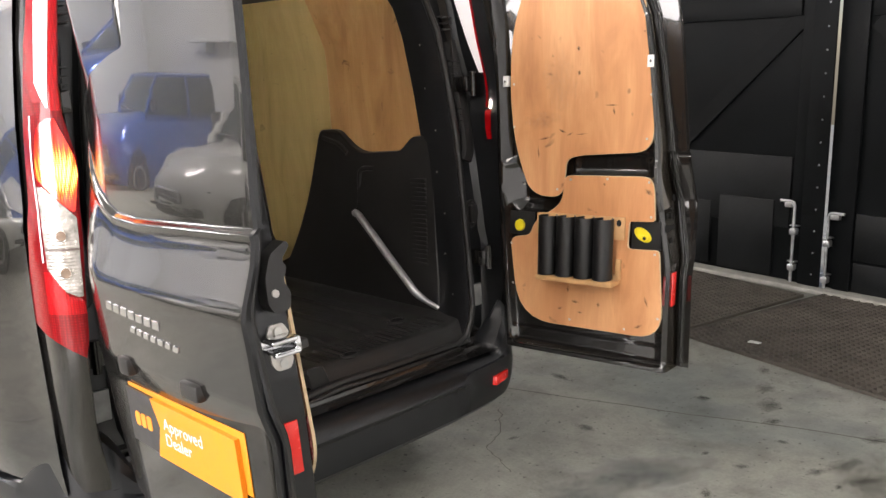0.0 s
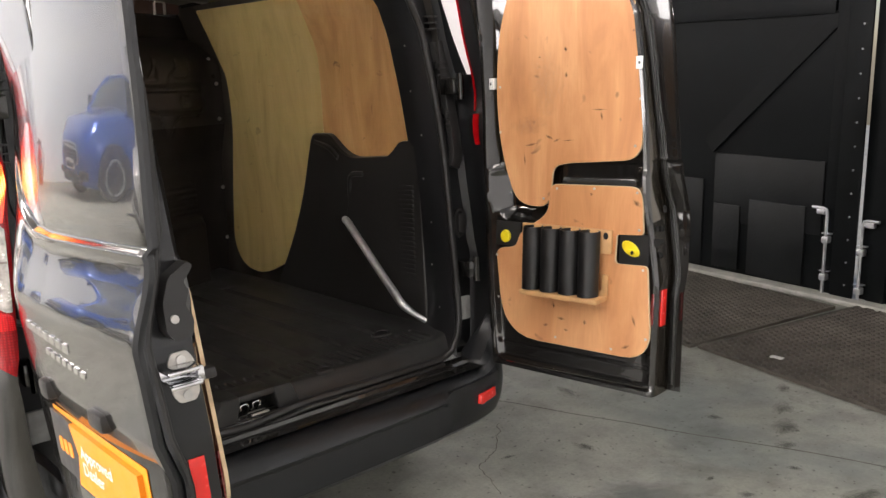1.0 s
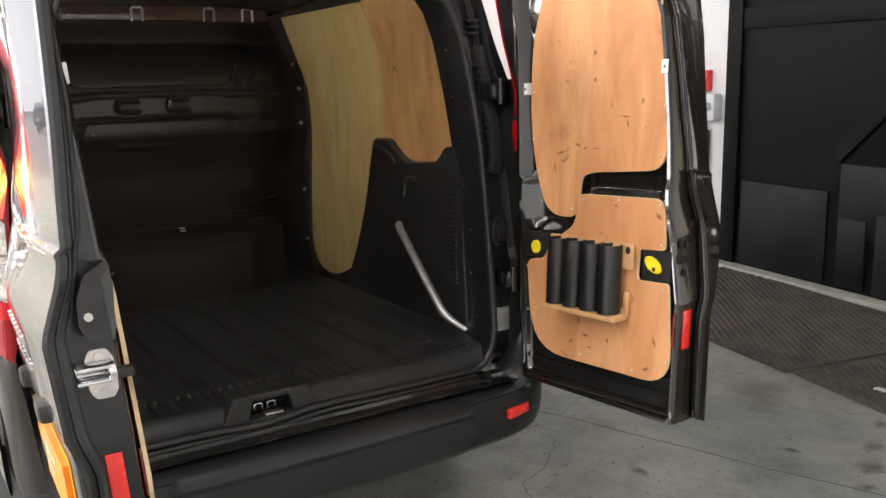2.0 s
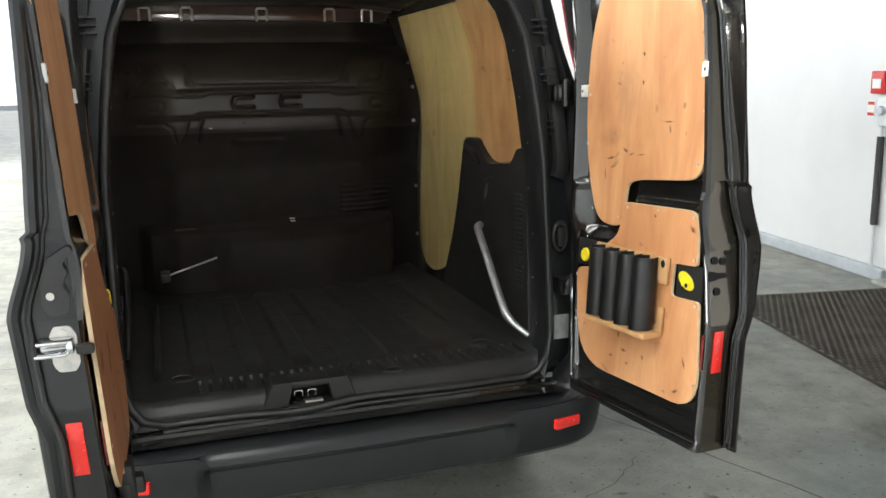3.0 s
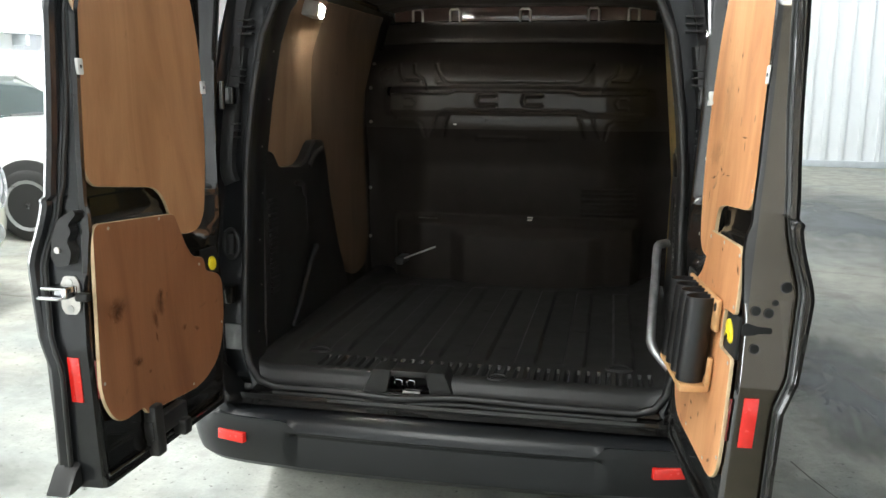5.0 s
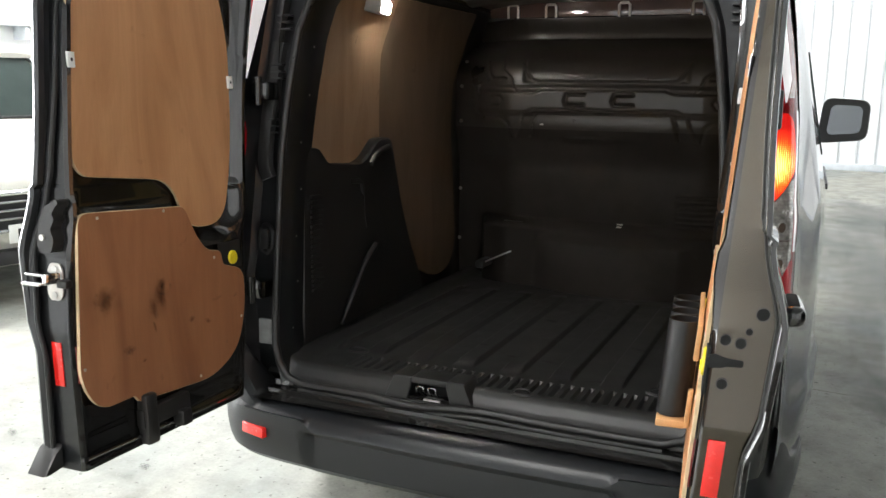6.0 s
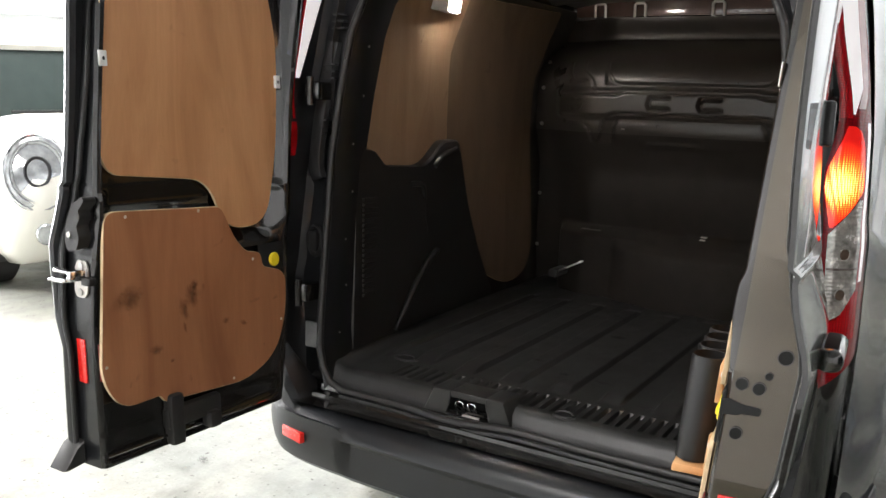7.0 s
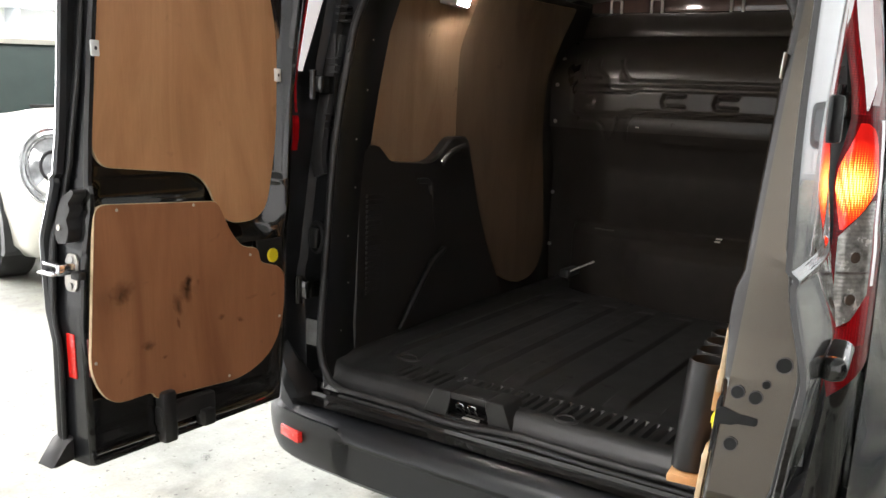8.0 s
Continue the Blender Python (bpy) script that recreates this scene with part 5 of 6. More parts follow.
    zs = [0.26, 0.34, 0.45, 0.55, 0.6, 0.64, 0.67, 0.7, 0.72, 0.74, 0.76, 0.78, 0.8, 0.84, 0.9, 1.0, 1.1, 1.2, 1.26, 1.285, 1.31, 1.36, 1.5, 1.62, 1.75, 1.85, 1.93, 1.99, 2.04, 2.07]
    ys = [0.10, 0.16, 0.22] + [0.3 + 0.1 * k for k in range(30)] + [3.26] + [3.4, 3.6, 3.8, 4.0, 4.15, 4.28, 4.34]

    def side_x(y, z):
        """Half the body's width: fuller over the rear wheels, tucked in at the lamps and the roof."""
        full = lerp(y, [(0.1, 0.0), (0.16, 0.006), (0.4, 0.042), (0.9, 0.06), (3.2, 0.06)]) * lerp(z, [(0.3, 0.7), (0.8, 1.0), (1.3, 0.9), (1.42, 0.6), (1.56, 0.2), (1.8, 0.0)])
        return lerp(z, OUTSIDE + [(2.07, 0.5)]) + full - 0.016 * soft(0.42, 0.12, y)

    def flank(y, z):
        top = lerp(y, [(0.0, 1.0), (2.6, 1.0), (3.1, 0.86), (3.5, 0.60), (4.1, 0.52), (4.34, 0.4)])
        zz = z if z < 0.66 else 0.66 + (z - 0.66) * top
        taper = lerp(y, [(0, 1), (3.2, 1.0), (4.0, 0.95), (4.25, 0.86), (4.34, 0.72)])
        x = side_x(y, z) * taper
        line = 0.79 - 0.1 * min(y, 0.5)
        x += 0.010 * soft(line + 0.015, line - 0.03, z) * soft(0.45, 0.65, z) * soft(0.08, 0.3, y)
        for wy in (0.86, 3.52):
            d = math.hypot(y - wy, (zz - 0.33))
            x += 0.014 * math.exp(-((d - 0.39) / 0.05) ** 2)
        return Vector((side * x, y + 0.04 * (z - 0.6) if y < 0.4 else y, zz))
    rows = grid(bm, ys, zs, flank)
    gone = [q for q in bm.faces if any(math.hypot(q.calc_center_median().y - wy, q.calc_center_median().z - 0.33) < 0.34 for wy in (0.86, 3.52))]
    bmesh.ops.delete(bm, geom=gone, context="FACES")
    bmesh.ops.delete(bm, geom=[q for q in bm.faces if q.calc_center_median().y < 0.5 and q.calc_center_median().z < 0.55], context="FACES")
    panel = part("side_panel", bm, M["paint"], van, "dark grey side of the van")
    bm = bmesh.new()
    box(bm, 1.3, 2.5, 1.24, 1.262, -0.004, 0.012, 0.004, lambda y, z, h: Vector((side * (side_x(y, z) + h), y, z)))
    part("slide_rail", bm, M["plastic"], panel)
    bm = bmesh.new()
    prism(bm, rounded([(2.0, 1.34), (3.0, 1.32), (2.72, 1.78), (2.0, 1.8)], 0.05, 4), 0.006, -0.004, lambda y, z, h: Vector((side * (side_x(y, z) + h), y, z)))
    part("side_window", bm, M["glass"], panel)
    for wy in (0.86, 3.52):
        bm = bmesh.new()
        loft(bm, [[Vector((side * x, wy + r * math.cos(a), 0.33 + r * math.sin(a))) for a in (2 * math.pi * k / 28 for k in range(28))] for x, r in ((0.66, 0.30), (0.66, 0.322), (0.70, 0.33), (0.84, 0.33), (0.87, 0.315), (0.875, 0.22), (0.86, 0.2))])
        wheel = part("wheel", bm, M["tyre"], van)
        bm = bmesh.new()
        loft(bm, [[Vector((side * x, wy + r * math.cos(a), 0.33 + r * math.sin(a))) for a in (2 * math.pi * k / 28 for k in range(28))] for x, r in ((0.84, 0.205), (0.87, 0.205), (0.865, 0.17), (0.85, 0.15), (0.865, 0.06), (0.87, 0.04))])
        part("rim", bm, M["alloy"], wheel)
        bm = bmesh.new()
        loft(bm, [[Vector((side * x, wy + 0.355 * math.cos(a), max(0.27, 0.33 + 0.36 * math.sin(a)))) for a in (2 * math.pi * k / 28 for k in range(28))] for x in (0.73, 0.885)], caps=False)
        part("arch_liner", bm, M["plastic"], van)

    # wing mirror
    bm = bmesh.new()
    loft(bm, [[Vector((side * (1.035 + px), 2.3 + dy, 1.50 + pz)) for px, pz in rounded([(-0.105 * s, -0.118 * s), (0.115 * s, -0.098 * s), (0.12 * s, 0.088 * s), (-0.085 * s, 0.10 * s)], 0.045 * s, 5)] for dy, s in ((0.0, 0.97), (-0.012, 1.0), (0.05, 1.0), (0.11, 0.8), (0.135, 0.5))])
    wing = part("wing_mirror", bm, M["plastic"], van, "black wing mirror")
    bm = bmesh.new()
    tube(bm, [Vector((side * 0.9, 2.36, 1.41)), Vector((side * 0.98, 2.34, 1.42)), Vector((side * 1.04, 2.33, 1.45))], 0.03, 8)
    part("mirror_arm", bm, M["plastic"], wing)
    bm = bmesh.new()
    prism(bm, [(side * (1.04 + a * 0.88), 1.502 + b * 0.88) for a, b in rounded([(-0.08, -0.09), (0.09, -0.075), (0.095, 0.067), (-0.062, 0.075)], 0.035, 5)], 2.283, 2.287, lambda x, z, y: Vector((x, y, z)))
    part("mirror_glass", bm, M["mirror"], wing)

    # tail lamp wrapped round the corner
    def lamp_at(s, z, h=0.0):
        """s runs across the rear face and on round the corner to the side."""
        first, last = lerp(z, LAMP_IN), lerp(z, OUTSIDE) + 0.05
        a = (s - first) / (last - first)
        p = corner_at(a, z, h)
        return Vector((side * (p.x - tuck(side, z) * (1 - min(1.0, a))), p.y, z))

    def lens(bm, left, right, z0, z1, h, ns=10, nz=14, ribs=0.0):
        """A pane between two edges given by height; both its faces."""
        for lift in (h, -0.003):
            grid(bm, [k / ns for k in range(ns + 1)], [z0 + (z1 - z0) * k / nz for k in range(nz + 1)],
                 lambda f, z: lamp_at(lerp(z, LAMP_IN) + 1.2 * (lerp(z, left) * (1 - f) + lerp(z, right) * f - lerp(z, LAMP_IN)), z, lift + (ribs * (0.5 + 0.5 * math.sin(z * 2 * math.pi / 0.0085)) * soft(0, 0.15, f) * soft(1, 0.85, f) if lift > 0 else 0)))
        return bm
    bm = bmesh.new()
    grid(bm, [k / 24 for k in range(25)], [k / 50 for k in range(51)], lambda f, t: lamp_at(lerp(0.94 + 1.02 * t, LAMP_IN) * (1 - f) + (lerp(0.94 + 1.02 * t, OUTSIDE) + 0.004 + lerp(0.94 + 1.02 * t, [(0.94, 0.10), (1.1, 0.07), (1.3, 0.045), (1.6, 0.03), (1.8, 0.012), (1.96, 0.01)])) * f, 0.94 + 0.095 * f * (1 - t) ** 4 + 1.02 * t))
    lamp = part("tail_lamp", bm, M["lens_dark"], van, "tall tail lamp with red, lit amber and clear lenses")
    strip = [(1.535, 0.857), (1.6, 0.851), (1.79, 0.82), (1.95, 0.793)]
    for name, left, right, z0, z1, h, mat, nz, ribs in (
            ("red_lens", [(1.535, 0.83), (1.6, 0.829), (1.79, 0.801), (1.95, 0.776)], [(z, x - 0.001) for z, x in strip], 1.54, 1.95, 0.003, "lens_red", 14, 0),
            ("white_lens", [(z, x + 0.001) for z, x in strip], [(1.545, 0.86), (1.6, 0.879), (1.79, 0.851), (1.95, 0.822)], 1.548, 1.95, 0.003, "lens_white", 14, 0),
            ("rim_lens", [(1.56, 0.868), (1.6, 0.8795), (1.79, 0.8515), (1.95, 0.8225)], [(1.56, 0.887), (1.6, 0.895), (1.79, 0.867), (1.95, 0.838)], 1.56, 1.95, 0.003, "lens_rim_pale" if side > 0 else "lens_rim", 14, 0),
            ("seam", [(1.205, 0.833), (1.22, 0.833)], [(1.205, 0.902), (1.22, 0.902)], 1.209, 1.214, 0.0042, "lens_seam", 2, 0),
            ("amber_lens", [(1.30, 0.830), (1.39, 0.811), (1.43, 0.813), (1.525, 0.847)], [(1.30, 0.834), (1.335, 0.864), (1.385, 0.897), (1.48, 0.889), (1.51, 0.88), (1.525, 0.86)], 1.302, 1.523, 0.004, "lens_amber", 20, 0),
            ("clear_lens", [(1.094, 0.836), (1.287, 0.829), (1.365, 0.89)], [(1.094, 0.846), (1.11, 0.872), (1.165, 0.903), (1.365, 0.9)], 1.095, 1.362, 0.003, "lens_clear", 128, 0.0009),
            ("red_lens", [(1.05, 0.834), (1.088, 0.836), (1.098, 0.866), (1.16, 0.90)], [(1.05, 0.915), (1.16, 0.912)], 1.052, 1.158, 0.003, "lens_red", 14, 0),
            ("white_strip", [(1.17, 0.909), (1.53, 0.897)], [(1.17, 0.92 if side > 0 else 0.913), (1.53, 0.908 if side > 0 else 0.9)], 1.18, 1.53, 0.003, "lens_white", 14, 0)):
        bm = bmesh.new()
        lens(bm, left, right, z0, z1, h, 12, nz, ribs)
        part(name, bm, M[mat], lamp)
    # its sides towards the door gutter, with a red patch painted for the glow showing through
    for name, mat, z0, z1, near, far in (("white_side", "lens_white", 1.6, 1.93, [(1.6, 0.115), (1.93, 0.13)], [(1.6, 0.135), (1.93, 0.215)]), ("red_side", "lens_red", 1.47, 1.93, [(1.47, 0.098), (1.6, 0.106), (1.93, 0.119)], [(1.47, 0.105), (1.6, 0.113), (1.93, 0.128)]), ("glow_side", "lens_red", 1.35, 1.46, [(1.35, 0.08), (1.46, 0.08)], [(1.35, 0.103), (1.46, 0.108)])):
        bm = bmesh.new()
        for lift in (0.007, 0.003):
            grid(bm, [k / 4 for k in range(5)], [z0 + (z1 - z0) * k / 12 for k in range(13)], lambda f, z: Vector((side * (lerp(z, LAMP_IN) - 0.004 - lift - tuck(side, z)), lerp(z, near) * (1 - f) + lerp(z, far) * f, z)))
        part(name, bm, M[mat], lamp)
    for z in (1.155, 1.245):
        bm = bmesh.new()
        c0, nose = lamp_at(0.872, z, 0.006), (lamp_at(0.872, z, 0.02) - lamp_at(0.872, z, 0.0)).normalized()
        flat_way = Vector((0, 0, 1)).cross(nose)
        tube(bm, [c0 + flat_way * 0.013 * math.cos(a) + Vector((0, 0, 0.014 * math.sin(a))) for a in (2 * math.pi * k / 18 for k in range(18))], 0.0016, 6, True)
        part("bulb_ring", bm, M["lens_clear"], lamp)
        bm = bmesh.new()
        disc(bm, c0 - nose * 0.002, nose, 0.012, 0.0035, 16, 0.0005)
        part("bulb", bm, M["lens_bulb"], lamp)

# roof, front and underside
bm = bmesh.new()
grid(bm, [-0.66 + 1.32 * k / 16 for k in range(17)], [0.24 + 0.2 * k for k in range(15)], lambda x, y: Vector((x, y, 2.085 - 0.06 * (x / 0.66) ** 4 - 0.12 * soft(0.5, 0.2, y) * 0.5)))
part("roof", bm, M["paint"], van)
bm = bmesh.new()
grid(bm, [-0.6 + 1.2 * k / 12 for k in range(13)], [3.04, 3.2, 3.5, 3.7, 4.1, 4.28, 4.36], lambda x, y: Vector((x * lerp(y, [(3.04, 1), (3.7, 1.2), (4.36, 1.0)]), y, lerp(y, [(3.04, 2.06), (3.2, 1.93), (3.5, 1.6), (3.7, 1.25), (4.1, 1.12), (4.28, 1.0), (4.36, 0.35)]))))
part("bonnet", bm, M["paint"], van)
bm = bmesh.new()
# Low block, out of view, added to deepen the shade under the van.
box(bm, -0.68, 0.68, 0.62, 4.2, 0.17, 0.32, 0.02)
box(bm, -0.8, 0.8, 0.12, 4.1, 0.40, 0.56, 0.02)
part("underbody", bm, M["plastic"], van)

# bumper
PLAN = smooth_path([(-0.96, 0.52, 0), (-0.94, 0.3, 0), (-0.895, 0.12, 0), (-0.825, 0.035, 0), (-0.70, -0.012, 0), (-0.45, -0.035, 0), (0, -0.045, 0), (0.45, -0.035, 0), (0.70, -0.012, 0), (0.825, 0.035, 0), (0.895, 0.12, 0), (0.94, 0.3, 0), (0.96, 0.52, 0)], 24)
MIDDLE = [(-0.17, 0.54), (-0.12, 0.549), (-0.09, 0.548), (-0.05, 0.544), (-0.024, 0.530), (-0.014, 0.522), (-0.001, 0.498), (0.0, 0.492), (-0.003, 0.486), (-0.030, 0.474), (-0.034, 0.462), (-0.024, 0.385), (-0.026, 0.362), (-0.045, 0.342), (-0.09, 0.334), (-0.17, 0.334)]
CORNER = [(-0.06, 0.70), (-0.045, 0.728), (-0.022, 0.73), (-0.010, 0.722), (-0.004, 0.66), (-0.002, 0.56), (0.002, 0.525), (0.004, 0.500), (0.005, 0.488), (0.004, 0.465), (0.001, 0.435), (-0.006, 0.40), (-0.018, 0.368), (-0.04, 0.348), (-0.09, 0.338), (-0.17, 0.338)]
bm = bmesh.new()
rings = []
for i, p in enumerate(PLAN):
    d = (PLAN[min(i + 1, len(PLAN) - 1)] - PLAN[max(i - 1, 0)]).normalized()
    out = Vector((d.y, -d.x, 0))
    mid = soft(0.52, 0.47, abs(p.x))
    rise = soft(0.70, 0.86, abs(p.x))
    fall = lerp(p.y, [(0.06, 1.0), (0.19, 0.62), (0.3, 0.1), (0.4, 0.0)])
    ring = []
    for k, ((o, z), (oc, zc)) in enumerate(zip(MIDDLE, CORNER)):
        if k > 5:
            o1 = oc * (1 - mid) + o * mid
            z1 = zc * (1 - mid) + z * mid
        else:
            o1 = o * (1 - rise) + oc * rise
            z1 = z * (1 - rise) + (0.53 + (zc - 0.53) * fall) * rise
        q = p + out * o1
        q.y = min(q.y, 0.52)
        ring.append(Vector((q.x, q.y, z1)))
    rings.append(ring)
loft(bm, rings)
part("rear_bumper", bm, M["bumper"], van, "dark grey moulded plastic rear bumper", 24)
for side in (1, -1):
    bm = bmesh.new()
    box(bm, -0.052, 0.052, -0.005, 0.03, -0.0175, 0.0175, 0.003)
    ob = part("bumper_reflector", bm, M["reflector"], van, "red reflector in the bumper")
    ob.matrix_basis = pose(side * 0.70, -0.021, 0.458, 0, 0, side * 16)

# ---- load space ----
FLOOR = 0.645


def liner(x, y):
    """The moulded floor liner: long ribs, a grooved rear strip, a rolled rear edge."""
    z = FLOOR
    rib = 0.5 + 0.5 * math.cos(2 * math.pi * (x - 0.05) / 0.17)
    z += 0.015 * soft(0.55, 0.72, rib) * soft(0.37, 0.45, y) * soft(1.62, 1.55, y) * (abs(x) < 0.62)
    comb = 0.5 + 0.5 * math.cos(2 * math.pi * x / 0.034)
    z -= 0.012 * soft(0.6, 0.85, comb) * soft(0.215, 0.225, y) * soft(0.345, 0.335, y) * (-0.5 < x < 0.66)
    z += 0.02 * soft(0.60, 0.71, abs(x)) ** 2
    if y < 0.205:
        k = (0.205 - y) / 0.075
        z -= 0.004 * k + 0.05 * soft(0.25, 1.0, k)
    return Vector((x, y, z + 0.0015 * noise.noise((x * 9, y * 9, 0))))


bm = bmesh.new()
xs = [-0.745 + 1.49 * k / 360 for k in range(361)]
ys = [0.128, 0.14, 0.152, 0.165, 0.178, 0.19, 0.205, 0.213, 0.22, 0.228, 0.27, 0.312, 0.335, 0.345, 0.36, 0.375, 0.39, 0.405] + [0.45 + 0.05 * k for k in range(22)] + [1.52, 1.54, 1.56, 1.58, 1.6, 1.65, 1.72, 1.85, 2.0, 2.1]
grid(bm, xs, ys, liner)
bmesh.ops.delete(bm, geom=[q for q in bm.faces if -0.28 < q.calc_center_median().x < -0.002 and q.calc_center_median().y < 0.2], context="FACES")
part("load_floor", bm, M["floor_liner"], van, "scuffed black ribbed rubber floor liner")
for x, y, r in ((0.545, 0.385, 0.04), (-0.53, 0.385, 0.04), (0.15, 0.2, 0.032)):
    bm = bmesh.new()
    z = liner(x, y).z
    prism(bm, [(x + 1.15 * r * math.cos(a), y + 0.75 * r * math.sin(a)) for a in (2 * math.pi * k / 18 for k in range(18))], z + 0.004, z - 0.003, edge=0.002)
    cup = part("tie_down", bm, M["plastic"], van, "black recessed tie-down ring")
    bm = bmesh.new()
    prism(bm, [(x + 0.9 * r * math.cos(a), y + 0.55 * r * math.sin(a)) for a in (2 * math.pi * k / 18 for k in range(18))], z + 0.0052, z + 0.0)
    part("hollow", bm, M["hole"], cup)
    bm = bmesh.new()
    tube(bm, [Vector((x + 0.8 * r * math.cos(a), y + 0.5 * r * math.sin(a), z + 0.007 + 0.003 * math.sin(a))) for a in (math.pi * k / 10 for k in range(11))], 0.003, 6)
    part("ring", bm, M["plastic"], cup)

for x, y, rx, ry, turn in ((0.0, 0.56, 0.045, 0.022, 10), (0.13, 0.555, 0.05, 0.025, -15), (0.067, 0.33, 0.05, 0.03, 5), (0.34, 0.41, 0.06, 0.025, 20), (-0.127, 0.61, 0.03, 0.02, 0), (-0.02, 1.13, 0.05, 0.04, 0), (-0.33, 0.72, 0.04, 0.03, 30), (0.4, 0.8, 0.05, 0.025, -20)):
    scuff(van, lambda u, v, w: Vector((u, v, liner(x, y).z + 0.003 + w)), x, y, 0.0, rx, ry, turn, "scuff_pale")

# striker pocket in the sill
bm = bmesh.new()
lay = lambda x, z, y: Vector((x, y, z))
prism(bm, rounded([(-0.30, 0.58), (-0.262, 0.668), (-0.2, 0.668), (-0.2, 0.646), (-0.214, 0.59)], 0.006, 2), 0.132, 0.235, lay, 0.004)
prism(bm, rounded([(0.018, 0.58), (-0.018, 0.668), (-0.08, 0.668), (-0.08, 0.646), (-0.066, 0.59)], 0.006, 2), 0.132, 0.235, lay, 0.004)
box(bm, -0.202, -0.078, 0.136, 0.235, 0.646, 0.667, 0.004)
box(bm, -0.22, -0.06, 0.13, 0.235, 0.572, 0.593, 0.004)
pocket = part("striker_pocket", bm, M["floor_liner"], van)
bm = bmesh.new()
box(bm, -0.212, -0.068, 0.205, 0.213, 0.588, 0.65, 0.004)
part("hollow", bm, M["hole"], pocket)
for x in (-0.178, -0.135):
    bm = bmesh.new()
    tube(bm, smooth_path([(x - 0.012, 0.185, 0.592), (x - 0.012, 0.155, 0.615), (x - 0.011, 0.152, 0.63), (x + 0.011, 0.152, 0.63), (x + 0.012, 0.155, 0.615), (x + 0.012, 0.185, 0.592)], 4), 0.003, 8)
    part("striker", bm, M["chrome"], pocket, "bright striker loop")
bm = bmesh.new()
box(bm, -0.16, -0.10, 0.137, 0.17, 0.591, 0.598, 0.002)
part("striker_foot", bm, M["steel"], pocket)

# rear sill below the liner and the rubber seal round the opening
bm = bmesh.new()
sill = [(0.15, 0.60), (0.135, 0.592), (0.125, 0.59), (0.118, 0.575), (0.085, 0.57), (0.08, 0.56), (0.02, 0.556)]
grid(bm, [-0.8 + 0.04 * k for k in range(41)], range(len(sill)), lambda x, k: Vector((x, sill[k][0], sill[k][1])))
part("rear_sill", bm, M["paint"], van)


def sill_wave(x):
    return 0.588 - 0.012 * math.exp(-((x + 0.19) / 0.12) ** 2) + 0.006 * math.exp(-((x - 0.05) / 0.15) ** 2)


loop = [Vector((x, jamb_y(0.6) + 0.002, sill_wave(x))) for x in [-0.6 + 0.05 * k for k in range(25)]]
loop += [Vector((0.655, jamb_y(0.62), 0.608)), Vector((0.688, jamb_y(0.66), 0.655))]
zs_up = [0.72 + 0.08 * k for k in range(14)]
loop += [Vector((lerp(z, OPENING) + 0.012, jamb_y(z), z)) for z in zs_up] + [Vector((0.605, jamb_y(1.85), 1.87)), Vector((0.5, jamb_y(1.92), 1.925)), Vector((0.2, jamb_y(1.94), 1.945)), Vector((-0.2, jamb_y(1.94), 1.945)), Vector((-0.5, jamb_y(1.92), 1.925)), Vector((-0.605, jamb_y(1.85), 1.87))]
loop += [Vector((-lerp(z, OPENING) - 0.012, jamb_y(z), z)) for z in reversed(zs_up)] + [Vector((-0.688, jamb_y(0.66), 0.655)), Vector((-0.655, jamb_y(0.62), 0.608))]
bm = bmesh.new()
tube(bm, loop, 0.0125, 10, True)
part("opening_seal", bm, M["seal"], van, "black rubber seal round the rear opening")
bm = bmesh.new()
tube(bm, [p + Vector((0, -0.018, -0.014)) for p in loop[:25]], 0.007, 8)
part("sill_bead", bm, M["seal"], van)

# header over the opening and lined roof
bm = bmesh.new()
box(bm, -0.66, 0.66, 0.195, 0.3, 1.945, 2.05, 0.02)
part("rear_header", bm, M["paint"], van)
bm = bmesh.new()
grid(bm, [-0.68 + 1.36 * k / 20 for k in range(21)], [0.25 + 0.025 * k for k in range(79)], lambda x, y: Vector((x, y, 2.05 - 0.03 * (x / 0.68) ** 4 - 0.018 * soft(0.75, 0.95, 0.5 + 0.5 * math.cos(2 * math.pi * y / 0.45)))))
part("roof_lining", bm, M["load_paint"], van)


def wall_x(z):
    return lerp(z, [(0.6, 0.775), (0.8, 0.788), (1.4, 0.792), (1.73, 0.788), (1.86, 0.762), (1.95, 0.735), (2.05, 0.69)])


def trim_face(y):
    """How far out the moulded trim over the wheel arch stands from the middle of the van."""
    return lerp(y, [(0.30, 0.703), (0.39, 0.711), (0.49, 0.726), (0.6, 0.736), (1.1, 0.736), (1.5, 0.752)])


TRIM = rounded([(0.30, 0.64), (0.30, 1.372), (0.42, 1.364), (0.51, 1.303), (0.80, 1.288), (0.93, 1.386), (1.055, 1.386), (1.095, 1.28), (1.17, 1.08), (1.29, 0.87), (1.42, 0.70), (1.45, 0.64)], [0, 0.01, 0.02, 0.03, 0.07, 0.035, 0.03, 0.05, 0.1, 0.1, 0.05, 0], 5)
UPPER = rounded([(0.33, 1.25), (0.98, 1.25), (1.018, 1.40), (1.012, 1.55), (1.018, 1.73), (1.075, 1.965), (0.44, 1.985), (0.33, 1.80)], [0.01, 0.02, 0.05, 0.1, 0.15, 0.02, 0.15, 0.15], 6)
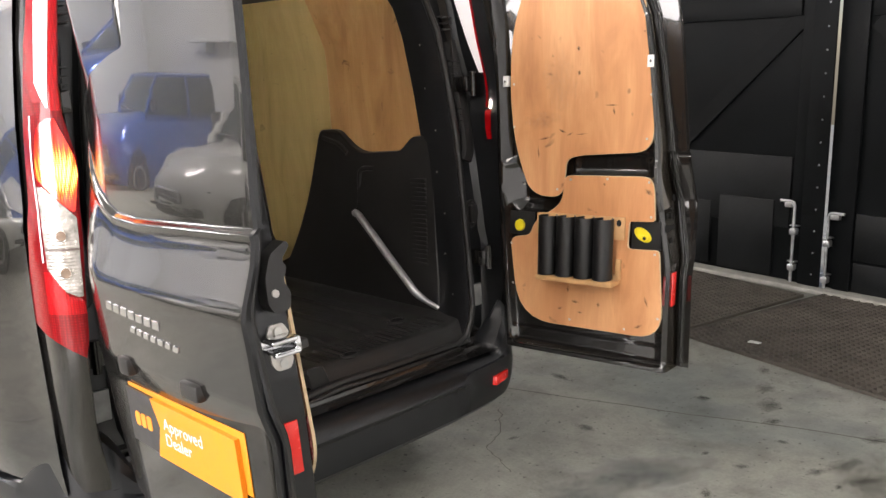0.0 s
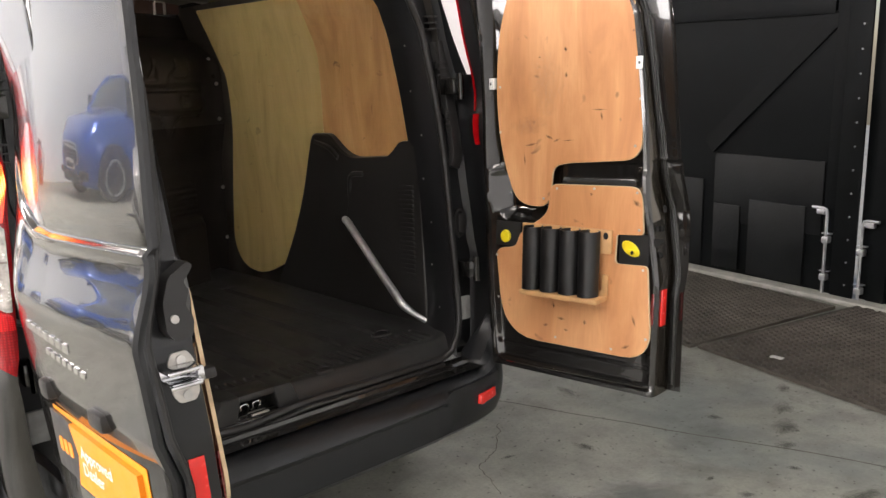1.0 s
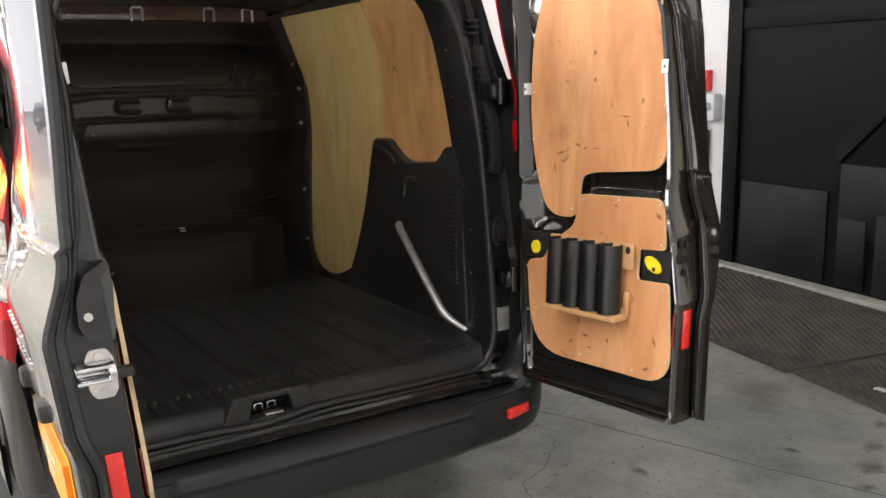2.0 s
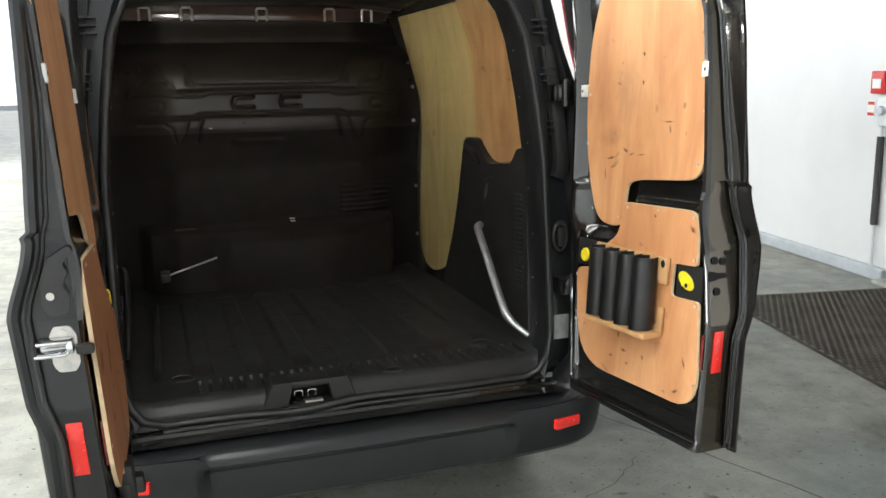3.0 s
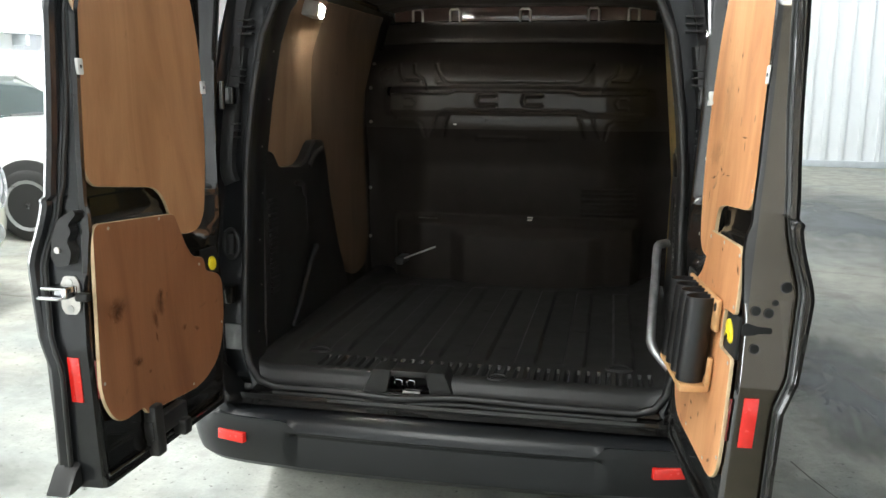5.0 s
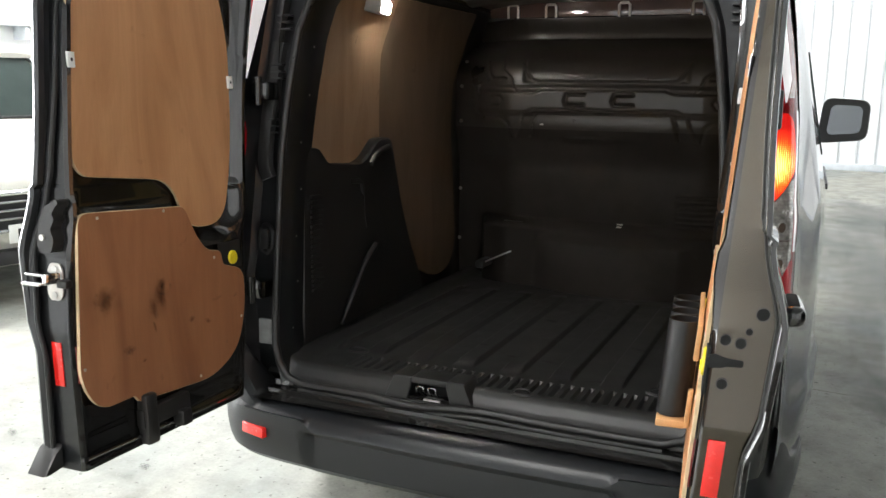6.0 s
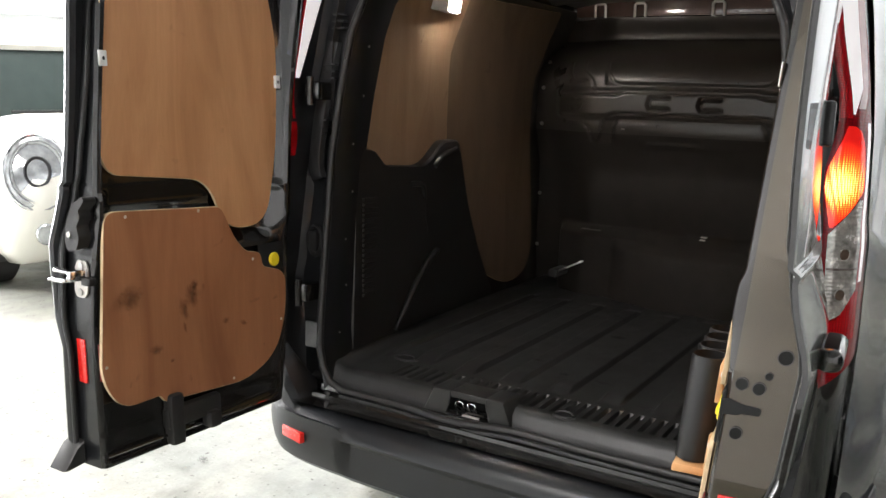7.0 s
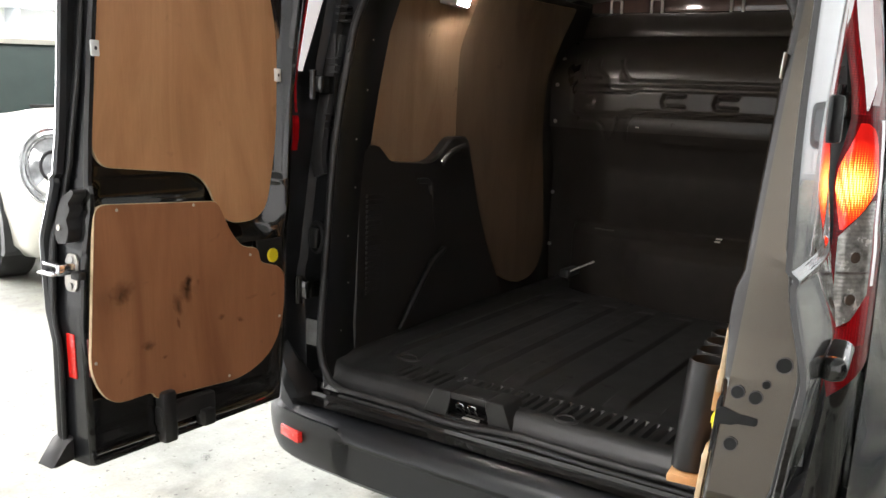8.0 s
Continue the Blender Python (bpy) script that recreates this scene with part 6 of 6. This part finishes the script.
FORWARD = rounded([(1.024, 1.38), (1.03, 1.2), (1.15, 0.9), (1.40, 0.76), (1.55, 0.70), (1.66, 0.683), (1.80, 0.70), (1.90, 0.80), (1.872, 1.08), (1.82, 1.40), (1.825, 1.6), (1.87, 1.76), (1.95, 1.88), (1.965, 1.985), (1.08, 1.965), (1.022, 1.73), (1.019, 1.55)], [0.01, 0.05, 0.1, 0.05, 0.05, 0.04, 0.08, 0.09, 0.1, 0.2, 0.1, 0.1, 0.06, 0.02, 0.02, 0.15, 0.1], 6)
for side in (1, -1):
    bm = bmesh.new()
    grid(bm, [0.2 + 0.04 * k for k in range(51)], [0.62 + 0.036 * k for k in range(40)], lambda y, z: Vector((side * (wall_x(z) + 0.014 + 0.006 * math.sin(y * 23) * soft(1.4, 1.3, z) - 0.07 * soft(0.36, 0.26, y)), y, z)))
    part("side_wall", bm, M["load_paint"], van)
    lay = lambda y, z, h: Vector((side * (wall_x(z) - h), y, z))
    board(van, lay, UPPER, 0.014, 0.004, M["ply_side"] if side > 0 else M["ply_side_shaded"], "side_board", "brown plywood side lining with dark scuffs")
    board(van, lay, FORWARD, 0.009, 0.001, M["ply_olive"] if side > 0 else M["ply_olive_shaded"], "side_board", "yellow-olive hardboard side lining" if side > 0 else "olive hardboard side lining, darkened for shade")
    for y, z in ((0.37, 1.42), (0.35, 1.7), (0.92, 1.5), (0.99, 1.9), (0.45, 1.93)):
        bm = bmesh.new()
        disc(bm, lay(y, z, 0.014), lay(y, z, 0.03) - lay(y, z, 0.02), 0.005, 0.002, 8)
        part("screw", bm, M["steel"], van)
    trim_at = lambda y, z, h: Vector((side * min(trim_face(y) - h, 0.80), y, z))
    tie_at = lambda y, z, h: Vector((side * (0.728 - h), y, z))
    bm = bmesh.new()
    prism(bm, TRIM, 0.0, -0.12, trim_at, 0.008)
    trim = part("arch_trim", bm, M["plastic"], van, "black moulded plastic wheel arch trim")
    bm = bmesh.new()
    prism(bm, [(0.35, 0.845), (0.60, 0.83), (0.575, 1.2), (0.34, 1.21)], 0.0012, -0.002, trim_at)
    part("vent", bm, M["hole"], trim)
    for k in range(20):
        z = 0.85 + 0.018 * k
        a, b = 0.356 - 0.012 * k / 19, 0.594 - 0.024 * k / 19
        bm = bmesh.new()
        prism(bm, [(a, z - 0.002), (b, z - 0.008), (b, z + 0.001), (a, z + 0.007)], 0.0095, 0.0, trim_at, 0.002)
        part("louvre", bm, M["seal"], trim)
    bm = bmesh.new()
    tube(bm, smooth_path([trim_at(0.69, 1.225, 0.0), trim_at(0.76, 1.22, 0.002), trim_at(0.785, 1.19, 0.002), trim_at(0.79, 1.1, 0.002), trim_at(0.81, 1.03, 0.002)], 5), 0.012, 8)
    tube(bm, smooth_path([trim_at(1.03, 1.35, -0.004), trim_at(0.92, 1.325, 0.001), trim_at(0.86, 1.285, 0.0)], 5), 0.012, 8)
    part("trim_bead", bm, M["plastic"], trim)
    bm = bmesh.new()
    path = smooth_path([tie_at(0.80, 1.03, 0.02), tie_at(0.74, 1.03, 0.052), tie_at(0.70, 1.005, 0.06), tie_at(0.62, 0.94, 0.065), tie_at(0.53, 0.868, 0.073), tie_at(0.42, 0.782, 0.081), tie_at(0.38, 0.745, 0.08), tie_at(0.345, 0.71, 0.056), tie_at(0.31, 0.677, 0.022)] if side > 0 else
                       [tie_at(0.86, 0.95, 0.02), tie_at(0.82, 0.94, 0.03), tie_at(0.76, 0.91, 0.034), tie_at(0.69, 0.84, 0.034), tie_at(0.62, 0.75, 0.03), tie_at(0.57, 0.68, 0.024)], 6)
    n = len(path)
    tube(bm, path, [(0.016 if side > 0 else 0.013) - 0.005 * soft(0.75, 0.9, k / n) for k in range(n)], 12)
    # Left bar is the same metal, blackened in colour for its shade.
    part("tie_bar", bm, M["galvanised"] if side > 0 else M["tube"], van, "bent bright metal tie-down bar" if side > 0 else "bent metal tie-down bar, darkened for shade")
    for k in range(7):
        z = 0.75 + 0.16 * k
        bm = bmesh.new()
        disc(bm, Vector((side * (lerp(z, OPENING) - 0.001), jamb_y(z) + 0.09 + 0.02 * (k % 2), z)), (-side, 0, 0), 0.0035, 0.002, 8)
        part("stud", bm, M["steel"], van)

# bulkhead: pressed steel, curling forward at its top
PRESSINGS = [[(0, 1.645), (0.30, 1.645), (0.335, 1.655), (0.36, 1.69), (0.385, 1.74)], [(0.41, 1.60), (0.432, 1.63), (0.445, 1.665), (0.49, 1.70), (0.50, 1.74)], [(0.47, 1.66), (0.55, 1.66), (0.575, 1.69), (0.59, 1.74)],
             [(0, 1.612), (0.28, 1.612), (0.32, 1.597), (0.62, 1.595)], [(0, 1.515), (0.33, 1.515), (0.36, 1.50), (0.62, 1.50)], [(0, 1.494), (0.31, 1.494), (0.33, 1.46), (0.345, 1.386)], [(0.60, 1.47), (0.49, 1.47), (0.455, 1.445), (0.44, 1.38)], [(0.38, 1.49), (0.395, 1.43), (0.42, 1.385)],
             [(0.54, 1.575), (0.5, 1.575), (0.485, 1.555), (0.5, 1.53), (0.54, 1.53)]]
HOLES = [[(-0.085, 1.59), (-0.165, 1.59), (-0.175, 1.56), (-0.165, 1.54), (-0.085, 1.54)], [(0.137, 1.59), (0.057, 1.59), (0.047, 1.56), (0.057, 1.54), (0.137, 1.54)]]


def bulkhead(x, z):
    """A bowed pressed panel: a beam at shoulder height, a roll above it that curls forward to a ledge, a hollow and a stepped foot below."""
    a = abs(x)
    y = 1.772 + 0.16 * soft(0.44, 0.78, a) + 0.12 * soft(1.47, 1.22, z) * (1 - 0.3 * soft(0.5, 0.78, a))
    t = min(1.0, max(0.0, (z - 1.65) / 0.207))
    y += 0.26 * t ** 2.3 + 0.012 * soft(1.857, 1.864, z) + 0.02 * soft(1.87, 1.97, z)
    e = 0.012 * soft(1.635, 1.655, z) * soft(1.80, 1.70, z) * soft(0.40, 0.37, a)
    e += 0.02 * soft(1.48, 1.505, z) * soft(1.635, 1.61, z) * soft(0.70, 0.64, a)
    e += 0.008 * math.exp(-((z - 1.42) / 0.05) ** 2) * soft(0.36, 0.32, a)
    if 1.08 < z < 1.76:
        q = a / 1.025
        e -= 0.009 * math.exp(-(off_line(q, z, PRESSINGS) / 0.006) ** 2)
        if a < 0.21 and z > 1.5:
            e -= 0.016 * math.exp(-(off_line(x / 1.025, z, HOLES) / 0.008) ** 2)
    e += 0.01 * math.exp(-((z - 1.378) / 0.012) ** 2) * soft(-0.2, -0.17, x) * soft(0.08, 0.03, x)
    vent = soft(0.34, 0.36, x) * soft(0.63, 0.61, x) * soft(0.985, 0.995, z) * soft(1.135, 1.125, z)
    e += vent * (0.004 + 0.004 * math.sin(z * 2 * math.pi / 0.026))
    e += 0.03 * max(0.0, 1 - ((z - 1.17) / 0.2) ** 2) * max(0.0, 1 - (x / 0.6) ** 2)
    e += 0.10 * soft(0.98, 0.93, z) * soft(0.66, 0.6, a) + 0.045 * soft(0.94, 0.88, z) * soft(0.40, 0.30, abs(x - 0.08))
    hump = 1 - ((x - 0.08) / 0.34) ** 2 - ((z - 0.72) / 0.27) ** 2
    e += 0.06 * soft(0.0, 1.0, hump)
    return Vector((x, y - e, z))


bm = bmesh.new()
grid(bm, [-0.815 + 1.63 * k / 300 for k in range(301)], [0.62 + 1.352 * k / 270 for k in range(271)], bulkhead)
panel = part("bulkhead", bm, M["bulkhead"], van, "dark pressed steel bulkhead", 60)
panel.data.materials.append(M["bulkhead_low"])
for q in panel.data.polygons:
    q.material_index = 1 if q.center.z < 1.42 else 0
for side in (1, -1):
    for z, x in ((0.824, 0.80), (1.091, 0.80), (1.449, 0.772), (1.625, 0.772), (1.75, 0.765)):
        bm = bmesh.new()
        disc(bm, bulkhead(side * x, z) + Vector((0, -0.001, 0)), (0, -1, 0), 0.010, 0.006, 10, 0.002)
        part("bolt", bm, M["steel"], van)
# Thin bars: a knob, a ledge, and two dashes that paint highlights.
for x, z, w in ((-0.44, 0.955, 0.05), (0.09, 0.972, 0.014), (0.09, 0.962, 0.012), (-0.29, 1.445, 0.008)):
    bm = bmesh.new()
    p = bulkhead(x, z)
    box(bm, x - w, x + w, p.y - 0.008, p.y + 0.02, z - 0.003, z + 0.003, 0.0015)
    part("bulkhead_mark", bm, M["steel"] if w < 0.02 else M["load_paint"], van)
# roof cross-member with slotted loops behind the bulkhead's top
bm = bmesh.new()
box(bm, -0.68, 0.68, 2.07, 2.11, 1.975, 2.05, 0.006)
member = part("roof_member", bm, M["roof_rail"], van, "brown-grey roof cross-member")
for x in (-0.55, -0.35, 0.02, 0.37, 0.57):
    bm = bmesh.new()
    tube(bm, [(x - 0.026, 2.062, 1.972), (x - 0.026, 2.058, 2.026), (x - 0.018, 2.056, 2.036), (x + 0.018, 2.056, 2.036), (x + 0.026, 2.058, 2.026), (x + 0.026, 2.062, 1.972)], 0.007, 8)
    part("slot", bm, M["steel"], member)

# lit load lamp high on the left-hand side
LAMP_TURN = pose(-0.682, 0.88, 1.905, 0, 0, 0) @ Matrix.Rotation(radians(12), 4, "Z") @ Matrix.Rotation(radians(8), 4, "Y")
lamp_box = lambda x, y, z: LAMP_TURN @ Vector((x, y, z))
bm = bmesh.new()
box(bm, -0.075, 0.0, -0.07, 0.07, -0.03, 0.03, 0.008, lamp_box)
lamp_body = part("load_lamp", bm, M["primer"], van, "small lit load space lamp")
bm = bmesh.new()
box(bm, -0.004, 0.006, -0.055, 0.055, -0.023, 0.023, 0.004, lamp_box)
part("diffuser", bm, M["dome"], lamp_body)

# bent steel rod hooked on the bulkhead, its glint painted on as plain white
bm = bmesh.new()
tube(bm, smooth_path([(-0.545, 1.71, 0.752), (-0.53, 1.692, 0.764), (-0.43, 1.582, 0.815), (-0.324, 1.466, 0.868)], 4), 0.0044, 8)
rod = tagged(link("wheel_brace", bm, M["white_clip"]), "thin bright steel wheel brace clipped at the bulkhead", "wheel brace")
rod.matrix_world = van.matrix_world
bm = bmesh.new()
box(bm, -0.572, -0.528, 1.66, 1.80, 0.735, 0.772, 0.008)
part("clip", bm, M["plastic"], rod)

# rack of black pipes on the right-hand door
rack = thing("pipe_rack", "four black plastic pipes in a pale wooden door rack", "rack", van.matrix_world.copy())
bm = bmesh.new()
box(bm, 0.238, 0.532, 0.883, 0.915, -0.022, -0.0112, 0.003, right_door_at)
box(bm, 0.238, 0.532, 0.881, 0.897, -0.078, -0.02, 0.003, right_door_at)
part("shelf", bm, M["pine"], rack)
bm = bmesh.new()
box(bm, 0.515, 0.535, 0.897, 0.965, -0.022, -0.0112, 0.003, right_door_at)
part("end_block", bm, M["pine"], rack)
bm = bmesh.new()
box(bm, 0.205, 0.545, 1.03, 1.105, -0.022, -0.0112, 0.003, right_door_at)
part("batten", bm, M["pine"], rack)
bm = bmesh.new()
oval(bm, right_door_at, 0.525, 1.086, -0.0235, -0.021, 0.009, 0.011)
part("hole", bm, M["hole"], rack)
for k in range(4):
    u = 0.268 + 0.0715 * k
    bm = bmesh.new()
    ro, ri, w = 0.0335, 0.03, -0.0475
    circ = [(math.cos(2 * math.pi * j / 22), math.sin(2 * math.pi * j / 22)) for j in range(22)]
    loft(bm, [[right_door_at(u + r * c, v, w + r * s) for c, s in circ] for r, v in ((ri, 0.899), (ro, 0.899), (ro, 1.1), (ro - 0.001, 1.102), (ri, 1.102), (ri, 0.905))])
    part("pipe", bm, M["tube"], rack)

# ---- parked cars ----


def car(label, m, paint, length=3.85, width=1.74, height=1.42, belt=0.92, hood=0.86, cab=(-0.42, 0.12), round_lamps=True, wheel_r=0.31, k_size=1.0, c0=-1.12, rake=0.62, lamp_z=0.70, lamp_k=1.0):
    """A parked car that faces +x, its front bumper at x = 0."""
    root = thing("parked_car", label, "car", m @ Matrix.Scale(k_size, 4), "cars parked in a row")
    hw = width / 2
    bm = bmesh.new()
    stations = [(0.0, 0.80, 0.40, 0.62), (-0.05, 0.90, 0.28, 0.72), (-0.16, 0.96, 0.2, 0.80), (-0.4, 0.99, 0.18, hood), (-0.8, 1.0, 0.17, hood + 0.02), (c0 - 0.03, 1.0, 0.17, belt), (-length * 0.6, 1.0, 0.17, belt), (-length + 0.5, 1.0, 0.18, belt + 0.02), (-length + 0.12, 0.96, 0.22, belt - 0.02), (-length, 0.88, 0.35, belt - 0.2)]
    rings = []
    for x, k, z0, z1 in stations:
        w = hw * k
        half = [(w * 0.88, z0), (w * 0.97, z0 + 0.08), (w, z0 + 0.4 * (z1 - z0)), (w * 0.99, z0 + 0.7 * (z1 - z0)), (w * 0.95, z1 - 0.07), (w * 0.86, z1), (w * 0.5, z1 + 0.03)]
        rings.append([Vector((x - 0.10 * (abs(y) / hw) ** 3 * (x > -0.3), y, z)) for y, z in half] + [Vector((x, 0, z1 + 0.035))] + [Vector((x - 0.10 * (abs(y) / hw) ** 3 * (x > -0.3), -y, z)) for y, z in reversed(half)])
    loft(bm, rings)
    body = part("body", bm, paint, root, "", 50)
    # cabin: glass with a painted roof and pillars
    c1 = -length + 0.35
    f0, f1 = c0 - rake, c1 + 0.4
    bm = bmesh.new()
    loft(bm, [[Vector((x, y, z)) for x, y in rounded([(a, -w), (a, w), (b, w), (b, -w)], 0.12, 4)] for a, b, w, z in ((c0, c1, hw * 0.90, belt - 0.02), ((c0 + f0) / 2, (c1 + f1) / 2 - 0.02, hw * 0.84, (belt + height) / 2), (f0, f1, hw * 0.74, height - 0.05))])
    part("glass", bm, M["glass"], body)
    bm = bmesh.new()
    loft(bm, [[Vector((x, y, z)) for x, y in rounded([(f0 + 0.04 - d, -w), (f0 + 0.04 - d, w), (f1 - 0.04 + d, w), (f1 - 0.04 + d, -w)], 0.12, 4)] for d, w, z in ((0.0, hw * 0.765, height - 0.075), (0.0, hw * 0.76, height - 0.04), (0.06, hw * 0.7, height - 0.01), (0.3, hw * 0.5, height))])
    part("roof", bm, paint, body)
    for side in (1, -1):
        bm = bmesh.new()
        tube(bm, [(c0 + 0.02, side * hw * 0.9, belt - 0.02), (f0 + 0.02, side * hw * 0.755, height - 0.05)], 0.035, 8)
        part("pillar", bm, paint, body)
        bm = bmesh.new()
        tube(bm, [((c0 + c1) / 2 - 0.1, side * hw * 0.90, belt - 0.02), ((f0 + f1) / 2 - 0.05, side * hw * 0.755, height - 0.05)], 0.035, 8)
        part("pillar", bm, paint, body)
        bm = bmesh.new()
        tube(bm, [(c1, side * hw * 0.86, belt - 0.02), (f1, side * hw * 0.73, height - 0.05)], 0.06, 8)
        part("pillar", bm, paint, body)
        bm = bmesh.new()
        box(bm, c0 - 0.28, c0 - 0.16, side * hw - 0.02 + (0 if side > 0 else -0.14), side * hw + 0.02 + (0.14 if side > 0 else 0), belt + 0.02, belt + 0.16, 0.03)
        part("door_mirror", bm, M["car_black"], body)
        for x in (-0.74, -length + 0.72):
            bm = bmesh.new()
            loft(bm, [[Vector((x + r * math.cos(a), side * y, max(0.19, wheel_r + 0.01 + r * math.sin(a)))) for a in (2 * math.pi * k / 24 for k in range(24))] for y, r in ((hw - 0.1, wheel_r + 0.07), (hw + 0.012, wheel_r + 0.07), (hw + 0.014, wheel_r + 0.06))])
            part("wheel_arch", bm, M["car_black"], body)
            bm = bmesh.new()
            loft(bm, [[Vector((x + r * math.cos(a), side * y, wheel_r + r * math.sin(a))) for a in (2 * math.pi * k / 24 for k in range(24))] for y, r in ((hw - 0.2, wheel_r - 0.02), (hw - 0.18, wheel_r), (hw + 0.01, wheel_r), (hw + 0.028, wheel_r - 0.025), (hw + 0.03, wheel_r - 0.1))])
            wheel = part("wheel", bm, M["tyre"], root)
            bm = bmesh.new()
            loft(bm, [[Vector((x + r * math.cos(a), side * y, wheel_r + r * math.sin(a))) for a in (2 * math.pi * k / 20 for k in range(20))] for y, r in ((hw, wheel_r - 0.09), (hw + 0.034, wheel_r - 0.09), (hw + 0.03, wheel_r - 0.12), (hw + 0.02, 0.05), (hw + 0.03, 0.03))])
            part("rim", bm, M["alloy"], wheel)
        # lamps
        bm = bmesh.new()
        if round_lamps:
            c, ax = Vector((-0.17, side * hw * 0.72, lamp_z)), Vector((0.9, side * 0.25, 0.3)).normalized()
            s = ax.cross(Vector((0, 0, 1))).normalized() * lamp_k
            t = s.cross(ax)
            loft(bm, [[c + ax * d + (s * math.cos(a) * r * 0.9 + t * math.sin(a) * r * 1.15) for a in (2 * math.pi * k / 24 for k in range(24))] for r, d in ((0.14, -0.08), (0.14, 0.045), (0.115, 0.06), (0.105, 0.05), (0.05, 0.065), (0.02, 0.07))])
        else:
            prism(bm, [(side * hw * a, b) for a, b in rounded([(0.5, 0.60), (0.9, 0.66), (0.93, 0.73), (0.6, 0.68)], 0.02, 3)], 0.02, -0.3, lambda y, z, d: Vector((d - 0.03 - 0.28 * (abs(y) / hw) ** 3, y, z)))
        lamp = part("head_lamp", bm, M["head_lamp"] if round_lamps else M["glass"], body)
        if round_lamps:
            for r, d, thick, mat in ((0.132, 0.052, 0.010, "chrome"), (0.104, 0.056, 0.007, "alloy"), (0.05, 0.066, 0.010, "car_black")):
                bm = bmesh.new()
                tube(bm, [c + ax * d + (s * math.cos(a) * r * 0.9 + t * math.sin(a) * r * 1.15) for a in (2 * math.pi * k / 24 for k in range(24))], thick, 6, True)
                part("bezel", bm, M[mat], lamp)
        bm = bmesh.new()
        if round_lamps:
            disc(bm, (-0.1, side * hw * 0.72, 0.40), (1, side * 0.15, 0), 0.065, 0.08, 18, 0.01)
            part("fog_lamp", bm, M["head_lamp"], body)
        else:
            box(bm, -0.16, 0.0, side * hw * 0.7 - 0.16, side * hw * 0.7 + 0.16, 0.30, 0.39, 0.03)
            part("air_intake", bm, M["car_black"], body)
    bm = bmesh.new()
    prism(bm, rounded([(-0.40, 0.46), (0.40, 0.46), (0.43, 0.60), (0.36, 0.68), (-0.36, 0.68), (-0.43, 0.60)], 0.05, 4), 0.018, -0.1, lambda y, z, d: Vector((d, y, z)), 0.004)
    grille = part("grille", bm, M["car_black"], body)
    bm = bmesh.new()
    tube(bm, [Vector((0.02, y, z)) for y, z in rounded([(-0.40, 0.46), (0.40, 0.46), (0.43, 0.60), (0.36, 0.68), (-0.36, 0.68), (-0.43, 0.60)], 0.06, 5)], 0.014, 8, True)
    part("surround", bm, M["chrome"], grille)
    for z in (0.53, 0.58, 0.63):
        bm = bmesh.new()
        tube(bm, [Vector((0.022, -0.39, z)), Vector((0.022, 0.39, z))], 0.008, 6)
        part("grille_bar", bm, M["chrome"], grille)
    bm = bmesh.new()
    box(bm, 0.02, 0.035, -0.26, 0.26, 0.385, 0.495, 0.003)
    plate = part("number_plate", bm, M["print_white"], body)
    bm = bmesh.new()
    box(bm, 0.035, 0.037, -0.21, 0.21, 0.41, 0.47)
    part("plate_bar", bm, M["plate_dark"], plate)
    bm = bmesh.new()
    box(bm, -0.1, 0.01, -0.5, 0.5, 0.25, 0.34, 0.02)
    part("lower_grille", bm, M["car_black"], body)
    bm = bmesh.new()
    tube(bm, [(c0 + 0.05, -hw * 0.6, belt + 0.05), (c0 + 0.02, 0.0, belt + 0.045), (c0 + 0.05, hw * 0.6, belt + 0.05)], 0.012, 6)
    part("wiper", bm, M["car_black"], body)
    return root


car("off-white small hatchback with round head lamps, parked", pose(-4.08, 2.3, 0, 0, 0, -16), M["cream_car"], 3.8, 1.70, 1.56, 1.03, 0.93, k_size=1.17, c0=-0.95, rake=0.4, lamp_z=0.745, lamp_k=1.5)
car("white saloon with slim dark head lamps, parked", pose(-4.3, 6.0, 0, 0, 0, 4), M["white_car"], 4.3, 1.70, 1.46, 1.0, 0.92, round_lamps=False, k_size=1.15)
car("bright blue metallic saloon, parked far back", pose(-5.6, 12.9, 0, 0, 0, -8), M["blue_car"], 4.3, 1.72, 1.5, 1.0, 0.93, round_lamps=False, k_size=1.15)
car("charcoal estate car seen through the far doorway", pose(-6.6, 33.0, 0, 0, 0, -25), M["dark_car"], 4.5, 1.86, 1.66, 1.05, 0.98, round_lamps=False)
